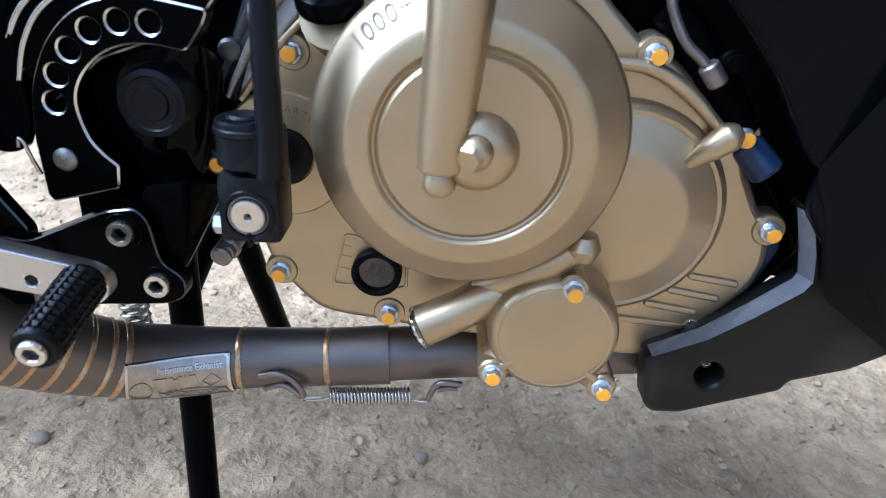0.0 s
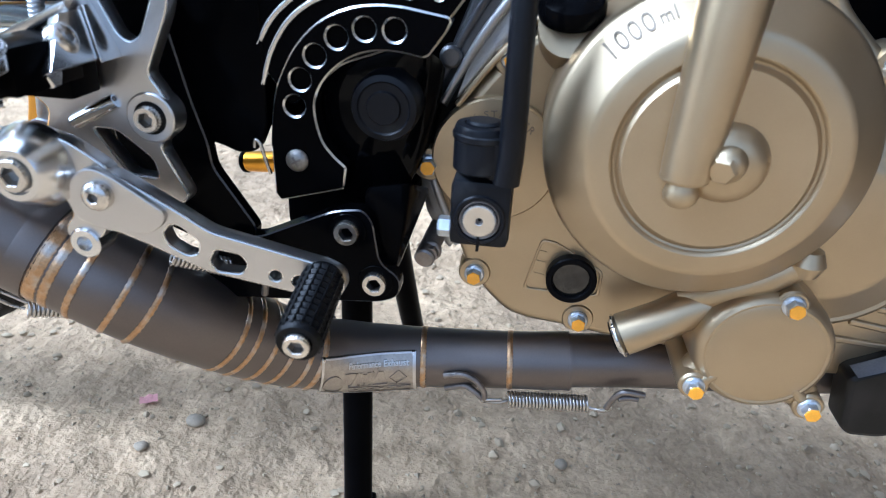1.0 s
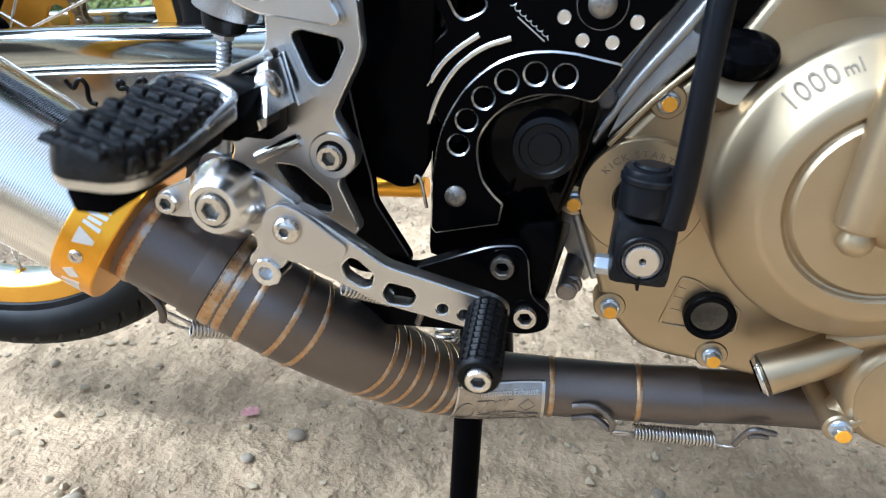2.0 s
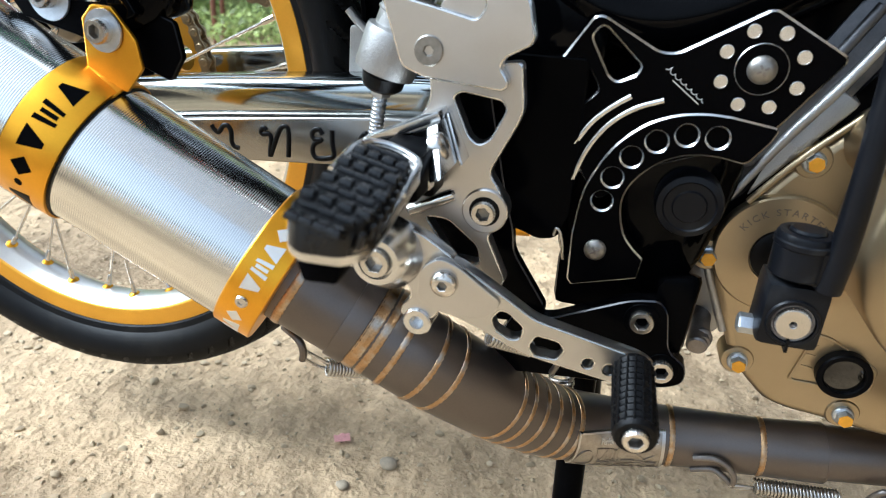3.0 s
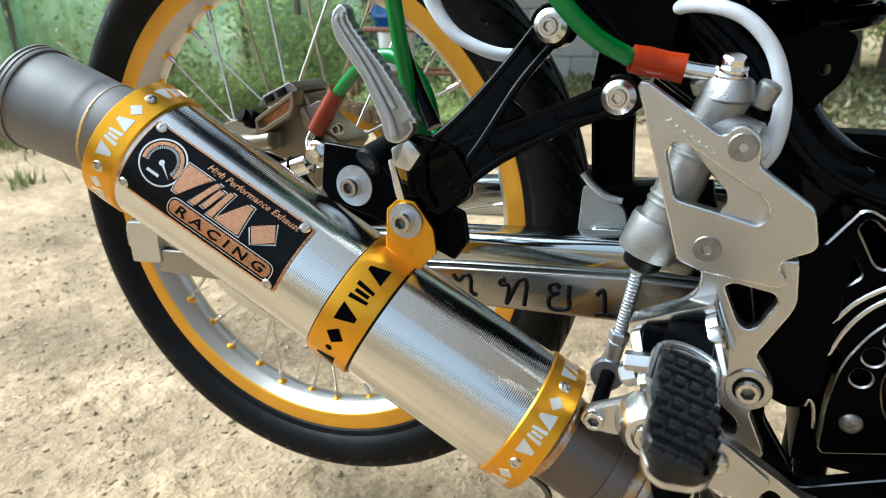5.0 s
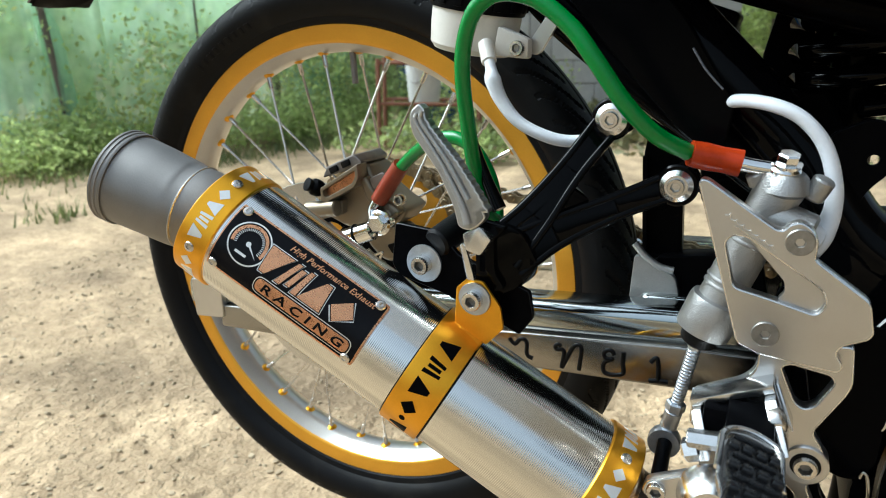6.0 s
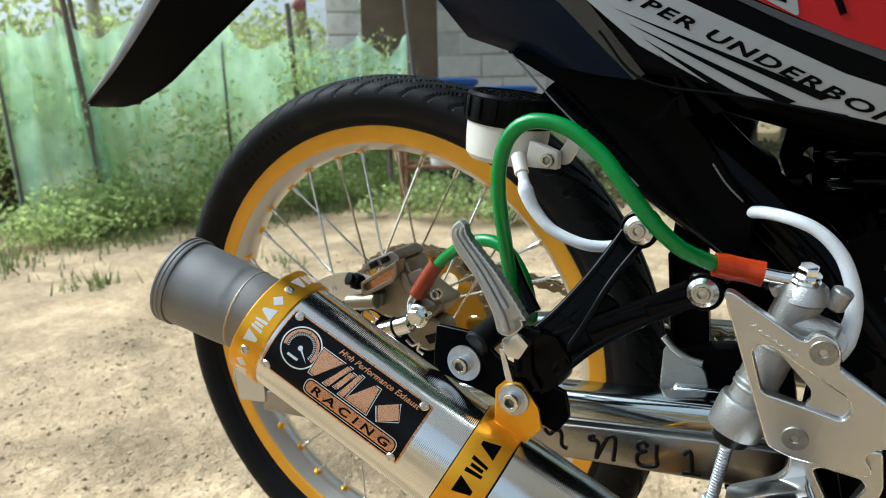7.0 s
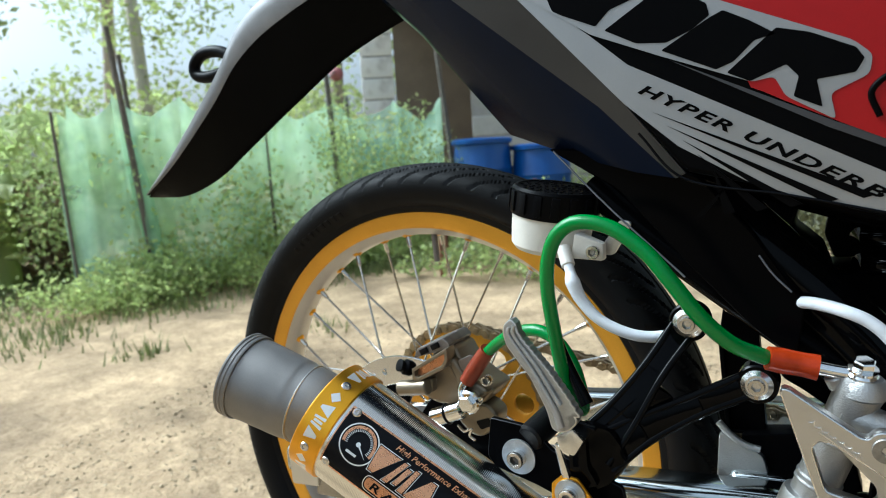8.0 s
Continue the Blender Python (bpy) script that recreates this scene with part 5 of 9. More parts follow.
part("rubber_pad", pad_mesh(), PAD_RUBBER, peg, "black studded rubber")
NUB = hull([(x * 0.0026, y * 0.0026, 0.0) for x in (-1, 1) for y in (-1, 1)] + [(x * 0.0020, y * 0.0019, 0.0024) for x in (-1, 1) for y in (-1, 1)], 0.0004)
RIB = hull([(x * 0.0034, y * 0.0013, 0.0) for x in (-1, 1) for y in (-1, 1)] + [(x * 0.0030, y * 0.0009, 0.0019) for x in (-1, 1) for y in (-1, 1)], 0.0003)
for k in range(10):     # staggered rows of studs, with split ribs between them
    y = 0.1995 - 0.0076 * k
    x0 = float(np.interp(y, [0.128, 0.140, 0.165, 0.178, 0.20, 0.21], [-0.2675, -0.2708, -0.2705, -0.2718, -0.2722, -0.2690]))
    x1 = float(np.interp(y, [0.128, 0.140, 0.158, 0.18, 0.20, 0.21], [-0.2560, -0.2512, -0.2512, -0.2538, -0.2552, -0.2590]))
    for f in ((0.02, 0.34, 0.67, 0.98) if k % 2 else (0.18, 0.5, 0.82)):
        part("pad_nub", NUB if k % 2 else RIB, PAD_RUBBER, peg, m=Matrix.Translation((x0 + (x1 - x0) * f, y, pad_top(x0 + (x1 - x0) * f, y) - 0.0005)) @ Matrix.Rotation(radians(14), 4, "Y"))
for k in range(9):      # grooved flanks
    y = 0.1940 - 0.0070 * k
    for side in (0, 1):
        x = float(np.interp(y, [0.128, 0.140, 0.165, 0.178, 0.20], ([-0.2690, -0.2722, -0.2720, -0.2735, -0.2742], [-0.2545, -0.2486, -0.2496, -0.2518, -0.2530])[side]))
        part("pad_rib", block(0.0016, 0.0030, 0.0052, 0.0004), PAD_RUBBER, peg, m=Matrix.Translation((x, y, pad_top(x, y) - 0.0040)) @ Matrix.Rotation(radians(14), 4, "Y"))
part("peg_pin", rod((-0.2935, 0.2300, 0.3690), (-0.2540, 0.2300, 0.3735), 0.0050, n=6), ALU, peg)

# brake lever
lever = part("brake_lever_pivot_link", chamfered(plate([rounded([(-0.3123, 0.3317), (-0.3069, 0.3346), (-0.2773, 0.3497), (-0.2600, 0.345), (-0.2430, 0.3345), (-0.2450, 0.3150), (-0.2488, 0.3067), (-0.2530, 0.3000), (-0.2690, 0.3000), (-0.2685, 0.3060), (-0.2635, 0.3110), (-0.2660, 0.3190), (-0.2888, 0.3215), (-0.3097, 0.3207), (-0.3143, 0.3255)], 0.004)], 0.2360, 0.008, 0.0008, 1), ALU, ALU_SATIN), None, bike, "machined aluminium rear brake lever")
part("pivot_cone", turned([(0.0190, -0.003), (0.0188, 0.001), (0.0120, 0.0120), (0.0112, 0.0128), (0.0085, 0.0128), (0.0080, 0.0105), (0, 0.0105)], 56), ALU, lever, m=on_face(-0.2772, 0.2360, 0.3325))
bolt(SOCKET_BOLT, on_face(-0.2772, 0.2256, 0.3325, 0), lever, "steel socket bolt", scale=1.45)
bolt(SOCKET_BOLT, on_face(-0.3060, 0.2350, 0.3283, 8), lever, "steel socket bolt", scale=1.05)
part("stop_nub", turned([(0.0075, -0.012), (0.0072, 0.0), (0.0064, 0.0008), (0.0036, 0.0008), (0.0034, -0.004), (0, -0.004)], 36), ALU, lever, m=on_face(-0.2600, 0.2350, 0.2985))
ARM = [(-0.2566, 0.3302), (-0.2495, 0.3358), (-0.2403, 0.3328), (-0.2184, 0.3181), (-0.204, 0.3077), (-0.1534, 0.2925), (-0.1465, 0.2880), (-0.1462, 0.2795), (-0.1515, 0.2742), (-0.1634, 0.2768), (-0.2074, 0.2880), (-0.2296, 0.2998), (-0.2464, 0.3075), (-0.2590, 0.3140)]
S1 = [(-0.2238, 0.3062), (-0.2201, 0.3108), (-0.2164, 0.3096), (-0.2091, 0.3027), (-0.2101, 0.2967), (-0.2147, 0.2959), (-0.222, 0.3006)]
S2 = [(-0.2053, 0.2928), (-0.2024, 0.2990), (-0.1918, 0.2966), (-0.1891, 0.2922), (-0.192, 0.2874), (-0.2022, 0.2883)]
SKEW = 0.018 / 0.112


def skewed(me):
    """The arm runs outwards from its pivot to its toe."""
    for v in me.vertices:
        v.co.y += SKEW * (v.co.x + 0.258)
    return me


arm = part("lever_arm", skewed(chamfered(plate([rounded(ARM, 0.004), rounded(S1, 0.0018), rounded(S2, 0.0018), ring2(-0.177, 0.2869, 0.0026, 20), ring2(-0.1669, 0.2845, 0.0026, 20)], 0.2318, 0.0085, 0.0008, 1), ALU, ALU_SATIN)), None, bike, "machined aluminium brake lever arm")
part("arm_joint", skewed(plate([rounded([(-0.2590, 0.3140), (-0.2575, 0.3310), (-0.2495, 0.3370), (-0.2410, 0.3335), (-0.2200, 0.3172), (-0.2215, 0.3115), (-0.2290, 0.3065), (-0.2470, 0.3080)], 0.006)], 0.2288, 0.0035, 0.0007)), ALU_SATIN, arm)
bolt(BUTTON_BOLT, on_face(-0.2462, 0.2288, 0.3245, 10), arm, "steel button screw", scale=1.25)
toe = part("toe_peg", turned([(0.0088, 0.0)] + [(0.0098 if k % 2 else 0.0088, 0.0012 + 0.0020 * k) for k in range(22)] + [(0.0090, 0.0456), (0.0086, 0.0460), (0.0062, 0.0460), (0.0058, 0.0440), (0, 0.0440)], 36), RUBBER_PEG, bike, "knurled black toe peg", along((-0.1560, 0.2500, 0.2862), (-0.1533, 0.2040, 0.2803)))
TOE = along((-0.1560, 0.2500, 0.2862), (-0.1533, 0.2040, 0.2803))
for j in range(16):
    a = 2 * math.pi * j / 16
    part("grip_groove", tube([TOE @ Vector((0.0094 * math.cos(a + 0.02 * k), 0.0094 * math.sin(a + 0.02 * k), 0.002 + 0.0042 * k)) for k in range(11)], 0.0006, 6, steps=2), RUBBER_PEG, toe)
bolt(SOCKET_BOLT, along((-0.1534, 0.2052, 0.28045), (-0.1532, 0.2030, 0.2802)), toe, "steel socket bolt", scale=1.15)

# ---- rear wheel
WC = Vector((-0.632, 0.4395, 0.351))
AXLE = Matrix.Translation(WC) @ FACE      # local z points at the camera's side
RIM = [(0.2287, 0.0195), (0.2290, 0.0207), (0.2280, 0.0214), (0.2150, 0.0208), (0.2132, 0.0202), (0.2122, 0.0190), (0.2060, 0.0090), (0.2045, 0.0060), (0.2045, -0.0060), (0.2060, -0.0090), (0.2122, -0.0190), (0.2132, -0.0202), (0.2150, -0.0208), (0.2280, -0.0214), (0.2290, -0.0207), (0.2287, -0.0195), (0.216, -0.014), (0.212, 0.0), (0.216, 0.014)]
rim_mesh = turned(RIM, 180, closed=True)
rim_mesh.materials.append(GOLD_RIM)
rim_mesh.materials.append(RIM_GREY)
for p in rim_mesh.polygons:
    c = p.center
    if math.hypot(c.x, c.y) < 0.2128 and abs(c.z) < 0.0186 and (c.x * p.normal.x + c.y * p.normal.y) < 0:
        p.material_index = 1
wheel = part("rear_wheel_rim", rim_mesh, None, bike, "gold anodised rear wheel rim with satin well", AXLE)


def tyre_mesh():
    """Tyre section with slanted tread grooves pressed in."""
    half = [(0.2270, 0.0195), (0.2300, 0.0228), (0.2330, 0.0240), (0.2350, 0.0247), (0.2362, 0.0262), (0.2400, 0.0300), (0.2460, 0.0330), (0.2520, 0.0342)]
    crown = []
    for i in range(1, 48):
        t = i / 48
        a = math.pi * t
        crown.append((0.2520 + 0.0235 * math.sin(a) ** 0.75, 0.0342 * math.cos(a)))
    prof = half + crown + [(r, -z) for r, z in reversed(half)]
    n = 1080
    vs, fs = [], []
    for r, z in prof:
        for j in range(n):
            a = 360.0 * j / n
            q = r
            if r > 0.2535:
                side = abs(z) / 0.0342
                ph = (a - 14.0 * side ** 1.3 + (0 if z > 0 else 2.8)) % 5.6
                if ph < 1.0 and 0.22 < side < 0.985:
                    q -= 0.0028
                if side < 0.05:
                    q -= 0.0015
            b = radians(a)
            vs.append((q * math.cos(b), q * math.sin(b), z))
    k = len(prof)
    for i in range(k - 1):
        for j in range(n):
            fs.append((i * n + j, i * n + (j + 1) % n, (i + 1) * n + (j + 1) % n, (i + 1) * n + j))
    me = mesh_of(vs, fs, 22)
    me.materials.append(RUBBER)
    me.materials.append(RUBBER_PEG)      # darker rubber paints the shade in the grooves, dust on the tread
    me.materials.append(TREAD)
    for i, (r, z) in enumerate(prof[:-1]):
        side = abs((z + prof[i + 1][1]) / 2) / 0.0342
        for j in range(n):
            ph = (360.0 * (j + 0.5) / n - 14.0 * side ** 1.3 + (0 if z > 0 else 2.8)) % 5.6
            if r > 0.2530 and ph < 1.15 and 0.20 < side < 0.987:
                me.polygons[i * n + j].material_index = 1
            elif r > 0.2525:
                me.polygons[i * n + j].material_index = 2
    return me


part("tyre", tyre_mesh(), None, wheel, "black road tyre with slanted tread grooves", AXLE)
for k in range(9):   # unreadable raised sidewall marking
    a = radians(112 + 2.2 * k)
    m = AXLE @ Matrix.Rotation(a, 4, "Z") @ Matrix.Translation((0.2440, 0, 0.0322)) @ Matrix.Rotation(radians(-30), 4, "Y")
    part("sidewall_bar", block(0.0065, 0.0045 if k % 3 else 0.0062, 0.0008, 0.0002), RUBBER, wheel, m=m)
hub = part("hub", turned([(0.012, 0.060), (0.018, 0.058), (0.020, 0.035), (0.034, 0.033), (0.036, 0.030), (0.034, 0.027), (0.022, 0.024), (0.020, 0.0), (0.022, -0.024), (0.034, -0.027), (0.036, -0.030), (0.034, -0.033), (0.020, -0.035), (0.018, -0.056), (0.012, -0.058)], 40), CAST, wheel, "cast aluminium hub", AXLE)
SPOKE = {}
nipple = turned([(0.0052, -0.0045), (0.0060, -0.0030), (0.0056, -0.0010), (0.0036, 0.0008), (0.0027, 0.0012), (0, 0.0012)], 12)
stem = turned([(0.0024, 0.0), (0.0023, 0.0105), (0.0016, 0.0125), (0, 0.0125)], 10)
for k in range(36):
    a = radians(k * 10 + 7.8)
    side = 1 if k % 2 else -1
    lean = 1 if (k // 2) % 2 else -1
    rim_p = Vector((0.2040 * math.cos(a), 0.2040 * math.sin(a), side * 0.0035))
    hub_p = Vector((0.0335 * math.cos(a + lean * radians(62)), 0.0335 * math.sin(a + lean * radians(62)), side * 0.0315))
    d = (hub_p - rim_p)
    if "rod" not in SPOKE:
        SPOKE["rod"] = turned([(0.00125, 0), (0.00125, d.length), (0, d.length)], 8)
    part("spoke", SPOKE["rod"], STEEL, wheel, m=AXLE @ along(rim_p, hub_p))
    part("spoke_nipple", nipple, GOLD, wheel, m=AXLE @ along(rim_p, hub_p))
    part("nipple_stem", stem, STEEL, wheel, m=AXLE @ along(rim_p, hub_p))
part("valve_stem", rod(WC + Vector((0.002, 0, 0.2045)), WC + Vector((0.004, 0, 0.176)), 0.0030), DARKSTEEL, wheel)
disc_pts = [ring2(0, 0, 0.0935, 90), ring2(0, 0, 0.066, 60)] + [ring2(0.080 * math.cos(radians(k * 15 + (4 if k % 2 else 0))), 0.080 * math.sin(radians(k * 15 + (4 if k % 2 else 0))), 0.0032, 12) for k in range(24)]
part("brake_disc", filled(disc_pts, 0.0035, 0.0003), ALU, wheel, "drilled steel brake disc", AXLE @ Matrix.Translation((0, 0, 0.058)))
part("disc_carrier", filled([ring2(0, 0, 0.068, 48)] + [ring2(0.045 * math.cos(radians(72 * k)), 0.045 * math.sin(radians(72 * k)), 0.016, 24) for k in range(5)], 0.004, 0.0004), BLACK_SATIN, wheel, "", AXLE @ Matrix.Translation((0, 0, 0.057)))
teeth = []
for k in range(44 * 4):
    r = 0.0925 if k % 4 in (0, 1) else 0.0875
    a = 2 * math.pi * k / (44 * 4)
    teeth.append((r * math.cos(a), r * math.sin(a)))
part("sprocket", filled([teeth] + [ring2(0.0705 * math.cos(radians(45 * k + 12)), 0.0705 * math.sin(radians(45 * k + 12)), 0.0115, 24) for k in range(8)], 0.005, 0.0005), GOLD_RIM, wheel, "gold rear sprocket", AXLE @ Matrix.Translation((0, 0, -0.058)))

# chain: every link plate pair a part
chain = part("drive_chain_guard_bolt", rod((-0.40, 0.500, 0.395), (-0.40, 0.515, 0.395), 0.004), DARKSTEEL, bike)
PEANUT = []
for k in range(24):
    a = 2 * math.pi * k / 24
    c = 0.0064 if math.cos(a) > 0 else -0.0064
    PEANUT.append((c + 0.0056 * math.cos(a), 0.0056 * math.sin(a)) if abs(math.cos(a)) > 0.1 else (0.0, 0.0036 * (1 if math.sin(a) > 0 else -1)))
LINKS = []
for gap in (0.0, 0.0016):     # outer and inner links
    LINKS.append(joined(moved(filled([PEANUT], 0.0015, 0.0003), Matrix.Translation((0, 0, gap))), moved(turned([(0.0034, 0), (0.0034, 0.0122), (0.0026, 0.0128), (0, 0.0128)], 12), Matrix.Translation((0.0064, 0, 0.0))), moved(filled([PEANUT], 0.0015, 0.0003), Matrix.Translation((0, 0, 0.0100 - gap)))))
links = []
CY = WC.y + 0.0610
for k in range(24):
    a = radians(178 - k * 7.9)
    links.append((WC.x + 0.0930 * math.cos(a), WC.z + 0.0930 * math.sin(a), math.degrees(a) - 90))
for k in range(28):
    links.append((WC.x + 0.0930 * math.cos(radians(80)) + 0.006 + 0.0127 * k, WC.z + 0.0930 * math.sin(radians(80)) - 0.0022 * k, -9.8))
for k, (x, z, turn) in enumerate(links):
    part("chain_link", LINKS[k % 2], BRASS, wheel, m=Matrix.Translation((x, CY, z)) @ FACE @ Matrix.Rotation(radians(turn), 4, "Z"))

# ---- swing arm: polished box with cut-out letters in its lower web
def beam(sections, bevel):
    """A box through (x, y0, y1, z0, z1) sections."""
    vs, fs = [], []
    for x, y0, y1, z0, z1 in sections:
        vs += [(x, y0, z0), (x, y1, z0), (x, y1, z1), (x, y0, z1)]
    for i in range(len(sections) - 1):
        for j in range(4):
            fs.append((4 * i + j, 4 * i + (j + 1) % 4, 4 * i + 4 + (j + 1) % 4, 4 * i + 4 + j))
    fs += [(3, 2, 1, 0), tuple(4 * (len(sections) - 1) + j for j in range(4))]
    me = mesh_of(vs, fs)
    bm = bmesh.new()
    bm.from_mesh(me)
    bmesh.ops.bevel(bm, geom=list(bm.edges), offset=bevel, segments=3, affect="EDGES", profile=0.5)
    bm.to_mesh(me)
    bm.free()
    return smooth(me, 40)


swing = part("swing_arm", beam([(-0.765, 0.338, 0.362, 0.318, 0.348), (-0.60, 0.336, 0.364, 0.336, 0.366), (-0.43, 0.334, 0.366, 0.358, 0.385), (-0.30, 0.334, 0.366, 0.371, 0.3965), (-0.19, 0.336, 0.366, 0.376, 0.402)], 0.008), POLISHED, bike, "polished aluminium swing arm")
WEB = surface("dull_brushed_web", (0.30, 0.285, 0.26), 0.24, 1.0, 0.08, 25, 500, 0.05, 0.0003, stretch=(0.3, 1, 1))
part("lower_web", beam([(-0.72, 0.334, 0.344, 0.306, 0.328), (-0.56, 0.331, 0.342, 0.317, 0.344), (-0.43, 0.3295, 0.341, 0.3335, 0.3605), (-0.31, 0.3295, 0.341, 0.3425, 0.3735), (-0.20, 0.3305, 0.341, 0.347, 0.378)], 0.002), WEB, swing)
part("far_leg", beam([(-0.765, 0.515, 0.540, 0.318, 0.348), (-0.43, 0.515, 0.545, 0.345, 0.385), (-0.19, 0.500, 0.545, 0.350, 0.402)], 0.006), POLISHED, swing)
part("cross_member", beam([(-0.345, 0.366, 0.515, 0.352, 0.392), (-0.29, 0.366, 0.515, 0.352, 0.396)], 0.006), POLISHED, swing)
part("gusset", plate([rounded([(-0.3530, 0.380), (-0.3515, 0.4190), (-0.3440, 0.4180), (-0.3220, 0.4060), (-0.3150, 0.380)], 0.004)], 0.372, 0.006, 0.0008), CAST, swing)
part("weld_bead", tube([(-0.3515, 0.370, 0.428), (-0.344, 0.370, 0.420), (-0.334, 0.370, 0.4135), (-0.3235, 0.370, 0.4115)], 0.0026, 10), CAST, swing)
for stroke in ([(-0.4286, 0.3559), (-0.4267, 0.3533), (-0.4238, 0.352), (-0.4203, 0.3562), (-0.4168, 0.3567), (-0.4149, 0.3533), (-0.415, 0.3471), (-0.4135, 0.344), (-0.41, 0.3431)],
               [(-0.3895, 0.3569), (-0.3916, 0.3582), (-0.3937, 0.3563), (-0.3925, 0.3541), (-0.3883, 0.3547), (-0.387, 0.3512), (-0.3882, 0.3409), (-0.3849, 0.3485), (-0.3809, 0.3578), (-0.3772, 0.3607), (-0.3747, 0.3575), (-0.3756, 0.3416)],
               [(-0.352, 0.3584), (-0.3539, 0.3612), (-0.3571, 0.3608), (-0.359, 0.3578), (-0.3573, 0.3548), (-0.3529, 0.3551), (-0.3572, 0.3525), (-0.359, 0.3482), (-0.3573, 0.3437), (-0.3514, 0.3434), (-0.345, 0.346), (-0.3457, 0.3534), (-0.3457, 0.362)]):
    part("cut_letter", tube([(x, 0.3302, z) for x, z in stroke], 0.0019, 8), RUBBER_PEG, swing, "black cut-out letter")
for stroke in ([(-0.3277, 0.3302, 0.3584), (-0.324, 0.3302, 0.3623), (-0.3223, 0.3302, 0.3566), (-0.3216, 0.3302, 0.3459)], [(-0.3275, 0.3302, 0.3446), (-0.3216, 0.3302, 0.3459), (-0.3151, 0.3302, 0.3463)]):
    part("cut_letter", tube(stroke, 0.0019, 8), RUBBER_PEG, swing, "black cut-out letter")
part("axle_nut", turned([(0.016, 0), (0.016, 0.002), (0.0115, 0.002), (0.0115, 0.012), (0.0105, 0.013), (0, 0.013)], 36, {2: 6, 3: 6, 4: 6}), STEEL, swing, "", on_face(WC.x, 0.336, WC.z))
part("chain_adjuster", plate([rounded([(-0.750, 0.312), (-0.752, 0.350), (-0.715, 0.353), (-0.715, 0.316)], 0.003)], 0.3325, 0.006, 0.001), ALU_SATIN, swing)

# ---- rear brake caliper, fed by the green hose
cal = part("brake_caliper", plate([rounded([(-0.6030, 0.4300), (-0.5890, 0.4500), (-0.5700, 0.4720), (-0.5540, 0.4730), (-0.5445, 0.4560), (-0.5300, 0.4460), (-0.5180, 0.4400), (-0.5280, 0.4270), (-0.5559, 0.4200), (-0.5757, 0.4200)], 0.004)], 0.3400, 0.034, 0.003, 2), CALIPER, bike, "champagne rear brake caliper")
part("caliper_body", plate([rounded([(-0.5590, 0.4640), (-0.5520, 0.4650), (-0.5435, 0.4535), (-0.5280, 0.4450), (-0.5200, 0.4400), (-0.5290, 0.4330), (-0.5460, 0.4380), (-0.5535, 0.4480)], 0.006)], 0.3330, 0.012, 0.0030, 2), CALIPER, cal)
# dark plate painted in for the shadow gap in the body
part("body_recess", plate([rounded([(-0.5480, 0.4640), (-0.5360, 0.4700), (-0.5240, 0.4620), (-0.5310, 0.4540), (-0.5450, 0.4560)], 0.002)], 0.3322, 0.003, 0.0006), DARKSTEEL, cal)
part("caliper_lip", plate([rounded([(-0.5900, 0.4537), (-0.5542, 0.4758), (-0.5535, 0.4649), (-0.5579, 0.4574), (-0.5845, 0.4425), (-0.5896, 0.4435)], 0.0015), rounded([(-0.5872, 0.4520), (-0.5570, 0.4705), (-0.5566, 0.4660), (-0.5596, 0.4604), (-0.5835, 0.4470), (-0.5868, 0.4475)], 0.0012)], 0.3255, 0.014, 0.0006), CALIPER, cal)
part("brake_pad_back", plate([[(-0.5880, 0.4525), (-0.5565, 0.4715), (-0.5560, 0.4655), (-0.5590, 0.4595), (-0.5838, 0.4460), (-0.5876, 0.4468)]], 0.3310, 0.004), COPPER, cal, "copper-brown brake pad back")
slot = part("pad_opening", plate([rounded([(-0.5935, 0.4600), (-0.5890, 0.4695), (-0.5629, 0.4814), (-0.5560, 0.4765), (-0.5575, 0.4725)], 0.002)], 0.3345, 0.040, 0.001), DARKSTEEL, cal)
for x, z in ((-0.5815, 0.4680), (-0.5700, 0.4735)):
    part("opening_slot", block(0.0080, 0.003, 0.0050, 0.0006, Matrix.Translation((x, 0.3340, z)) @ Matrix.Rotation(radians(-26), 4, "Y")), RUBBER_PEG, slot)
part("caliper_sleeve", rod((-0.6060, 0.3290, 0.4335), (-0.5760, 0.3290, 0.4385), 0.0068, n=28), CALIPER, cal)
part("caliper_step", plate([rounded([(-0.6050, 0.4290), (-0.5950, 0.4420), (-0.5740, 0.4440), (-0.5750, 0.4320), (-0.5984, 0.4250)], 0.002)], 0.3330, 0.010, 0.001), CALIPER, cal)
part("bleed_cap", turned([(0.0058, 0), (0.0070, 0.003), (0.0070, 0.008), (0.0050, 0.010), (0.0056, 0.014), (0, 0.015)], 20), PLASTIC, cal, "black bleed nipple cap", along((-0.5960, 0.336, 0.4500), (-0.6020, 0.325, 0.4560)))
part("slide_pin", rod((-0.5680, 0.3210, 0.4150), (-0.5400, 0.3240, 0.4262), 0.0078, n=28), CHROME, cal)
part("pin_ring", rod((-0.5560, 0.3223, 0.4198), (-0.5525, 0.3227, 0.4212), 0.0090, n=28), RUBBER_PEG, cal)
part("caliper_foot", plate([rounded([(-0.5620, 0.4230), (-0.5270, 0.4270), (-0.5170, 0.4190), (-0.5190, 0.4060), (-0.5340, 0.3955), (-0.5440, 0.3970), (-0.5560, 0.4080)], 0.005)], 0.3400, 0.022, 0.003, 2), CALIPER, cal)
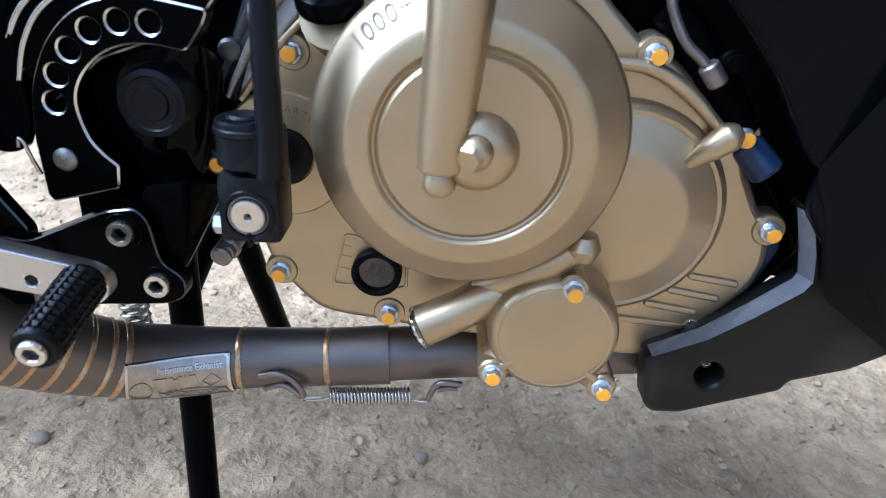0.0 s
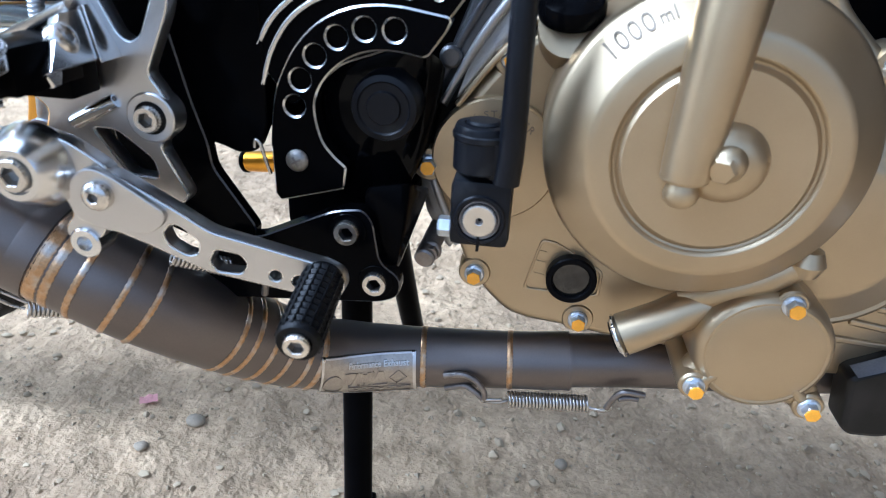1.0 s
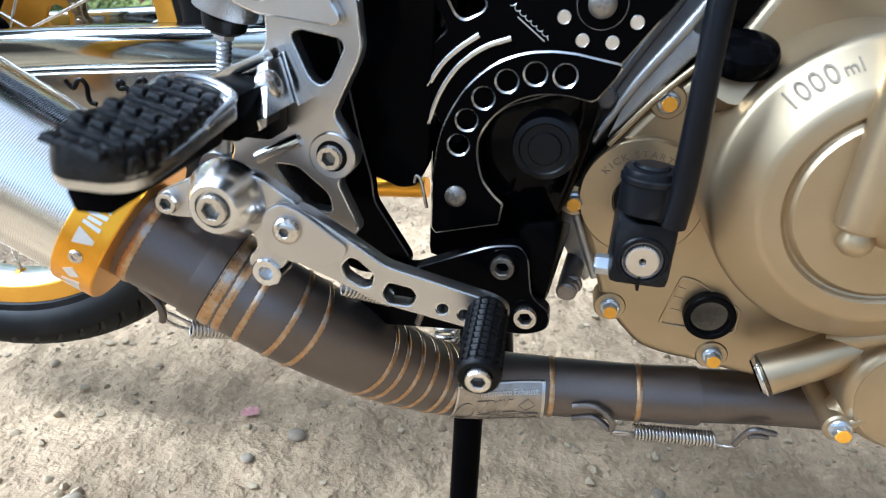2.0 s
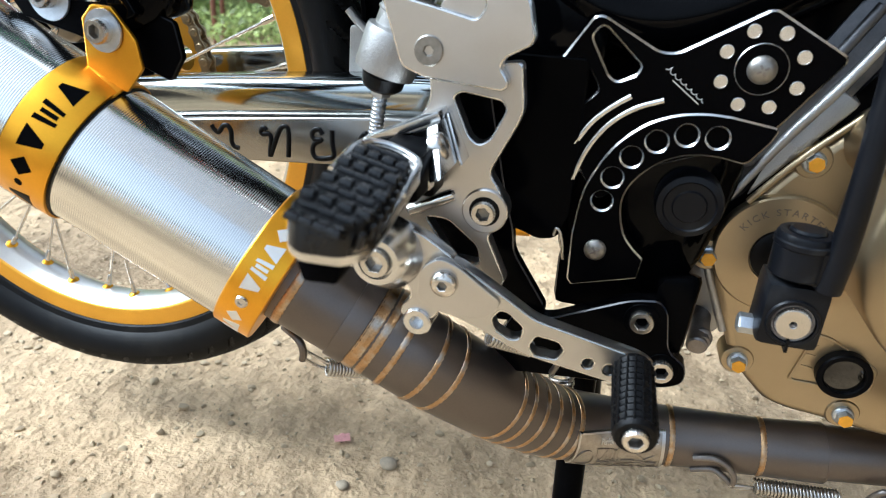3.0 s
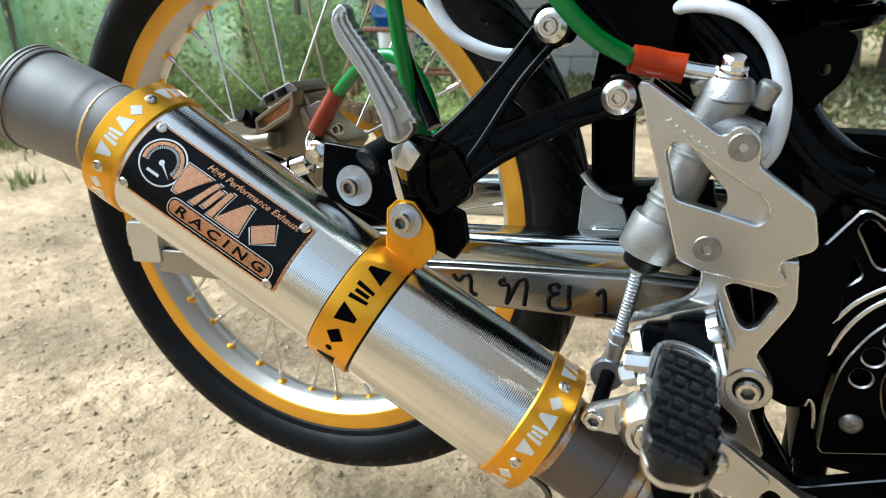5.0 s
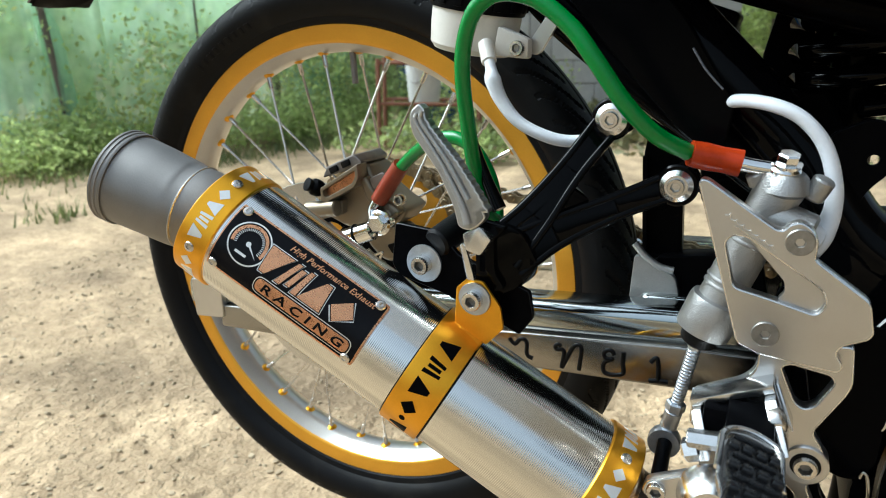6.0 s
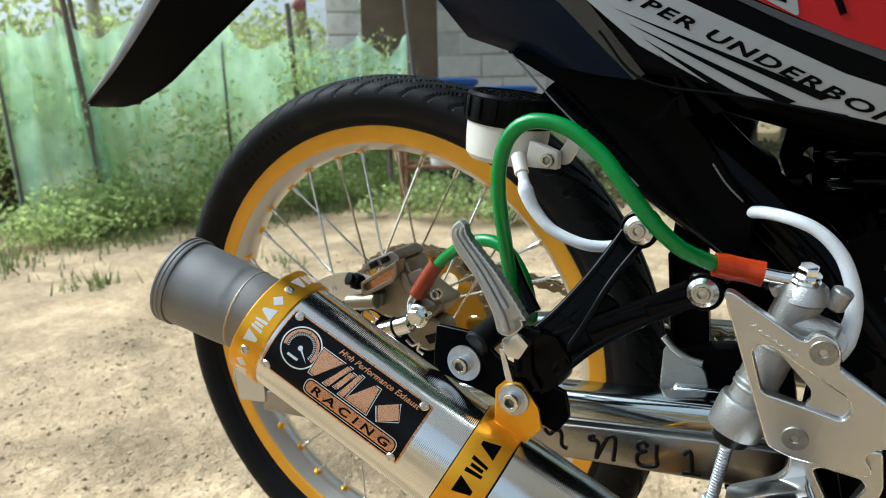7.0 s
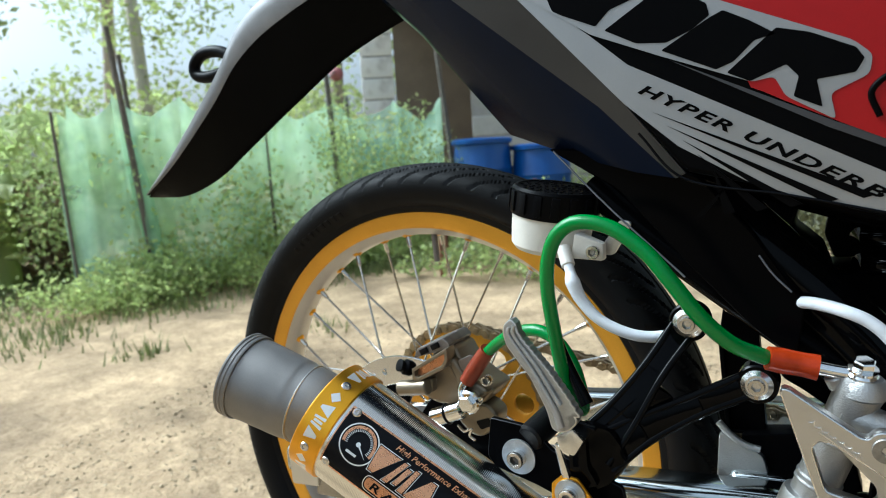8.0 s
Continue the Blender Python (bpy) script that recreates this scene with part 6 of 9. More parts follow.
# dark plate painted in for the shadow gap in the foot
part("foot_recess", plate([rounded([(-0.5380, 0.4100), (-0.5250, 0.4150), (-0.5230, 0.4080), (-0.5330, 0.4030)], 0.002)], 0.3392, 0.003, 0.0006), RUBBER_PEG, cal)
part("spring_clip", tube([(-0.5520, 0.3340, 0.4060), (-0.5450, 0.3320, 0.4030), (-0.5380, 0.3325, 0.4060), (-0.5400, 0.3320, 0.4000), (-0.5350, 0.3325, 0.3965)], 0.0012, 8), STEEL, cal)
part("caliper_bracket", plate([rounded([(-0.640, 0.350), (-0.625, 0.375), (-0.60, 0.41), (-0.585, 0.42), (-0.50, 0.38), (-0.50, 0.345), (-0.60, 0.345)], 0.006)], 0.366, 0.008, 0.001), BLACK_SATIN, cal)
bolt(SOCKET_BOLT, on_face(-0.5215, 0.3320, 0.4500, 10), cal, "steel socket bolt", scale=0.9)

# ---- hoses
hose = part("brake_hose", tube([(-0.3130, 0.276, 0.5090), (-0.3284, 0.262, 0.5190), (-0.3438, 0.254, 0.5350), (-0.3599, 0.250, 0.5569), (-0.3728, 0.250, 0.572), (-0.3924, 0.250, 0.5857), (-0.4124, 0.250, 0.5888), (-0.4263, 0.252, 0.5805), (-0.4342, 0.256, 0.5635), (-0.4362, 0.259, 0.5440), (-0.4350, 0.264, 0.5190), (-0.4330, 0.272, 0.4880), (-0.4300, 0.282, 0.4640), (-0.4270, 0.292, 0.4550), (-0.4300, 0.299, 0.4640), (-0.4359, 0.301, 0.4819), (-0.4464, 0.302, 0.4969), (-0.4592, 0.304, 0.5035), (-0.4722, 0.307, 0.5030), (-0.4870, 0.313, 0.4975), (-0.5040, 0.322, 0.4865), (-0.5170, 0.328, 0.4760)], 0.0046, 20, 8), GREEN_HOSE, bike, "glossy green braided brake hose")
part("hose_sleeve", tube([(-0.5170, 0.328, 0.4775), (-0.5230, 0.3295, 0.4700), (-0.5310, 0.3300, 0.4590), (-0.5385, 0.3295, 0.4480)], [0.0062, 0.0066, 0.0068, 0.0064], 24), RED_SLEEVE, hose, "rust red hose sleeve")
part("hose_end", tube([(-0.5385, 0.3295, 0.4490), (-0.5425, 0.328, 0.4410), (-0.5400, 0.325, 0.4340)], [0.0045, 0.0042, 0.0045], 16), CHROME, hose)
part("banjo_fitting", turned([(0.0095, -0.006), (0.0100, -0.004), (0.0100, 0.002), (0.0085, 0.0035), (0.0070, 0.0035), (0.0070, 0.0070), (0.0060, 0.0080), (0, 0.0080)], 30, {4: 6, 5: 6, 6: 6}), CHROME, hose, "chrome banjo fitting", on_face(-0.5355, 0.3265, 0.4320, 10))
part("hose_sleeve", tube([(-0.3120, 0.2765, 0.5085), (-0.3050, 0.279, 0.5070), (-0.2960, 0.281, 0.5055), (-0.2870, 0.282, 0.5040)], [0.0068, 0.0074, 0.0068, 0.0073], 24), ORANGE_SLEEVE, hose, "translucent orange hose sleeve")
part("hose_end", tube([(-0.2880, 0.282, 0.5042), (-0.2800, 0.2825, 0.5030), (-0.2700, 0.2830, 0.5020)], 0.0042, 16), CHROME, hose)
part("vent_hose", tube([(-0.3060, 0.330, 0.5285), (-0.2930, 0.314, 0.5335), (-0.2763, 0.302, 0.5328), (-0.2618, 0.300, 0.5268), (-0.2497, 0.300, 0.5140), (-0.2426, 0.300, 0.4965), (-0.2409, 0.299, 0.4805), (-0.2440, 0.297, 0.4668), (-0.2490, 0.293, 0.4590)], [0.0037, 0.0037, 0.0037, 0.0037, 0.0038, 0.0040, 0.0045, 0.0060, 0.0063], 20), WHITE_HOSE, bike, "milky white fluid hose")
part("feed_hose", tube([(-0.4400, 0.305, 0.5560), (-0.4365, 0.302, 0.5480), (-0.4344, 0.300, 0.5420), (-0.4283, 0.300, 0.5296), (-0.4163, 0.300, 0.517), (-0.3988, 0.302, 0.5089), (-0.3838, 0.306, 0.5064), (-0.3640, 0.312, 0.509)], [0.0033, 0.0035, 0.0052, 0.0043, 0.0038, 0.0038, 0.0038, 0.0038], 20), WHITE_HOSE, bike, "milky white fluid hose")

# ---- fluid reservoir
RES = Matrix.Translation((0, 0, 0.005)) @ Matrix.Translation((-0.4640, 0.3400, 0.5700)) @ Matrix.Rotation(radians(10), 4, "Y") @ Matrix.Rotation(radians(3), 4, "X")
res = part("fluid_reservoir", turned([(0.012, -0.018), (0.026, -0.0165), (0.0288, -0.013), (0.0300, 0.0), (0.0304, 0.014)], 56), WHITE_TANK, bike, "white brake fluid reservoir", RES)
part("reservoir_cap", turned([(0.0318, 0.010), (0.0322, 0.012), (0.0322, 0.0285), (0.0305, 0.0305), (0.0285, 0.0305), (0.0270, 0.0295), (0, 0.0295)], 64), PLASTIC, res, "black screw cap", RES)
for k in range(16):
    a = 2 * math.pi * k / 16
    part("cap_grip", block(0.0030, 0.0062, 0.0150, 0.0008), PLASTIC, res, m=RES @ Matrix.Rotation(a, 4, "Z") @ Matrix.Translation((0.0322, 0, 0.0200)))
for k in range(60):   # rough stippled top
    a, r = k * 2.39996, 0.0033 * math.sqrt(k + 0.5)
    part("cap_stipple", block(0.0022, 0.0022, 0.0014, 0.0003), PLASTIC, res, m=RES @ Matrix.Translation((r * math.cos(a), r * math.sin(a), 0.0298)))
part("reservoir_lug", hull([(-0.440, 0.312, 0.556), (-0.418, 0.3165, 0.554), (-0.4175, 0.3165, 0.5665), (-0.437, 0.312, 0.574), (-0.440, 0.326, 0.556), (-0.418, 0.326, 0.554), (-0.418, 0.326, 0.566), (-0.437, 0.326, 0.574)], 0.002), WHITE_TANK, res)
bolt(SOCKET_BOLT, on_face(-0.4243, 0.3145, 0.5606, 20), res, "steel socket bolt", scale=0.95)
part("outlet_spout", rod((-0.4450, 0.312, 0.5640), (-0.4385, 0.304, 0.5520), 0.0048), WHITE_TANK, res)
part("reservoir_bracket", plate([rounded([(-0.426, 0.558), (-0.409, 0.582), (-0.400, 0.580), (-0.414, 0.556)], 0.004)], 0.3275, 0.003, 0.0005), ALU_SATIN, bike, "small aluminium reservoir bracket")

# ---- master cylinder behind the rear set plate
mc = part("master_cylinder", moved(turned([(0.0090, 0.0), (0.0150, 0.0008), (0.0153, 0.0030), (0.0153, 0.0190), (0.0146, 0.0215), (0.0118, 0.0225), (0.0115, 0.030), (0.0118, 0.085), (0.0125, 0.090), (0.0118, 0.096), (0.0095, 0.098)], 40), along((-0.2960, 0.283, 0.4070), (-0.2660, 0.286, 0.4960))), CAST, bike, "cast aluminium rear brake master cylinder")
part("cylinder_flange", rod((-0.2765, 0.284, 0.4800), (-0.2490, 0.281, 0.4715), 0.0098, 0.0092, 28), CAST, mc)
part("cylinder_neck", rod((-0.2655, 0.2845, 0.4900), (-0.2650, 0.2835, 0.5010), 0.0125, 0.0105, 28), CAST, mc)
for t in (0.32, 0.36, 0.62):
    part("casting_ring", turned([(0.0116, -0.0012), (0.0124, -0.0004), (0.0124, 0.0004), (0.0116, 0.0012)], 36), CAST, mc, m=along(Vector((-0.2960, 0.283, 0.4070)).lerp(Vector((-0.2660, 0.286, 0.4960)), t), (-0.2660, 0.286, 0.4960)))
part("cylinder_ear", rod((-0.2520, 0.286, 0.4880), (-0.2475, 0.284, 0.4990), 0.0055), CAST, mc)
part("cylinder_ear", rod((-0.2770, 0.286, 0.4930), (-0.2800, 0.284, 0.5000), 0.0050), CAST, mc)
part("banjo_fitting", turned([(0.0075, -0.008), (0.0092, -0.0060), (0.0098, -0.001), (0.0092, 0.004), (0.0075, 0.006), (0.0088, 0.0062), (0.0088, 0.0078), (0.0066, 0.008), (0.0066, 0.0130), (0.0058, 0.0140), (0, 0.0140)], 36, {7: 6, 8: 6, 9: 6}), CHROME, mc, "chrome banjo bolt", along((-0.2665, 0.2835, 0.5000), (-0.2650, 0.280, 0.5125)) @ Matrix.Scale(0.84, 4))
part("outlet_elbow", rod((-0.2560, 0.287, 0.4700), (-0.2470, 0.290, 0.4640), 0.0085), WHITE_HOSE, mc)
part("rubber_boot", rod((-0.2950, 0.283, 0.4090), (-0.2975, 0.2845, 0.3995), 0.0112, 0.0104, 28), RUBBER_PEG, mc, "black rubber boot")
part("push_rod_nut", rod((-0.2973, 0.2845, 0.4005), (-0.2988, 0.2855, 0.3955), 0.0056, n=6), ZINC, mc)
part("push_rod", rod((-0.2985, 0.2855, 0.3960), (-0.3062, 0.2895, 0.3480), 0.0034), ZINC, mc)
for k in range(22):
    t = k / 22
    part("rod_thread", turned([(0.0034, -0.0006), (0.0039, 0), (0.0034, 0.0006)], 14), ZINC, mc, m=along(Vector((-0.2985, 0.2855, 0.3950)).lerp(Vector((-0.3062, 0.2895, 0.3480)), t), (-0.3062, 0.2895, 0.3480)))
part("lock_nut", rod((-0.3050, 0.289, 0.3560), (-0.3060, 0.2895, 0.3490), 0.0060, n=6), ZINC, mc)
part("rod_end_shank", rod((-0.3060, 0.2895, 0.3495), (-0.3085, 0.2905, 0.3360), 0.0052), ZINC, mc)
part("rod_end", turned([(0.0045, -0.004), (0.0095, -0.004), (0.0100, -0.002), (0.0100, 0.002), (0.0095, 0.004), (0.0045, 0.004)], 32, closed=True), ZINC, mc, m=on_face(-0.3095, 0.288, 0.3275))
part("clevis_pin", rod((-0.3095, 0.300, 0.3275), (-0.3065, 0.238, 0.3283), 0.0044), BLACK_SATIN, mc)

# ---- passenger peg bracket, folded peg and muffler hanger
def cast_arm(points, heights, depth):
    """A forged arm: a flat web between two raised edge ribs."""
    top, low = [], []
    for i, (x, y, z) in enumerate(points):
        a, b = Vector(points[max(0, i - 1)]), Vector(points[min(len(points) - 1, i + 1)])
        d = (b - a).normalized()
        up = Vector((-d.z, 0, d.x)).normalized()
        top.append(Vector((x, y, z)) + up * heights[i])
        low.append(Vector((x, y, z)) - up * heights[i])
    bits = []
    for i in range(len(points) - 1):
        q = [top[i], low[i], top[i + 1], low[i + 1]]
        bits.append(hull([p + Vector((0, e, 0)) for p in q for e in (0.0016, depth)], 0.0010))
    bits.append(tube([tuple(p + Vector((0, 0.003, 0))) for p in top], 0.0024, 10))
    bits.append(tube([tuple(p + Vector((0, 0.003, 0))) for p in low], 0.0024, 10))
    return joined(*bits, angle=40)


pas = part("passenger_bracket", cast_arm([(-0.4060, 0.2430, 0.4490), (-0.3900, 0.2560, 0.4700), (-0.3740, 0.2700, 0.4960), (-0.3590, 0.2860, 0.5200)], [0.0125, 0.0090, 0.0060, 0.0066], 0.016), GLOSS_BLACK, bike, "gloss black passenger peg bracket")
part("bracket_arm", cast_arm([(-0.4000, 0.2440, 0.4470), (-0.3780, 0.2590, 0.4610), (-0.3480, 0.2760, 0.4755), (-0.3210, 0.2880, 0.4875)], [0.0120, 0.0080, 0.0058, 0.0066], 0.016), GLOSS_BLACK, pas)
part("bracket_web", hull([(-0.402, 0.250, 0.462), (-0.375, 0.268, 0.488), (-0.362, 0.275, 0.478), (-0.372, 0.268, 0.463), (-0.402, 0.258, 0.455), (-0.372, 0.280, 0.485)], 0.002), GLOSS_BLACK, pas)
part("bracket_boss", hull([(-0.4210, 0.243, 0.458), (-0.408, 0.243, 0.470), (-0.392, 0.246, 0.462), (-0.384, 0.250, 0.444), (-0.395, 0.246, 0.428), (-0.413, 0.242, 0.4185), (-0.419, 0.241, 0.428), (-0.415, 0.265, 0.46), (-0.39, 0.27, 0.455), (-0.39, 0.27, 0.43), (-0.415, 0.262, 0.425)], 0.003), GLOSS_BLACK, pas)
part("peg_fork", plate([rounded([(-0.4205, 0.4590), (-0.4120, 0.4560), (-0.4125, 0.4400), (-0.4045, 0.4320), (-0.4070, 0.4270), (-0.4000, 0.4300), (-0.4060, 0.4400), (-0.4070, 0.4580), (-0.4000, 0.4660), (-0.4160, 0.4690)], 0.002)], 0.2385, 0.006, 0.0006), GLOSS_BLACK, pas)
for x, y, z in ((-0.3182, 0.2975, 0.4883), (-0.3565, 0.2965, 0.5229)):
    part("arm_eye", turned([(0.0118, -0.012), (0.0118, 0.0010), (0.0108, 0.0020), (0, 0.0020)], 36), GLOSS_BLACK, pas, m=on_face(x, y - 0.0085, z))
    part("conical_washer", turned([(0.0092, 0), (0.0090, 0.0012), (0.0062, 0.0030), (0, 0.0030)], 36), ALU, pas, m=on_face(x, y - 0.0102, z))
    bolt(SOCKET_BOLT, on_face(x, y - 0.0128, z, 15), pas, "steel socket bolt", scale=0.95)
part("hose_guide", tube([(-0.4160, 0.270, 0.468), (-0.4270, 0.274, 0.486), (-0.4380, 0.278, 0.508), (-0.4440, 0.280, 0.530)], [0.0045, 0.0035, 0.0030, 0.0026], 12), GLOSS_BLACK, pas)
FOLD = [(-0.4472, 0.5337), (-0.4528, 0.5291), (-0.4540, 0.5239), (-0.4517, 0.5156), (-0.4365, 0.4970), (-0.4268, 0.4780), (-0.4238, 0.4666), (-0.4179, 0.4651), (-0.4125, 0.4675), (-0.4068, 0.4738)]
edge = []
for k in range(31):     # finely serrated tread side
    x = -0.4020 - 0.0372 * k / 30
    z = float(np.interp(x, [-0.4420, -0.4371, -0.4207, -0.4095, -0.4018], [0.5316, 0.5237, 0.5056, 0.4906, 0.4786]))
    edge.append((x - 0.0036 + (0.0004 if k % 2 else -0.0004), z - 0.0022))
peg2 = part("passenger_peg", chamfered(plate([rounded(FOLD, 0.003) + [Vector(p) for p in edge] + [Vector((-0.4445, 0.5305))]], 0.2270, 0.0075, 0.0010, 1), ALU_SATIN, SCUFFED), None, bike, "folded aluminium passenger foot peg")
part("peg_groove", tube([(-0.4489, 0.2269, 0.5277), (-0.4487, 0.2269, 0.5218), (-0.4345, 0.2269, 0.5023), (-0.4216, 0.2269, 0.4805), (-0.4177, 0.2269, 0.4693)], [0.0011, 0.0013, 0.0016, 0.0022, 0.0026], 10), CAST, peg2)
part("peg_rail", tube([(-0.4455, 0.2264, 0.5290), (-0.4452, 0.2264, 0.5225), (-0.4305, 0.2264, 0.5035), (-0.4175, 0.2264, 0.4830)], [0.0012, 0.0013, 0.0015, 0.0018], 12), SCUFFED, peg2)
part("peg_stop", hull([(-0.4225, 0.2300, 0.4620), (-0.4120, 0.2300, 0.4680), (-0.4060, 0.2320, 0.4600), (-0.4110, 0.2290, 0.4510), (-0.4200, 0.2290, 0.4530), (-0.4225, 0.2420, 0.4620), (-0.406, 0.2420, 0.460), (-0.411, 0.2420, 0.451)], 0.0012), ALU, peg2)
part("peg_tongue", hull([(-0.4240, 0.2300, 0.4560), (-0.4205, 0.2290, 0.4570), (-0.4200, 0.2310, 0.4350), (-0.4150, 0.2310, 0.4350), (-0.4240, 0.236, 0.456), (-0.42, 0.236, 0.435), (-0.415, 0.236, 0.435)], 0.0008), ALU, peg2)
hang = part("muffler_hanger", chamfered(plate([rounded([(-0.4790, 0.4310), (-0.4760, 0.4580), (-0.4460, 0.4560), (-0.4330, 0.4430), (-0.3880, 0.4270), (-0.3850, 0.4110), (-0.3930, 0.3990), (-0.4060, 0.4040), (-0.4440, 0.4170), (-0.4740, 0.4240)], 0.002)], 0.2480, 0.004, 0.0005, 0), WORN_BLACK, BLACK_SATIN), None, bike, "black muffler hanger strap")
part("hanger_bush", rod((-0.4480, 0.2470, 0.4480), (-0.4400, 0.275, 0.4560), 0.0095), RUBBER_PEG, hang)
part("washer", turned([(0.0040, 0), (0.0118, 0), (0.0120, 0.0006), (0.0118, 0.0014), (0.0040, 0.0014)], 40, closed=True), ZINC, hang, "large zinc washer", on_face(-0.4557, 0.2478, 0.4348))
bolt(SOCKET_BOLT, on_face(-0.4557, 0.2430, 0.4348, 20), hang, "steel socket bolt", scale=1.15)

# ---- tail: panels, decals, strut, mudguard, shock
def sheet(rows, thick=0.004):
    """A thin shell from rows of points, given thickness inwards (+y)."""
    w = len(rows[0])
    vs = [Vector(p) for r in rows for p in r]
    vs += [p + Vector((0, thick, 0)) for p in vs]
    N = w * len(rows)
    fs = []
    for j in range(len(rows) - 1):
        for i in range(w - 1):
            a = j * w + i
            fs += [(a, a + 1, a + w + 1, a + w), (N + a, N + a + w, N + a + w + 1, N + a + 1)]
    for i in range(w - 1):
        a, b = i, (len(rows) - 1) * w + i
        fs += [(a, N + a, N + a + 1, a + 1), (b, b + 1, N + b + 1, N + b)]
    for j in range(len(rows) - 1):
        a, b = j * w, j * w + w - 1
        fs += [(a, a + w, N + a + w, N + a), (b, N + b, N + b + w, b + w)]
    return mesh_of(vs, fs, 25)


side = part("tail_side_panel", plate([rounded([(-0.545, 0.815), (-0.4605, 0.7290), (-0.394, 0.6588), (-0.3575, 0.6150), (-0.3159, 0.6052), (-0.2579, 0.5875), (-0.10, 0.552), (-0.06, 0.60), (-0.10, 0.84), (-0.50, 0.86)], 0.004)], 0.2850, 0.012, 0.003, 2), BLACK_DECAL, bike, "black tail panel with red and silver decals")
part("silver_decal", plate([[(-0.4601, 0.7290), (-0.3923, 0.6569), (-0.3611, 0.6300), (-0.3245, 0.6087), (-0.3018, 0.6005), (-0.2581, 0.5906), (-0.20, 0.576), (-0.20, 0.588), (-0.2586, 0.6110), (-0.3901, 0.6801), (-0.414, 0.7008), (-0.447, 0.7270)]], 0.2845, 0.0007), SILVER_DECAL, side)
for k in range(6):
    x0, z0 = -0.3760 + 0.0085 * k, 0.6510 - 0.0087 * k
    x1, z1 = -0.2620 - 0.0170 * k, 0.5990 - 0.0022 * k
    part("pinstripe", plate([[(x0, z0), (x1 - 0.006, z1 - 0.0012), (x1, z1 + 0.0006)]], 0.2841, 0.0006), BLACK_DECAL, side)
me = lettering("HYPER UNDERBONE", 0.0130, 0.0002, 0.32, 1.18, 0.0004)
wid = max(v.co.x for v in me.vertices)
me.transform(Matrix.Translation((-0.3850, 0.2842, 0.6635)) @ Matrix.Rotation(radians(28.0), 4, "Y") @ FACE @ Matrix.Diagonal((0.1850 / wid, 0.64, 1, 1)))
part("decal_word", me, BLACK_DECAL, side, "black slanted words")
part("grey_decal", plate([[(-0.3669, 0.6805), (-0.2812, 0.6384), (-0.2591, 0.6290), (-0.15, 0.582), (-0.15, 0.575), (-0.2591, 0.6240), (-0.2850, 0.6360)]], 0.2844, 0.0006), GREY_DECAL, side)
part("red_decal", plate([[(-0.345, 0.7095), (-0.3222, 0.6600), (-0.3161, 0.6572), (-0.3056, 0.6514), (-0.2799, 0.6383), (-0.2592, 0.6282), (-0.13, 0.575), (-0.13, 0.70), (-0.30, 0.80), (-0.36, 0.80)]], 0.2840, 0.0006), RED_DECAL, side)
# model word as plain heavy blocks with a silver border
part("word_border", plate([rounded([(-0.4557, 0.7300), (-0.4119, 0.7004), (-0.37, 0.6824), (-0.3218, 0.6629), (-0.3107, 0.6647), (-0.3051, 0.6537), (-0.2812, 0.6393), (-0.2841, 0.6532), (-0.2669, 0.6613), (-0.2659, 0.671), (-0.2746, 0.6791), (-0.3451, 0.7120), (-0.40, 0.735), (-0.45, 0.745)], 0.003)], 0.2836, 0.0006), SILVER_DECAL, side)
for pts in ([(-0.4403, 0.7276), (-0.4362, 0.7179), (-0.4297, 0.7143), (-0.409, 0.7049), (-0.4002, 0.7133), (-0.3813, 0.7188)], [(-0.4035, 0.7017), (-0.3846, 0.6917), (-0.3674, 0.6898), (-0.3535, 0.695), (-0.3437, 0.7017), (-0.3454, 0.7083), (-0.3543, 0.7142), (-0.3746, 0.7186)], [(-0.3702, 0.6857), (-0.3402, 0.6716), (-0.3312, 0.6748), (-0.3206, 0.685), (-0.31, 0.687), (-0.3232, 0.6959), (-0.3367, 0.7033), (-0.3437, 0.7004)], [(-0.3346, 0.6692), (-0.3226, 0.6633), (-0.305, 0.6704), (-0.2989, 0.6635), (-0.3013, 0.6532), (-0.2875, 0.6464), (-0.2905, 0.661), (-0.2729, 0.6628), (-0.2693, 0.6695), (-0.2732, 0.6753), (-0.2943, 0.6857), (-0.3101, 0.6902)]):
    part("word_block", plate([rounded(pts, 0.0012)], 0.2832, 0.0006), BLACK_DECAL, side)
part("decal_squiggle", tube([(-0.262, 0.2838, 0.6395), (-0.266, 0.2838, 0.6520), (-0.258, 0.2838, 0.6600), (-0.250, 0.2838, 0.6560), (-0.240, 0.2838, 0.668)], 0.0016, 8), BLACK_DECAL, side)
rowA = [(-0.545, 0.2850, 0.812), (-0.4605, 0.2850, 0.7292), (-0.394, 0.2850, 0.6588), (-0.3575, 0.2870, 0.6140)]
rowB = [(-0.590, 0.2920, 0.798), (-0.5110, 0.2905, 0.7375), (-0.4100, 0.2900, 0.6570), (-0.3640, 0.2895, 0.6110)]
rowC = [(-0.625, 0.312, 0.792), (-0.5480, 0.312, 0.7230), (-0.4560, 0.307, 0.6520), (-0.3900, 0.300, 0.6150)]
rowD = [(-0.650, 0.345, 0.800), (-0.5650, 0.335, 0.7270), (-0.4910, 0.332, 0.6450), (-0.4300, 0.322, 0.6240)]
part("tail_edge", sheet([rowA, rowB]), TAIL_EDGE, side, "panel edge lightened for its sheen")
part("tail_under_panel", sheet([rowB, rowC, rowD]), NAVY, side, "dark blue-black under panel")
part("tail_belly", sheet([rowD, [(x, 0.55, z + 0.01) for x, y, z in rowD]], 0.003), BLACK_SATIN, side)
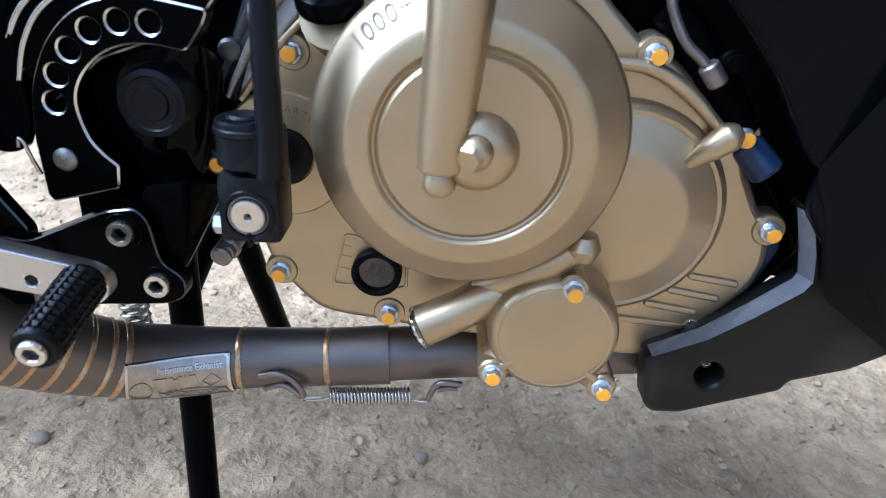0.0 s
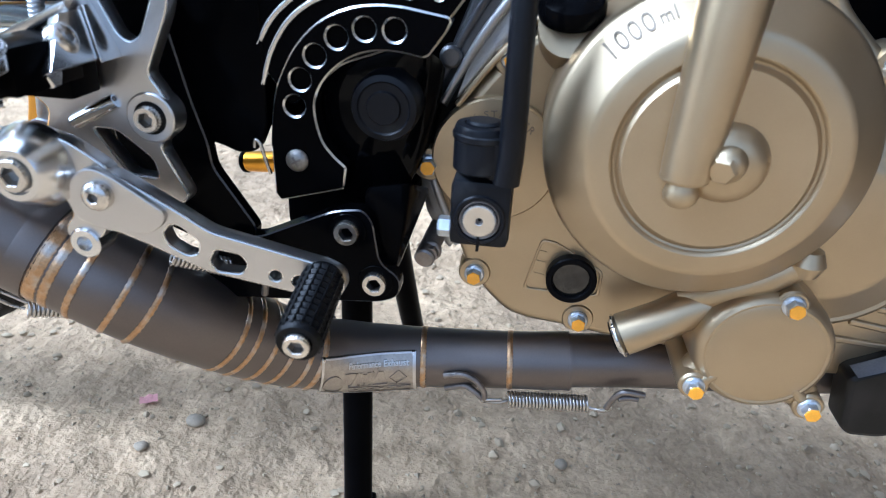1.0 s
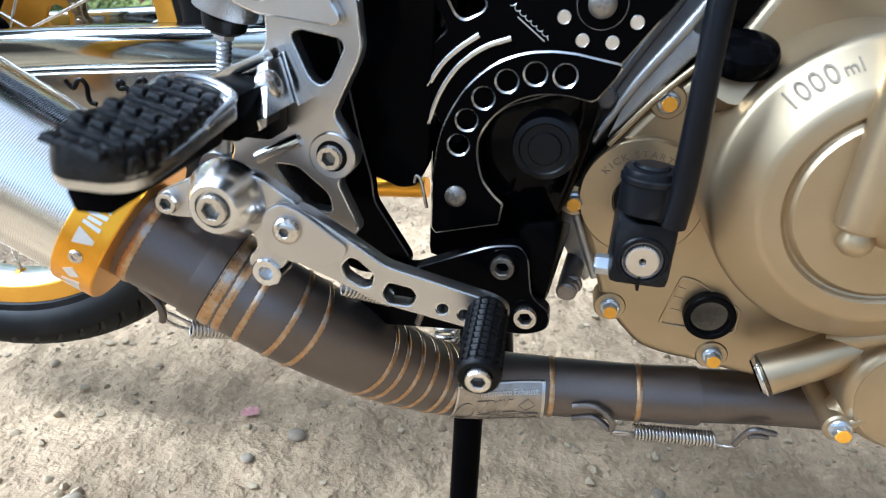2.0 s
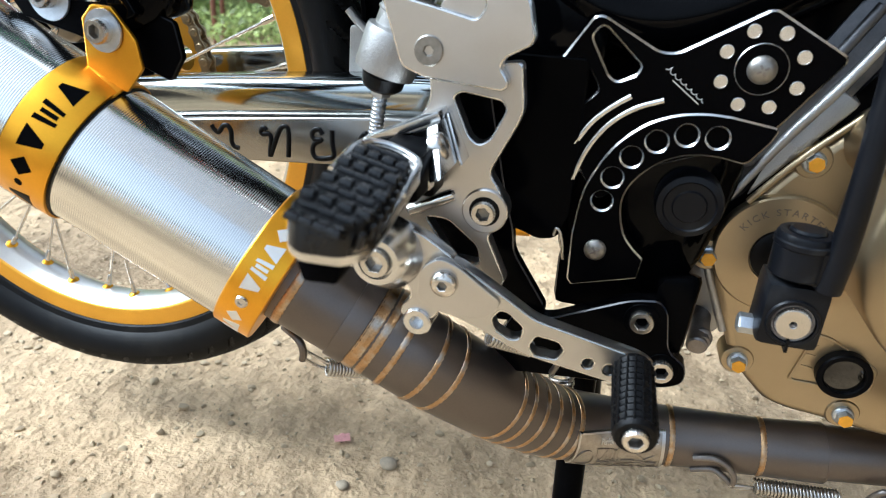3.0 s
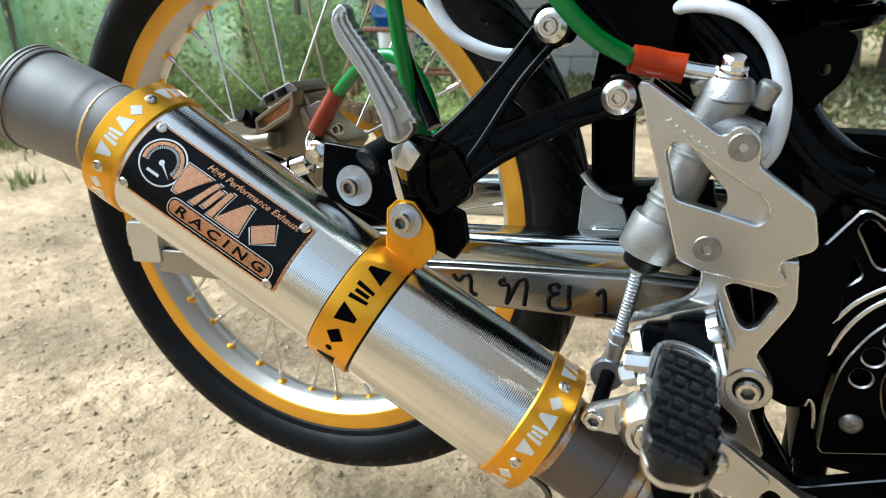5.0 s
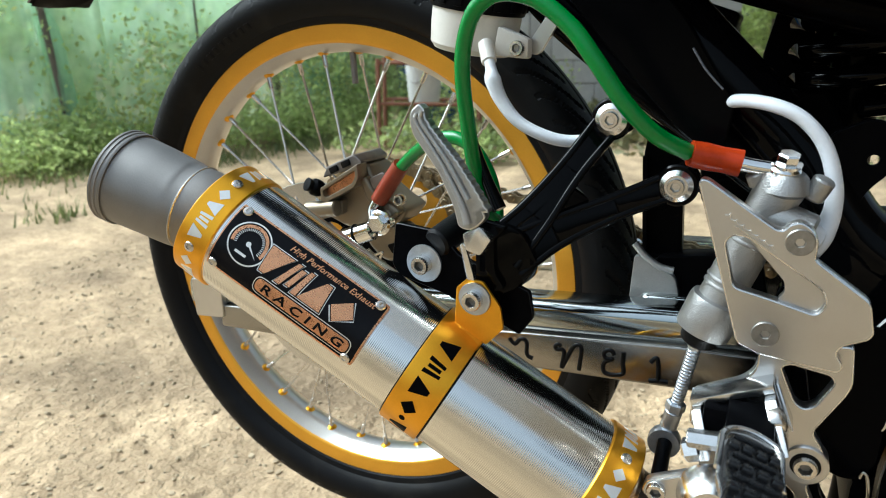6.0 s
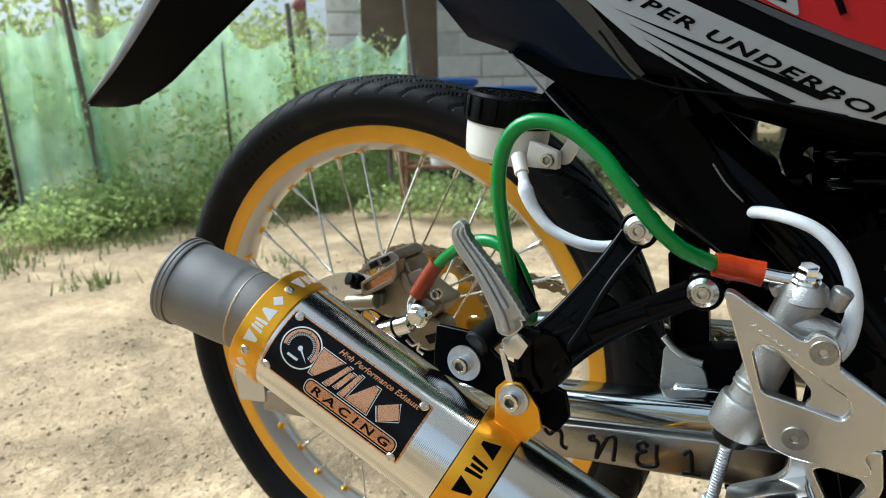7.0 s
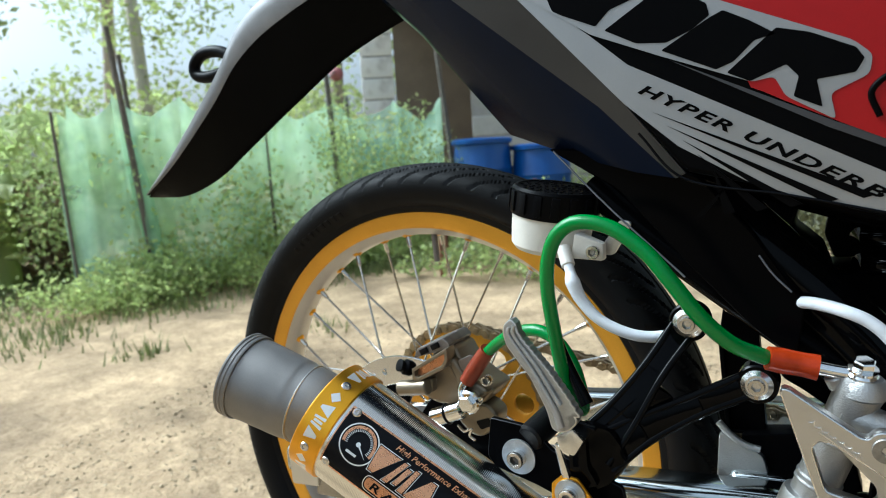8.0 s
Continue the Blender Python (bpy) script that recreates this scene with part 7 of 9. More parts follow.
part("strut_panel", chamfered(plate([rounded([(-0.4560, 0.6330), (-0.4300, 0.6310), (-0.3560, 0.6110), (-0.3250, 0.5760), (-0.2950, 0.5320), (-0.2990, 0.4960), (-0.3246, 0.5157), (-0.3642, 0.5564), (-0.4057, 0.6026)], 0.004)], 0.3160, 0.010, 0.0010, 0), BLACK, BLACK), None, bike, "gloss black sub-frame cover")
# thin pale tubes laid on as the cover's edge highlights
part("cover_edge", tube([(-0.4512, 0.3155, 0.6311), (-0.4132, 0.3155, 0.5919), (-0.3638, 0.3155, 0.5456)], 0.0007, 8), EDGE, bike)
part("cover_edge", tube([(-0.3204, 0.315, 0.5612), (-0.3124, 0.315, 0.5496), (-0.3023, 0.315, 0.5392)], 0.0007, 8), EDGE, bike)
part("panel_crease", tube([(-0.384, 0.2838, 0.639), (-0.3571, 0.2838, 0.6106), (-0.3033, 0.2838, 0.6002), (-0.2553, 0.2838, 0.5896)], 0.0008, 8), GREY_PLASTIC, side)
part("sub_frame", tube([(-0.435, 0.355, 0.605), (-0.40, 0.345, 0.575), (-0.33, 0.340, 0.525), (-0.25, 0.340, 0.47)], 0.012, 18), BLACK, bike)
part("seat_rail", tube([(-0.50, 0.40, 0.70), (-0.43, 0.37, 0.645), (-0.30, 0.35, 0.60), (-0.15, 0.35, 0.56)], 0.014, 18), BLACK, bike)
part("under_seat", hull([(-0.36, 0.33, 0.625), (-0.10, 0.31, 0.56), (-0.10, 0.31, 0.70), (-0.36, 0.31, 0.70), (-0.36, 0.55, 0.625), (-0.10, 0.57, 0.56), (-0.1, 0.57, 0.7), (-0.36, 0.57, 0.7)], 0.01), BLACK_SATIN, bike)
GUARD_TOP = [(-1.0300, 0.6055), (-0.9668, 0.6590), (-0.885, 0.7370), (-0.8415, 0.7870), (-0.7882, 0.8130), (-0.68, 0.8360), (-0.56, 0.8410)]
GUARD_LOW = [(-1.0270, 0.6030), (-0.9760, 0.6050), (-0.9150, 0.6250), (-0.8590, 0.6570), (-0.7830, 0.7010), (-0.6970, 0.7460), (-0.5600, 0.7900)]


def guard_mesh():
    """A U-shaped channel: a level back, a pale narrow side and a dark hollow that turns inwards below it."""
    top, low = spline([(x, 0, z) for x, z in GUARD_TOP], 6), spline([(x, 0, z) for x, z in GUARD_LOW], 6)
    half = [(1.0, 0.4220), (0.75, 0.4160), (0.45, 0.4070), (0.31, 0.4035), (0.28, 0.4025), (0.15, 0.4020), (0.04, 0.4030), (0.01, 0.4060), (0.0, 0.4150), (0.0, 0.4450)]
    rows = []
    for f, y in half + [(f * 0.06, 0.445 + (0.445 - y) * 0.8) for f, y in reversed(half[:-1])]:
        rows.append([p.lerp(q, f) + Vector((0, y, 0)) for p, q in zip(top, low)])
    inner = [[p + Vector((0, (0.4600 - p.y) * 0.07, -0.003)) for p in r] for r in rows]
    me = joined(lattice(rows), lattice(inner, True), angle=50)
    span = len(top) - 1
    for k, p in enumerate(me.polygons):      # sky light is painted on the side and back, the hollow below stays black
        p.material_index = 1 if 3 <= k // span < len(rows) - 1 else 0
    return me


def lattice(rows, flip=False):
    w = len(rows[0])
    fs = [(j * w + i, j * w + i + 1, (j + 1) * w + i + 1, (j + 1) * w + i) for j in range(len(rows) - 1) for i in range(w - 1)]
    me = bpy.data.meshes.new("m")
    me.from_pydata([tuple(p) for r in rows for p in r], [], [tuple(reversed(f)) for f in fs] if flip else fs)
    return me


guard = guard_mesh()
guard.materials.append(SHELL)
guard.materials.append(SKY_SHEEN)
mud = part("mudguard", guard, None, bike, "black plastic rear mudguard with a pale sky-lit side edge")
part("plate_hook", tube([(-0.884, 0.43, 0.760), (-0.905, 0.43, 0.768), (-0.932, 0.43, 0.768), (-0.947, 0.43, 0.757), (-0.945, 0.43, 0.745), (-0.925, 0.43, 0.741), (-0.895, 0.43, 0.744)], 0.0070, 14), PLASTIC, mud)
# black plates added to fill dark spaces under the tail, no known parts
part("inner_fender", plate([rounded([(-0.400, 0.6150), (-0.375, 0.6072), (-0.3033, 0.5824), (-0.3074, 0.5687), (-0.2889, 0.5526), (-0.2817, 0.5335), (-0.290, 0.500), (-0.345, 0.505), (-0.375, 0.5350)], 0.003)], 0.4000, 0.06, 0.002), BLACK_SATIN, bike, "black filler under the tail")
part("air_box", plate([rounded([(-0.2821, 0.5900), (-0.2250, 0.5900), (-0.2250, 0.5359), (-0.2817, 0.5335), (-0.2889, 0.5526)], 0.003)], 0.4850, 0.06, 0.002), BLACK_SATIN, bike, "black filler behind the shock absorber")
strut = part("sub_frame_strut", beam([(-0.3460, 0.386, 0.402, 0.4140, 0.4170), (-0.3235, 0.386, 0.402, 0.4150, 0.4180)], 0.001), BLACK_SATIN, bike, "black sub-frame strut plate")
part("strut_web", chamfered(plate([rounded([(-0.3478, 0.4130), (-0.3215, 0.4160), (-0.3270, 0.4900), (-0.3240, 0.5200), (-0.3500, 0.5200), (-0.3540, 0.4880)], 0.002)], 0.3900, 0.012, 0.0008, 0), BLACK_SATIN, BLACK_SATIN), None, strut)
part("strut_flange", plate([rounded([(-0.3540, 0.4880), (-0.3478, 0.4130), (-0.3445, 0.4130), (-0.3505, 0.4880)], 0.001)], 0.3840, 0.008, 0.0006), BLACK, strut)
part("chain_guard", plate([rounded([(-0.3373, 0.4170), (-0.3010, 0.4230), (-0.2700, 0.4260), (-0.2600, 0.3850), (-0.2973, 0.3820), (-0.3341, 0.3780)], 0.003)], 0.3800, 0.02, 0.0012), BLACK_SATIN, bike, "black chain guard ahead of the swing arm gusset")
# black body added to fill the dark space under the seat
part("battery_tray", plate([rounded([(-0.3202, 0.5300), (-0.2450, 0.5350), (-0.2250, 0.5000), (-0.2300, 0.4200), (-0.2600, 0.4150), (-0.3000, 0.4420), (-0.3153, 0.4502), (-0.3190, 0.4800)], 0.006)], 0.4200, 0.08, 0.003), BLACK_SATIN, bike, "black filler under the seat")
part("tray_rib", tube([(-0.316, 0.419, 0.458), (-0.300, 0.4185, 0.470), (-0.270, 0.4185, 0.476), (-0.236, 0.419, 0.478)], 0.0022, 8), BLACK, bike)
shock = part("shock_absorber", rod((-0.225, 0.440, 0.42), (-0.235, 0.440, 0.66), 0.016, n=24), BLACK, bike, "black rear shock absorber")
part("shock_coil", coil((-0.2270, 0.440, 0.525), (-0.2345, 0.440, 0.65), 0.036, 0.0072, 6.5, 12), GLOSS_BLACK, shock)
part("far_footrest", beam([(-0.395, 0.60, 0.625, 0.505, 0.520), (-0.372, 0.60, 0.625, 0.565, 0.580)], 0.003), ALU_SATIN, bike, "aluminium footrest on the far side")

# ---- front cowl
cowl = part("leg_shield", plate([rounded([(0.100, 0.470), (0.1117, 0.4144), (0.1276, 0.3994), (0.1456, 0.3788), (0.1681, 0.3463), (0.1760, 0.3411), (0.1740, 0.3210), (0.1990, 0.2900), (0.2600, 0.2300), (0.45, 0.24), (0.45, 0.60), (0.09, 0.60)], 0.006)], 0.3000, 0.012, 0.004, 3), GREY_PLASTIC, bike, "dark graphite front leg shield")
part("cowl_facet", hull([(0.1700, 0.3000, 0.3440), (0.1850, 0.2960, 0.3180), (0.1980, 0.3060, 0.2720), (0.2500, 0.2960, 0.2380), (0.45, 0.270, 0.25), (0.45, 0.270, 0.55), (0.20, 0.285, 0.42), (0.45, 0.31, 0.25), (0.45, 0.31, 0.55), (0.19, 0.31, 0.33)], 0.002), GREY_PLASTIC, cowl)
part("belly_cowl", plate([rounded([(0.1195, 0.2190), (0.1245, 0.1855), (0.1300, 0.1808), (0.1463, 0.1815), (0.2015, 0.2025), (0.2046, 0.2094), (0.2356, 0.2201), (0.2560, 0.2334), (0.2491, 0.2494), (0.1967, 0.3000), (0.1900, 0.3136), (0.1825, 0.3160), (0.1905, 0.3070), (0.1965, 0.2745), (0.1900, 0.2700), (0.1490, 0.2375), (0.1440, 0.2340), (0.1225, 0.2225)], 0.003), ring2(0.158, 0.2105, 0.0082, 32)], 0.3180, 0.022, 0.0035, 2), DUSTY_COWL, cowl, "dark belly cowl with recessed screw")
part("screw_recess", turned([(0.0118, -0.0010), (0.0116, 0.0), (0.0116, 0.0004), (0, 0.0004)], 36), BLACK_SATIN, cowl, m=on_face(0.1580, 0.3330, 0.2105))
LIP = [(0.1215, 0.2232), (0.1496, 0.2368), (0.1700, 0.2520), (0.1930, 0.2710), (0.1962, 0.2770), (0.1930, 0.2930), (0.1850, 0.3150)]
# the lip's paleness is sky light held in its colour
part("cowl_lip", sheet([[(x, 0.3150, z) for x, z in LIP], [(x + dx, 0.3240, z + dz) for (x, z), dx, dz in zip(LIP, (-0.0005, -0.0005, -0.0012, -0.0020, -0.0038, -0.0042, -0.0036), (0.0006, 0.0018, 0.0022, 0.0024, 0.0005, -0.0005, 0.0))]], 0.002), EDGE, cowl, "pale sky-lit edge of the belly cowl")
bolt(BUTTON_BOLT, on_face(0.1595, 0.3305, 0.2120, 10), cowl, "steel button screw", scale=0.9)
part("cowl_bracket", plate([rounded([(0.172, 0.292), (0.184, 0.300), (0.186, 0.284), (0.176, 0.258), (0.152, 0.2335), (0.141, 0.2285), (0.137, 0.236), (0.160, 0.254), (0.171, 0.272)], 0.003)], 0.3385, 0.005, 0.0008), NAVY_PAINT, cowl)
bolt(HEX_BOLT, on_face(0.1465, 0.3365, 0.2340, 0), cowl, "steel hex bolt", STEEL)
# black bodies added to fill the dark gap between engine and cowl
part("radiator_shroud", hull([(0.10, 0.345, 0.42), (0.20, 0.345, 0.28), (0.175, 0.345, 0.24), (0.17, 0.345, 0.30), (0.10, 0.345, 0.395), (0.10, 0.42, 0.45), (0.25, 0.42, 0.30), (0.2, 0.42, 0.22)], 0.004), BLACK_SATIN, bike)
part("inner_cowl", hull([(0.055, 0.372, 0.56), (0.055, 0.372, 0.40), (0.115, 0.365, 0.300), (0.165, 0.362, 0.255), (0.24, 0.362, 0.255), (0.40, 0.362, 0.30), (0.40, 0.362, 0.60), (0.055, 0.44, 0.56), (0.165, 0.44, 0.255), (0.40, 0.44, 0.30), (0.40, 0.44, 0.60)], 0.004), BLACK_SATIN, bike, "black filler behind the front cowl")
part("breather_pipe", tube([(0.0965, 0.330, 0.430), (0.0968, 0.330, 0.411), (0.1060, 0.328, 0.3935), (0.1150, 0.327, 0.3858), (0.1215, 0.326, 0.3800)], 0.0026, 12), DARKSTEEL, bike, "bare metal oil pipe")
part("pipe_union", rod((0.1185, 0.326, 0.3835), (0.1260, 0.326, 0.3745), 0.0052, n=24), DARKSTEEL, bike)
bolt(HEX_BOLT, on_face(0.1305, 0.326, 0.3850, 0), cover, "black hex bolt", BLACK_SATIN)
part("rubber_plug", rod((0.1500, 0.337, 0.3440), (0.1640, 0.330, 0.3300), 0.0088, n=24), NAVY_PAINT, bike)
part("dark_hose", tube([(0.098, 0.338, 0.405), (0.112, 0.338, 0.393), (0.128, 0.338, 0.372), (0.150, 0.338, 0.350)], 0.008, 16), BLACK_SATIN, bike)

part("gold_link", tube([(-0.303, 0.510, 0.2420), (-0.285, 0.506, 0.2445), (-0.264, 0.502, 0.2480), (-0.240, 0.500, 0.2510)], 0.0088, 20), GOLD, bike, "gold anodised link on the far side")
part("link_collar", rod((-0.308, 0.511, 0.2412), (-0.302, 0.510, 0.2421), 0.0098, n=24), BLACK_SATIN, bike)

# ---- centre stand
stand = part("centre_stand", tube([(-0.1810, 0.402, 0.285), (-0.1790, 0.396, 0.20), (-0.1760, 0.385, 0.10), (-0.1730, 0.372, 0.004)], 0.0112, 20), BLACK_SATIN, bike, "black steel centre stand leg")
part("stand_leg", tube([(-0.1780, 0.500, 0.285), (-0.1750, 0.508, 0.20), (-0.1700, 0.555, 0.10), (-0.1640, 0.605, 0.004)], 0.0112, 20), BLACK_SATIN, stand)
part("stand_brace", rod((-0.1790, 0.396, 0.19), (-0.1750, 0.508, 0.235), 0.008), BLACK_SATIN, stand)
part("stand_foot", block(0.024, 0.03, 0.008, 0.002, Matrix.Translation((-0.1730, 0.372, 0.006))), BLACK_SATIN, stand)
part("stand_foot", block(0.026, 0.03, 0.008, 0.002, Matrix.Translation((-0.1640, 0.605, 0.006))), BLACK_SATIN, stand)
part("stand_spring", coil((-0.1930, 0.352, 0.232), (-0.1900, 0.350, 0.185), 0.0075, 0.0016, 8), SPRING, stand, "coiled stand spring")
part("stand_pivot", block(0.068, 0.20, 0.035, 0.006, Matrix.Translation((-0.169, 0.43, 0.288))), BLACK_SATIN, stand)


# ---------------------------------------------------------------- ground
def sand_material():
    m = surface("packed_sandy_soil", (0.475, 0.350, 0.212), 0.95, 0.0, 0.28, 4.0, 150.0, 0.0, spec=0.15, wear=((0.24, 0.175, 0.108), 0.40))
    nt = m.node_tree
    co = nt.nodes.new("ShaderNodeTexCoord")
    hs = []
    for sc, det, amp in ((9.0, 4, 0.8), (48.0, 6, 1.1), (150.0, 4, 0.55)):
        n = nt.nodes.new("ShaderNodeTexNoise")
        n.inputs["Scale"].default_value, n.inputs["Detail"].default_value = sc, det
        nt.links.new(co.outputs["Object"], n.inputs[0])
        k = nt.nodes.new("ShaderNodeMath")
        k.operation = "MULTIPLY"
        k.inputs[1].default_value = amp
        nt.links.new(n.outputs[0], k.inputs[0])
        hs.append(k.outputs[0])
    total = hs[0]
    for h in hs[1:]:
        s = nt.nodes.new("ShaderNodeMath")
        nt.links.new(total, s.inputs[0])
        nt.links.new(h, s.inputs[1])
        total = s.outputs[0]
    bp = nt.nodes.new("ShaderNodeBump")
    bp.inputs["Strength"].default_value, bp.inputs["Distance"].default_value = 0.9, 0.0085
    nt.links.new(total, bp.inputs["Height"])
    nt.links.new(bp.outputs[0], nt.nodes["Principled BSDF"].inputs["Normal"])
    # darker patches and crumbly lighter crust
    patch = nt.nodes.new("ShaderNodeTexNoise")
    patch.inputs["Scale"].default_value, patch.inputs["Detail"].default_value, patch.inputs["Roughness"].default_value = 8.0, 9, 0.68
    nt.links.new(co.outputs["Object"], patch.inputs[0])
    tone = nt.nodes.new("ShaderNodeValToRGB")
    tone.color_ramp.elements[0].position, tone.color_ramp.elements[1].position = 0.36, 0.62
    tone.color_ramp.elements[0].color, tone.color_ramp.elements[1].color = (0.80, 0.79, 0.78, 1), (1.05, 1.05, 1.05, 1)
    nt.links.new(patch.outputs[0], tone.inputs[0])
    crumb = nt.nodes.new("ShaderNodeTexNoise")      # crumbs of darker and lighter soil
    crumb.inputs["Scale"].default_value, crumb.inputs["Detail"].default_value, crumb.inputs["Roughness"].default_value = 42.0, 6, 0.72
    nt.links.new(co.outputs["Object"], crumb.inputs[0])
    speck = nt.nodes.new("ShaderNodeValToRGB")
    speck.color_ramp.elements[0].position, speck.color_ramp.elements[1].position = 0.34, 0.60
    speck.color_ramp.elements[0].color, speck.color_ramp.elements[1].color = (0.78, 0.76, 0.73, 1), (1.06, 1.06, 1.06, 1)
    nt.links.new(crumb.outputs[0], speck.inputs[0])
    both = nt.nodes.new("ShaderNodeMixRGB")
    both.blend_type = "MULTIPLY"
    both.inputs[0].default_value = 1.0
    nt.links.new(tone.outputs[0], both.inputs[1])
    nt.links.new(speck.outputs[0], both.inputs[2])
    bsdf = nt.nodes["Principled BSDF"]
    mul = nt.nodes.new("ShaderNodeMixRGB")
    mul.blend_type = "MULTIPLY"
    mul.inputs[0].default_value = 1.0
    nt.links.new(bsdf.inputs["Base Color"].links[0].from_socket, mul.inputs[1])
    nt.links.new(both.outputs[0], mul.inputs[2])
    nt.links.new(mul.outputs[0], bsdf.inputs["Base Color"])
    return m


def ground_height(x, y):
    if max(abs(x), abs(y)) > 8:
        return 0.0
    rut = 0.006 * math.sin((y + 0.15 * math.sin(x * 1.3)) * 16.0) * max(0.0, noise.noise((x * 0.7, y * 1.5, 9.0)))
    return 0.012 * noise.noise((x * 1.7, y * 2.6, 0.3)) + 0.005 * noise.noise((x * 7, y * 10, 1.7)) + 0.0044 * noise.noise((x * 26, y * 30, 4.1)) + 0.0058 * max(0.0, noise.noise((x * 60, y * 64, 7.7)) - 0.15) - 0.0040 * max(0.0, noise.noise((x * 48, y * 52, 2.2)) - 0.25) + rut


def ground_mesh():
    xs = np.concatenate([-np.geomspace(1500, 2.6, 30), np.linspace(-2.5, -1.32, 60), np.linspace(-1.3, 0.62, 400), np.geomspace(0.64, 0.85, 8), np.geomspace(0.9, 1500, 30)])
    ys = np.concatenate([-np.geomspace(1500, 0.7, 24), np.linspace(-0.6, 0.18, 40), np.linspace(0.20, 1.3, 230), np.linspace(1.32, 2.4, 55), np.geomspace(2.5, 1500, 34)])
    vs = [(x, y, ground_height(x, y)) for y in ys for x in xs]
    w = len(xs)
    fs = [(j * w + i, j * w + i + 1, (j + 1) * w + i + 1, (j + 1) * w + i) for j in range(len(ys) - 1) for i in range(w - 1)]
    return mesh_of(vs, fs, 60)


ground = solo("ground", ground_mesh(), sand_material(), "pale packed sandy ground with loose grit", "ground", kind="structure")


def stone_mesh(r, seed, flat=0.6):
    bm = bmesh.new()
    bmesh.ops.create_icosphere(bm, subdivisions=2, radius=r)
    for v in bm.verts:
        k = 1 + 0.35 * noise.noise(v.co / r * 0.9 + Vector((seed, seed * 2.1, 0)))
        v.co = Vector((v.co.x * k * 1.25, v.co.y * k, v.co.z * k * flat))
    me = bpy.data.meshes.new("m")
    bm.to_mesh(me)
    bm.free()
    return smooth(me, 60)


STONE = surface("grey_stone", (0.30, 0.245, 0.17), 0.8, 0.0, 0.2, 90, 500, 0.4, 0.001)
for k, (x, y, r, lab) in enumerate(((-0.345, 0.440, 0.0075, "grey rounded stone lying on the sandy ground"), (-0.008, 0.455, 0.0055, "small grey stone lying on the sandy ground"), (-0.375, 0.400, 0.0055, "small grey stone lying on the sandy ground"), (-0.49, 0.32, 0.0075, "small grey stone lying on the sandy ground"))):
    solo("stone", stone_mesh(r, 3.1 * k), STONE, lab, "stone", "stones on the ground", m=Matrix.Translation((x, y, ground_height(x, y) + r * 0.35)) @ Matrix.Rotation(1.3 * k, 4, "Z"))


# a scrap of pink paper trodden into the soil
scrap = [[(-0.008 + 0.004 * i, -0.005 + 0.0035 * j + 0.001 * noise.noise((i * 1.7, j * 2.3, 1.0)), 0.0025 + 0.0022 * noise.noise((i * 1.3, j * 1.1, 5.0))) for i in range(5)] for j in range(4)]
solo("paper_scrap", sheet(scrap, 0.0006), surface("pink_paper", (0.62, 0.30, 0.28), 0.8, 0.0, 0.2, 200, 900, 0.2, 0.0005), "crumpled scrap of pink paper on the ground", "paper scrap", m=Matrix.Translation((-0.401, 0.459, ground_height(-0.401, 0.459))) @ Matrix.Rotation(0.5, 4, "Z"))


def grit_mesh(count, least, extra, power, seed, fine=0):
    """Loose crumbs: small lumpy stones, more tiny ones than large."""
    rng = np.random.default_rng(seed)
    bm = bmesh.new()
    bmesh.ops.create_icosphere(bm, subdivisions=1, radius=1.0)
    base = [v.co.copy() for v in bm.verts]
    tris = [tuple(v.index for v in f.verts) for f in bm.faces]
    bm.free()
    if not fine:
        base = [Vector(p) for p in ((1, 0, 0), (-0.5, 0.8, 0.1), (-0.6, -0.8, 0), (0.1, 0.05, 0.9), (0.2, -0.2, -0.6))]
        tris = ((0, 1, 3), (1, 2, 3), (2, 0, 3), (0, 4, 1), (1, 4, 2), (2, 4, 0))
    vs, fs = [], []
    for _ in range(count):
        x, y = rng.uniform(-1.9, 0.75), rng.uniform(0.12, 2.0)
        r = least + extra * rng.random() ** power
        m = Matrix.Translation((x, y, ground_height(x, y) + r * 0.15)) @ Matrix.Rotation(rng.uniform(0, 6.28), 4, "Z") @ Matrix.Diagonal((r, r * rng.uniform(0.6, 1.0), r * rng.uniform(0.4, 0.8), 1))
        o = len(vs)
        vs += [m @ (p * rng.uniform(0.75, 1.15)) for p in base]
        fs += [(o + i, o + j, o + k) for i, j, k in tris]
    return mesh_of(vs, fs, 40 if fine else 20)


def island_material(name, low, high, rough=0.9):
    """A mineral whose pieces differ from one another."""
    m = surface(name, high, rough, 0.0, 0.15, 60, 500, 0.3, 0.0006)
    nt = m.node_tree
    geo = nt.nodes.new("ShaderNodeNewGeometry")
    ramp = nt.nodes.new("ShaderNodeValToRGB")
    ramp.color_ramp.elements[0].color, ramp.color_ramp.elements[1].color = (*low, 1), (*high, 1)
    nt.links.new(geo.outputs["Random Per Island"], ramp.inputs[0])
    nt.links.new(ramp.outputs[0], nt.nodes["Principled BSDF"].inputs["Base Color"])
    return m


GRIT = island_material("loose_grit", (0.20, 0.15, 0.092), (0.43, 0.345, 0.225))
solo("grit", grit_mesh(30000, 0.0008, 0.0028, 6, 4), GRIT, "loose grit and crumbs of soil on the ground", "grit", kind="stuff")
CLOD = island_material("soil_clods", (0.28, 0.21, 0.125), (0.44, 0.35, 0.22))
solo("clods", grit_mesh(16000, 0.0012, 0.0055, 5, 14, 1), CLOD, "small clods of dry sandy soil on the ground", "soil clods", kind="stuff")


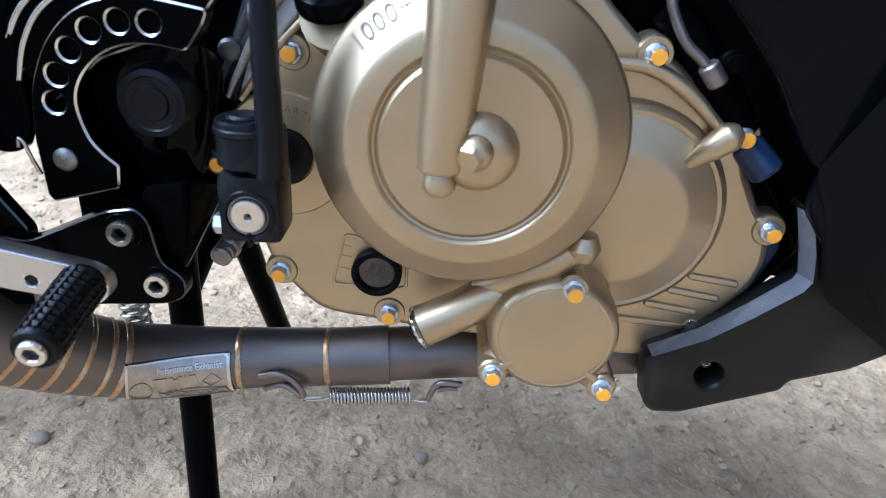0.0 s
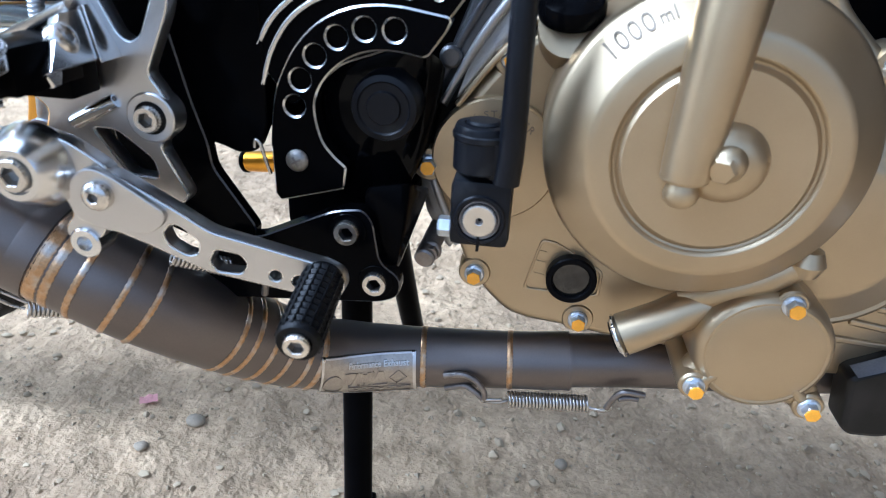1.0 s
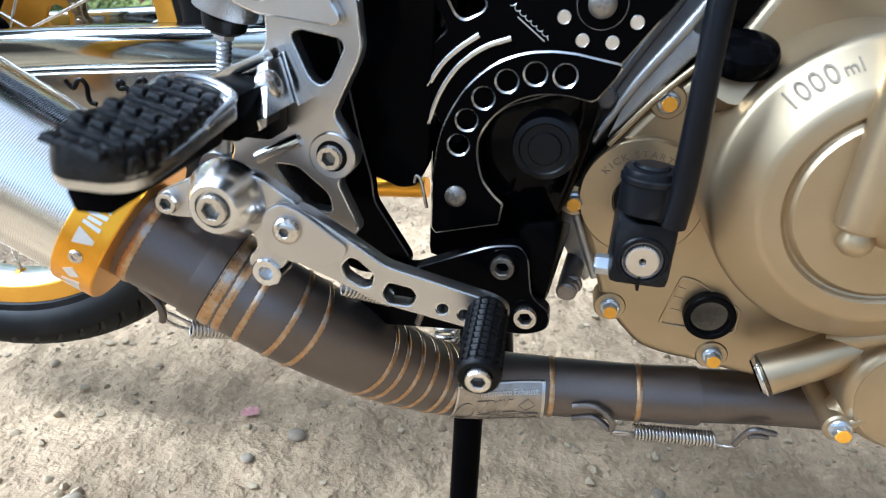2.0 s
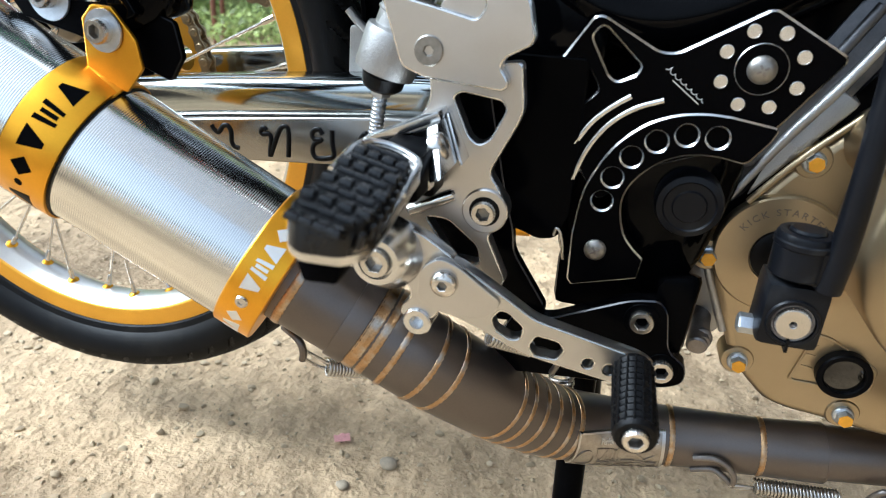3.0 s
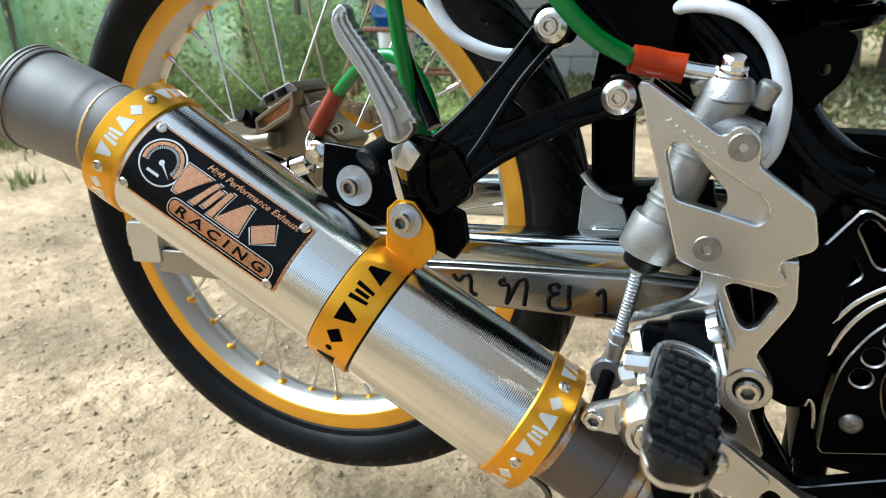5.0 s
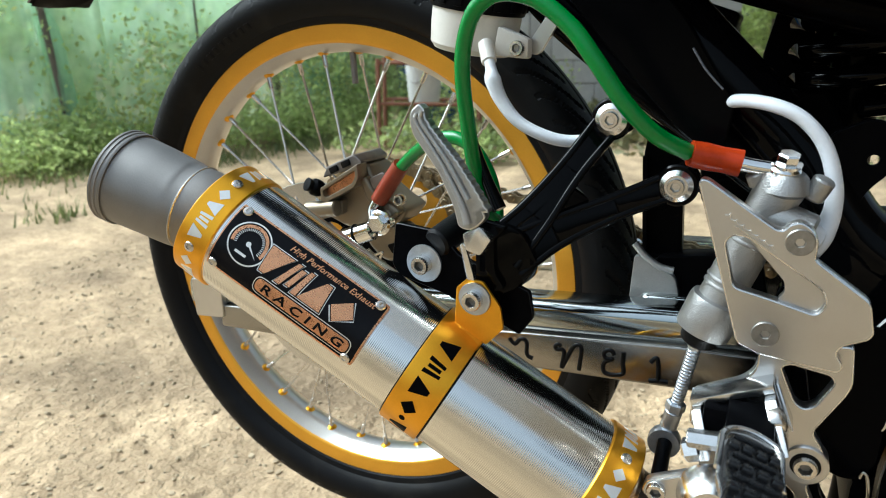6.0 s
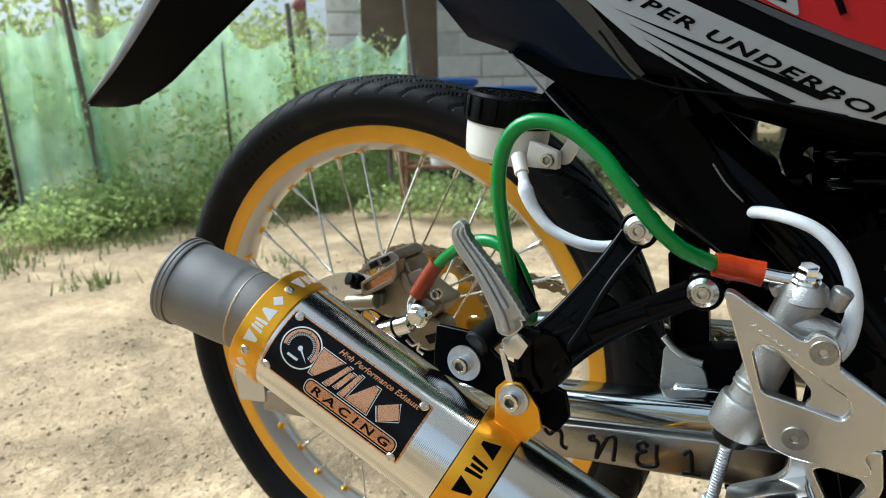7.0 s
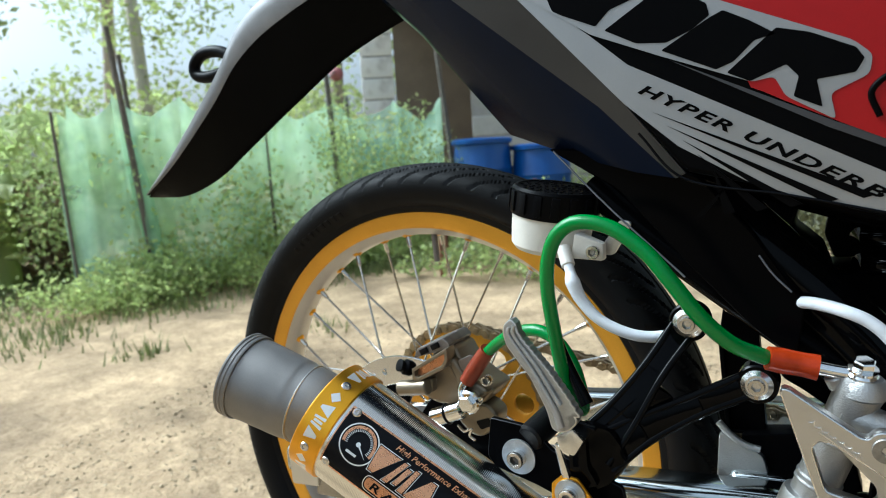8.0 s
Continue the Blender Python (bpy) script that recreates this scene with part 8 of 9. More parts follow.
# ---------------------------------------------------------------- greenery
def leaf_material(name, base, vary=0.45, trans=0.35):
    m = bpy.data.materials.new(name)
    m.use_nodes = True
    nt = m.node_tree
    bsdf = nt.nodes["Principled BSDF"]
    geo = nt.nodes.new("ShaderNodeNewGeometry")
    ramp = nt.nodes.new("ShaderNodeValToRGB")
    ramp.color_ramp.elements[0].color = (*[c * (1 - vary) for c in base], 1)
    ramp.color_ramp.elements[1].color = (*[min(1, c * (1 + vary)) for c in base], 1)
    ramp.color_ramp.elements[1].position = 0.9
    e = ramp.color_ramp.elements.new(1.0)
    e.color = (base[1] * 0.9, base[1] * 0.85, base[2], 1)
    nt.links.new(geo.outputs["Random Per Island"], ramp.inputs[0])
    nt.links.new(ramp.outputs[0], bsdf.inputs["Base Color"])
    bsdf.inputs["Roughness"].default_value = 0.5
    tr = nt.nodes.new("ShaderNodeBsdfTranslucent")
    nt.links.new(ramp.outputs[0], tr.inputs[0])
    mix = nt.nodes.new("ShaderNodeMixShader")
    mix.inputs[0].default_value = trans
    nt.links.new(bsdf.outputs[0], mix.inputs[1])
    nt.links.new(tr.outputs[0], mix.inputs[2])
    nt.links.new(mix.outputs[0], nt.nodes["Material Output"].inputs[0])
    return m


def leaves(clumps, seed, up=0.35):
    """Single leaves, folded along the rib. clumps: (centre, spread xyz, number, leaf length)."""
    rng = np.random.default_rng(seed)
    vs, fs = [], []
    for (cx, cy, cz), (sx, sy, sz), n, size in clumps:
        q = rng.normal(size=(n, 3))
        q /= np.maximum(np.linalg.norm(q, axis=1, keepdims=True), 1e-6)
        q *= rng.random((n, 1)) ** 0.45
        P = q * (sx, sy, sz) + (cx, cy, cz)
        A = rng.normal(size=(n, 3))
        A[:, 2] = A[:, 2] * 0.7 + up
        A /= np.linalg.norm(A, axis=1, keepdims=True)
        B = np.cross(A, rng.normal(size=(n, 3)))
        B /= np.linalg.norm(B, axis=1, keepdims=True)
        N = np.cross(A, B)
        L = size * (0.6 + 0.8 * rng.random((n, 1)))
        W = L * 0.24
        tip, mid = P + A * L, P + A * L * 0.5
        for i in range(n):
            if P[i][2] < 0.01:
                continue
            o = len(vs)
            vs += [tuple(P[i]), tuple(mid[i] + B[i] * W[i] + N[i] * W[i] * 0.3), tuple(tip[i]), tuple(mid[i] - B[i] * W[i] + N[i] * W[i] * 0.3)]
            fs += [(o, o + 1, o + 2), (o, o + 2, o + 3)]
    me = bpy.data.meshes.new("m")
    me.from_pydata(vs, [], fs)
    return me


# sun and shade on the greenery are put into separate leaf colours
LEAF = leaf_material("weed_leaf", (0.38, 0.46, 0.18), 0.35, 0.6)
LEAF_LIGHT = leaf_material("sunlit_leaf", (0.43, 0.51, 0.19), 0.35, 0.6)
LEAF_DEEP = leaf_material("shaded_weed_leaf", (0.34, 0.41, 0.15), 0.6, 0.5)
LEAF_DRY = leaf_material("dry_brown_leaf", (0.30, 0.22, 0.14), 0.5, 0.4)
LEAF_DARK = leaf_material("tree_leaf", (0.36, 0.43, 0.20), 0.4, 0.6)
BARK = surface("tree_bark", (0.36, 0.31, 0.26), 0.85, 0.0, 0.35, 12, 90, 0.8, 0.01, stretch=(1, 1, 0.25))
# bright haze over the far trunk is put into this pale colour
BARK_PALE = surface("haze_pale_bark", (0.55, 0.52, 0.46), 0.85, 0.0, 0.3, 12, 90, 0.8, 0.01, stretch=(1, 1, 0.25))
BARK_DARK = surface("dark_tree_bark", (0.10, 0.075, 0.055), 0.85, 0.0, 0.35, 12, 90, 0.8, 0.01, stretch=(1, 1, 0.25))
rng = np.random.default_rng(11)

# weeds along the fence foot
clumps = []
for k in range(70):
    t = rng.random()
    x, y = -3.35 + 0.75 * t + rng.normal() * 0.14, 1.55 + 2.2 * t + rng.normal() * 0.14
    clumps.append(((x, y, 0.08), (0.17, 0.17, 0.10 + 0.06 * rng.random()), 200, 0.028))
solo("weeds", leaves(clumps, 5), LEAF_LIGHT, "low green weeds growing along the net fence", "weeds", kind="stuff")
clumps = []
for k in range(60):
    t = rng.random()
    x, y = -3.75 + 0.85 * t + rng.normal() * 0.22, 1.75 + 2.5 * t + rng.normal() * 0.2
    h = 0.25 + 0.5 * rng.random()
    clumps.append(((x, y, h), (0.22, 0.22, 0.32), 330, 0.032))
solo("shrubs", leaves(clumps, 6, 0.6), LEAF, "feathery green shrubs behind the net fence", "shrubs", kind="stuff")
clumps = []
for k in range(40):
    x, y = rng.uniform(-2.9, -1.8), rng.uniform(3.6, 5.0)
    clumps.append(((x, y, 0.12 + 0.2 * rng.random()), (0.22, 0.22, 0.22), 200, 0.035))
solo("undergrowth", leaves(clumps, 7), LEAF, "dense undergrowth by the blue barrels", "undergrowth", kind="stuff")
# darker plants at the fence foot and a dry thicket beside the fence's end
clumps = []
for k in range(26):
    t = rng.random()
    x, y = -3.38 + 0.72 * t + rng.normal() * 0.12, 1.62 + 2.2 * t + rng.normal() * 0.10
    clumps.append(((x, y, 0.13 + 0.08 * rng.random()), (0.15, 0.15, 0.13), 130, 0.036))
solo("low_plants", leaves(clumps, 15, 0.5), LEAF, "dark green low plants at the foot of the fence", "plants", kind="stuff")
clumps = []
for k in range(34):
    x, y = rng.uniform(-2.3, -1.1), rng.uniform(2.7, 3.7)
    clumps.append(((x, y, 0.05 + 0.07 * rng.random()), (0.12, 0.12, 0.08), 90, 0.04))
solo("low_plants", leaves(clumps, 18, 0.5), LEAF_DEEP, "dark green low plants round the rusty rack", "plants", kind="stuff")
clumps = []
for k in range(28):
    x, y = rng.uniform(-6.3, -4.25), rng.uniform(1.7, 3.0)
    clumps.append(((x, y, 0.12 + 0.75 * rng.random()), (0.26, 0.26, 0.22), 150, 0.075))
solo("thicket", leaves(clumps, 16, 0.2), LEAF_LIGHT, "dense olive thicket beside the net fence", "thicket", kind="stuff")
clumps = []
for k in range(24):
    x, y = rng.uniform(-5.6, -4.2), rng.uniform(1.6, 2.5)
    clumps.append(((x, y, 0.1 + 0.5 * rng.random()), (0.22, 0.22, 0.20), 90, 0.085))
solo("dry_leaves", leaves(clumps, 17, -0.5), LEAF_DRY, "hanging dry brown leaves in the thicket", "dry leaves", kind="stuff")
# grass tufts
GRASS = leaf_material("short_grass", (0.16, 0.19, 0.06), 0.35, 0.3)


def tufts(spots, seed, height):
    r = np.random.default_rng(seed)
    vs, fs = [], []
    for x, y, n, spread in spots:
        for _ in range(n):
            a, b = x + r.normal() * spread, y + r.normal() * spread
            h = height * (0.5 + r.random())
            d = r.uniform(0, 6.28)
            w = 0.0025 + 0.002 * r.random()
            dx, dy = math.cos(d), math.sin(d)
            z = ground_height(a, b)
            o = len(vs)
            vs += [(a - dy * w, b + dx * w, z), (a + dy * w, b - dx * w, z), (a + dx * h * 0.5, b + dy * h * 0.5, z + h)]
            fs.append((o, o + 1, o + 2))
    me = bpy.data.meshes.new("m")
    me.from_pydata(vs, [], fs)
    return me


spots = [(rng.uniform(-5.2, -2.9), rng.uniform(1.0, 2.3), 90, 0.14) for _ in range(60)]
spots += [(-2.95 + 0.55 * t, 1.55 + 2.0 * t, 60, 0.10) for t in rng.random(30)]
spots += [(rng.uniform(-3.0, 4.0), rng.uniform(4.6, 7.5), 70, 0.25) for _ in range(90)]
spots += [(-2.35, 1.25, 60, 0.05), (-1.95, 1.75, 40, 0.05)]
solo("grass", tufts(spots, 8, 0.05), GRASS, "sparse short grass on the sandy ground", "grass", kind="stuff")

# green net fence on thin poles
def net_material():
    m = bpy.data.materials.new("green_net")
    m.use_nodes = True
    nt = m.node_tree
    co = nt.nodes.new("ShaderNodeTexCoord")
    n = nt.nodes.new("ShaderNodeTexNoise")
    n.inputs["Scale"].default_value, n.inputs["Detail"].default_value = 5.0, 6
    nt.links.new(co.outputs["Object"], n.inputs[0])
    ramp = nt.nodes.new("ShaderNodeValToRGB")
    ramp.color_ramp.elements[0].position, ramp.color_ramp.elements[1].position = 0.35, 0.7
    ramp.color_ramp.elements[0].color, ramp.color_ramp.elements[1].color = (0.50, 0.80, 0.55, 1), (0.68, 0.90, 0.68, 1)
    nt.links.new(n.outputs[0], ramp.inputs[0])
    df = nt.nodes.new("ShaderNodeBsdfDiffuse")
    tl = nt.nodes.new("ShaderNodeBsdfTranslucent")
    tp = nt.nodes.new("ShaderNodeBsdfTransparent")
    nt.links.new(ramp.outputs[0], df.inputs[0])
    nt.links.new(ramp.outputs[0], tl.inputs[0])
    a = nt.nodes.new("ShaderNodeMixShader")
    a.inputs[0].default_value = 0.5
    nt.links.new(df.outputs[0], a.inputs[1])
    nt.links.new(tl.outputs[0], a.inputs[2])
    mr = nt.nodes.new("ShaderNodeMapRange")
    mr.inputs["From Min"].default_value, mr.inputs["From Max"].default_value = 0.3, 0.7
    mr.inputs["To Min"].default_value, mr.inputs["To Max"].default_value = 0.34, 0.72
    nt.links.new(n.outputs[0], mr.inputs[0])
    b = nt.nodes.new("ShaderNodeMixShader")
    nt.links.new(mr.outputs[0], b.inputs[0])
    nt.links.new(tp.outputs[0], b.inputs[1])
    nt.links.new(a.outputs[0], b.inputs[2])
    nt.links.new(b.outputs[0], nt.nodes["Material Output"].inputs[0])
    return m


FENCE = [(-3.535, 1.71), (-3.40, 1.97), (-3.30, 2.25), (-3.22, 2.80), (-3.24, 3.40), (-2.95, 3.75), (-2.80, 4.15)]


def net_mesh():
    vs, fs = [], []
    ny, nx = 14, 90
    for j in range(ny + 1):
        for i in range(nx + 1):
            u = i / nx * (len(FENCE) - 1)
            k = min(int(u), len(FENCE) - 2)
            f = u - k
            x = FENCE[k][0] * (1 - f) + FENCE[k + 1][0] * f
            y = FENCE[k][1] * (1 - f) + FENCE[k + 1][1] * f
            top = 1.04 - 0.12 * math.sin(f * math.pi) + 0.05 * noise.noise((u * 2.1, 0, 3)) - (0.10 if u < 0.2 else 0)
            v = j / ny
            x += 0.05 * noise.noise((u * 3.0, v * 1.5, 0)) + 0.007 * math.sin(u * 23)
            y += 0.05 * noise.noise((u * 3.0, v * 1.5, 5))
            vs.append((x, y, 0.02 + v * (top - 0.02)))
    for j in range(ny):
        for i in range(nx):
            a = j * (nx + 1) + i
            fs.append((a, a + 1, a + nx + 2, a + nx + 1))
    return mesh_of(vs, fs, 60)


fence = thing("net_fence", (-3.3, 2.3, 0), "green mesh net fence hung on thin weathered poles", "fence")
part("net", net_mesh(), net_material(), fence, "sagging green mesh net")
POLE = surface("weathered_pole", (0.13, 0.115, 0.095), 0.8, 0.0, 0.3, 30, 200, 0.5, 0.004)
for (x0, y0), (x1, y1), h, r in (((-3.34, 2.04), (-3.40, 1.96), 1.36, 0.017), ((-3.41, 2.11), (-3.46, 2.05), 1.24, 0.014), ((-3.20, 3.43), (-3.24, 3.40), 1.22, 0.022), ((-3.28, 3.75), (-3.33, 3.71), 1.10, 0.016), ((-2.72, 4.23), (-2.84, 4.17), 1.50, 0.020), ((-3.52, 1.73), (-3.54, 1.71), 0.95, 0.010), ((-3.22, 2.80), (-3.23, 2.79), 0.95, 0.010)):
    part("pole", rod((x0, y0, 0), (x1, y1, h), r, r * 0.8, 12), POLE, fence)
part("net_fold", tube([(-3.44, 2.02, 0.85), (-3.40, 2.04, 0.6), (-3.36, 2.05, 0.3), (-3.35, 2.06, 0.05)], [0.03, 0.05, 0.045, 0.03], 10), net_material(), fence)

# house beyond the fence: pillar, dark opening, hollow-block wall
CONCRETE = surface("pale_concrete", (0.52, 0.50, 0.46), 0.85, 0.0, 0.14, 6, 60, 0.5, 0.004)
BLOCK = surface("hollow_block", (0.40, 0.385, 0.35), 0.9, 0.0, 0.14, 12, 90, 0.6, 0.004, rand=0.12)
MORTAR = surface("mortar", (0.30, 0.285, 0.26), 0.95, 0.0, 0.15, 20, 120, 0.5, 0.003)
# the shade inside the house is put into this dark plaster colour
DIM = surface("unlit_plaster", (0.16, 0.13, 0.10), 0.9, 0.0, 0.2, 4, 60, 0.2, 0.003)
# whitewash made paler to carry the sun on the pillar
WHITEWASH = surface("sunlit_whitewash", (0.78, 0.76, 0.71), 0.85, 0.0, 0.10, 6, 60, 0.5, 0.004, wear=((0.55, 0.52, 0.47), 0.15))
house = thing("house", (-2.6, 6.0, 0), "unfinished hollow-block house with a pale concrete pillar", "house")
pillar = part("pillar", block(0.275, 0.275, 3.0, 0.012, Matrix.Translation((-4.09, 5.17, 1.5)) @ Matrix.Rotation(radians(35), 4, "Z")), MORTAR, house, "pale whitewashed block pillar")
PIER = block(0.30, 0.30, 0.186, 0.010, seg=2)
for k in range(15):
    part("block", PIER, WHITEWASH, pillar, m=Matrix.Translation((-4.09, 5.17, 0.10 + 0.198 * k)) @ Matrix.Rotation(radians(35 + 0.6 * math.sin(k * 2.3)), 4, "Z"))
part("wall_core", block(2.7, 0.10, 2.6, 0.01, Matrix.Translation((-1.98, 5.93, 1.3)) @ Matrix.Rotation(radians(20), 4, "Z")), MORTAR, house)
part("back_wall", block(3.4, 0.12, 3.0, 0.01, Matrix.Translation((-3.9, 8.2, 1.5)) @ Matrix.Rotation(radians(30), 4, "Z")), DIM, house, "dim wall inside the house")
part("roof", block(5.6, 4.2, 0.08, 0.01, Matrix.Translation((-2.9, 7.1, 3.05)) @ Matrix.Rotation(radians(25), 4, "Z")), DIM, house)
BRICK = block(0.385, 0.016, 0.185, 0.006, seg=1)
WALLM = Matrix.Translation((-1.98, 5.93, 0)) @ Matrix.Rotation(radians(20), 4, "Z")
for j in range(12):
    for i in range(7):
        x = -1.35 + 0.2 + 0.395 * i + (0.195 if j % 2 else 0)
        if x < 1.25:
            part("block", BRICK, BLOCK, house, m=WALLM @ Matrix.Translation((x, -0.052, 0.10 + 0.197 * j)))

# blue barrels, crate, hanging ball
BLUE = surface("blue_barrel_plastic", (0.012, 0.075, 0.30), 0.38, 0.0, 0.15, 8, 90, 0.15, 0.002)
barrel = thing("barrel", (-2.57, 4.32, 0), "blue plastic barrel with a rolled rim", "barrel", "blue barrels by the house")
part("barrel_body", turned([(0.19, 0), (0.205, 0.02), (0.215, 0.25), (0.222, 0.27), (0.215, 0.29), (0.218, 0.50), (0.225, 0.52), (0.215, 0.54), (0.205, 0.70), (0.2, 0.72)], 36), BLUE, barrel, m=Matrix.Translation((-2.57, 4.32, 0)))
part("barrel_rim", turned([(0.205, 0.70), (0.226, 0.705), (0.228, 0.735), (0.205, 0.745), (0.195, 0.735), (0.19, 0.72)], 36, closed=True), BLUE, barrel, m=Matrix.Translation((-2.57, 4.32, 0)))
part("barrel_lid", turned([(0, 0.728), (0.198, 0.728), (0.198, 0.720), (0, 0.720)], 36), BLUE, barrel, m=Matrix.Translation((-2.57, 4.32, 0)))
copy_thing(barrel, Matrix.Translation((-2.20, 4.55, -0.06)))
crate = thing("crate", (-3.24, 3.95, 0), "light blue plastic crate on the ground behind the net", "crate")
CRATE = surface("light_blue_plastic", (0.05, 0.28, 0.66), 0.45, 0.0, 0.15, 10, 90, 0.1, 0.002)
CM = Matrix.Translation((-3.24, 3.95, 0)) @ Matrix.Rotation(radians(35), 4, "Z")
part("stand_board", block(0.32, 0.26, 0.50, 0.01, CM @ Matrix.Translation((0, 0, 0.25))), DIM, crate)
for k in range(5):
    part("crate_slat", block(0.30, 0.24, 0.035, 0.004, CM @ Matrix.Translation((0, 0, 0.53 + 0.058 * k))), CRATE, crate)
ball = thing("ball", (-3.31, 3.60, 1.24), "faded pink ball hung on a fence pole", "ball")
part("ball_shell", turned([(0.0, -0.05), (0.025, -0.043), (0.043, -0.025), (0.05, 0), (0.043, 0.025), (0.025, 0.043), (0, 0.05)], 20), surface("faded_pink", (0.34, 0.12, 0.12), 0.6, 0.0, 0.2, 30, 200, 0.1, 0.001), ball, m=Matrix.Translation((-3.31, 3.60, 1.24)))
part("ball_cord", rod((-3.31, 3.60, 1.28), (-3.25, 3.43, 1.18), 0.004), POLE, ball)
# rusty rack on the ground behind the wheel
rack = thing("metal_rack", (-1.90, 3.06, 0), "rusty low metal rack standing on the ground", "rack")
RUST = surface("rusty_steel", (0.20, 0.085, 0.05), 0.8, 0.2, 0.3, 40, 300, 0.5, 0.002)
for x, y in ((-2.08, 2.84), (-1.60, 3.02), (-2.20, 3.10), (-1.72, 3.28)):
    part("rack_post", rod((x, y, 0), (x, y, 0.48), 0.012, n=10), RUST, rack)
for z in (0.26, 0.46):
    part("rack_bar", rod((-2.08, 2.84, z), (-1.60, 3.02, z), 0.010, n=10), RUST, rack)
    part("rack_bar", rod((-2.20, 3.10, z), (-1.72, 3.28, z), 0.010, n=10), RUST, rack)
for k in range(5):
    f = 0.1 + 0.2 * k
    part("rack_slat", rod((-2.08 + 0.48 * f, 2.84 + 0.18 * f, 0.255), (-2.20 + 0.48 * f, 3.10 + 0.18 * f, 0.255), 0.006, n=8), RUST, rack)
bucket = thing("bucket", (-1.93, 3.05, 0.26), "pale grey plastic bucket standing on the rusty rack", "bucket")
PALE = surface("pale_grey_plastic", (0.50, 0.50, 0.48), 0.5, 0.0, 0.1, 12, 120, 0.1, 0.001)
part("bucket_body", turned([(0.075, 0.0), (0.080, 0.004), (0.098, 0.19), (0.104, 0.194), (0.104, 0.204), (0.097, 0.204), (0.078, 0.010), (0, 0.008)], 32), PALE, bucket, m=Matrix.Translation((-1.93, 3.05, 0.26)))
part("bucket_handle", tube([(-2.03, 3.05, 0.455), (-2.01, 3.03, 0.40), (-1.93, 2.945, 0.36), (-1.85, 3.03, 0.40), (-1.83, 3.05, 0.455)], 0.003, 8), DARKSTEEL, bucket)


# trees
def tree(x, y, h, r, crown, seed, label, group, mat=LEAF_DARK, bark=BARK):
    g = np.random.default_rng(seed)
    t = thing("tree", (x, y, 0), label, "tree", group)
    lean = g.normal(size=2) * 0.06
    top = Vector((x + lean[0] * h, y + lean[1] * h, h))
    part("trunk", tube([(x, y, -0.05), (x + lean[0] * h * 0.3 + g.normal() * 0.03, y + lean[1] * h * 0.3, h * 0.33), (x + lean[0] * h * 0.65, y + lean[1] * h * 0.65 + g.normal() * 0.03, h * 0.66), tuple(top)], [r * 1.25, r, r * 0.85, r * 0.6], 12), bark, t)
    cl = []
    for k in range(crown):
        a = g.uniform(0, 6.28)
        d = h * (0.10 + 0.22 * g.random())
        base = Vector((x + lean[0] * h * 0.75, y + lean[1] * h * 0.75, h * (0.55 + 0.35 * g.random())))
        end = base + Vector((math.cos(a) * d, math.sin(a) * d, d * 0.55))
        part("limb", tube([tuple(base), tuple(base.lerp(end, 0.5) + Vector((0, 0, d * 0.08))), tuple(end)], [r * 0.4, r * 0.28, r * 0.12], 8, steps=3), bark, t)
        cl.append((tuple(end), (h * 0.13, h * 0.13, h * 0.09), 260, 0.12))
        cl.append((tuple(base.lerp(end, 0.6)), (h * 0.11, h * 0.11, h * 0.07), 120, 0.12))
    part("crown", leaves(cl, seed + 50), mat, t)
    return t


for k, (x, y, h, r) in enumerate(((0.10, 8.6, 6.0, 0.09), (0.42, 9.4, 6.5, 0.10), (0.72, 8.7, 6.0, 0.07), (1.12, 9.1, 6.4, 0.09), (1.62, 8.9, 6.0, 0.09), (-0.35, 9.8, 6.4, 0.10), (-0.80, 9.0, 6.0, 0.09), (2.3, 9.6, 6.5, 0.09), (3.1, 8.8, 6.2, 0.11))):
    tree(x, y, h, r, 3, 20 + k, "straight brown tree trunk at the edge of a wood", "trees at the wood's edge", LEAF_LIGHT, BARK_DARK)
tree(-10.25, 7.15, 6.5, 0.11, 12, 41, "large leafy tree behind the net fence", "trees behind the fence", LEAF_LIGHT, BARK_PALE)
tree(-12.5, 4.0, 6.0, 0.13, 12, 42, "large leafy tree behind the net fence", "trees behind the fence", LEAF_DARK)
tree(-8.6, 10.0, 6.0, 0.13, 12, 43, "large leafy tree behind the net fence", "trees behind the fence", LEAF_DARK)
tree(-15.0, 9.5, 7.5, 0.15, 12, 44, "large leafy tree behind the net fence", "trees behind the fence", LEAF_LIGHT)
tree(-11.4, 4.9, 4.6, 0.09, 10, 45, "large leafy tree behind the net fence", "trees behind the fence", LEAF_DARK)


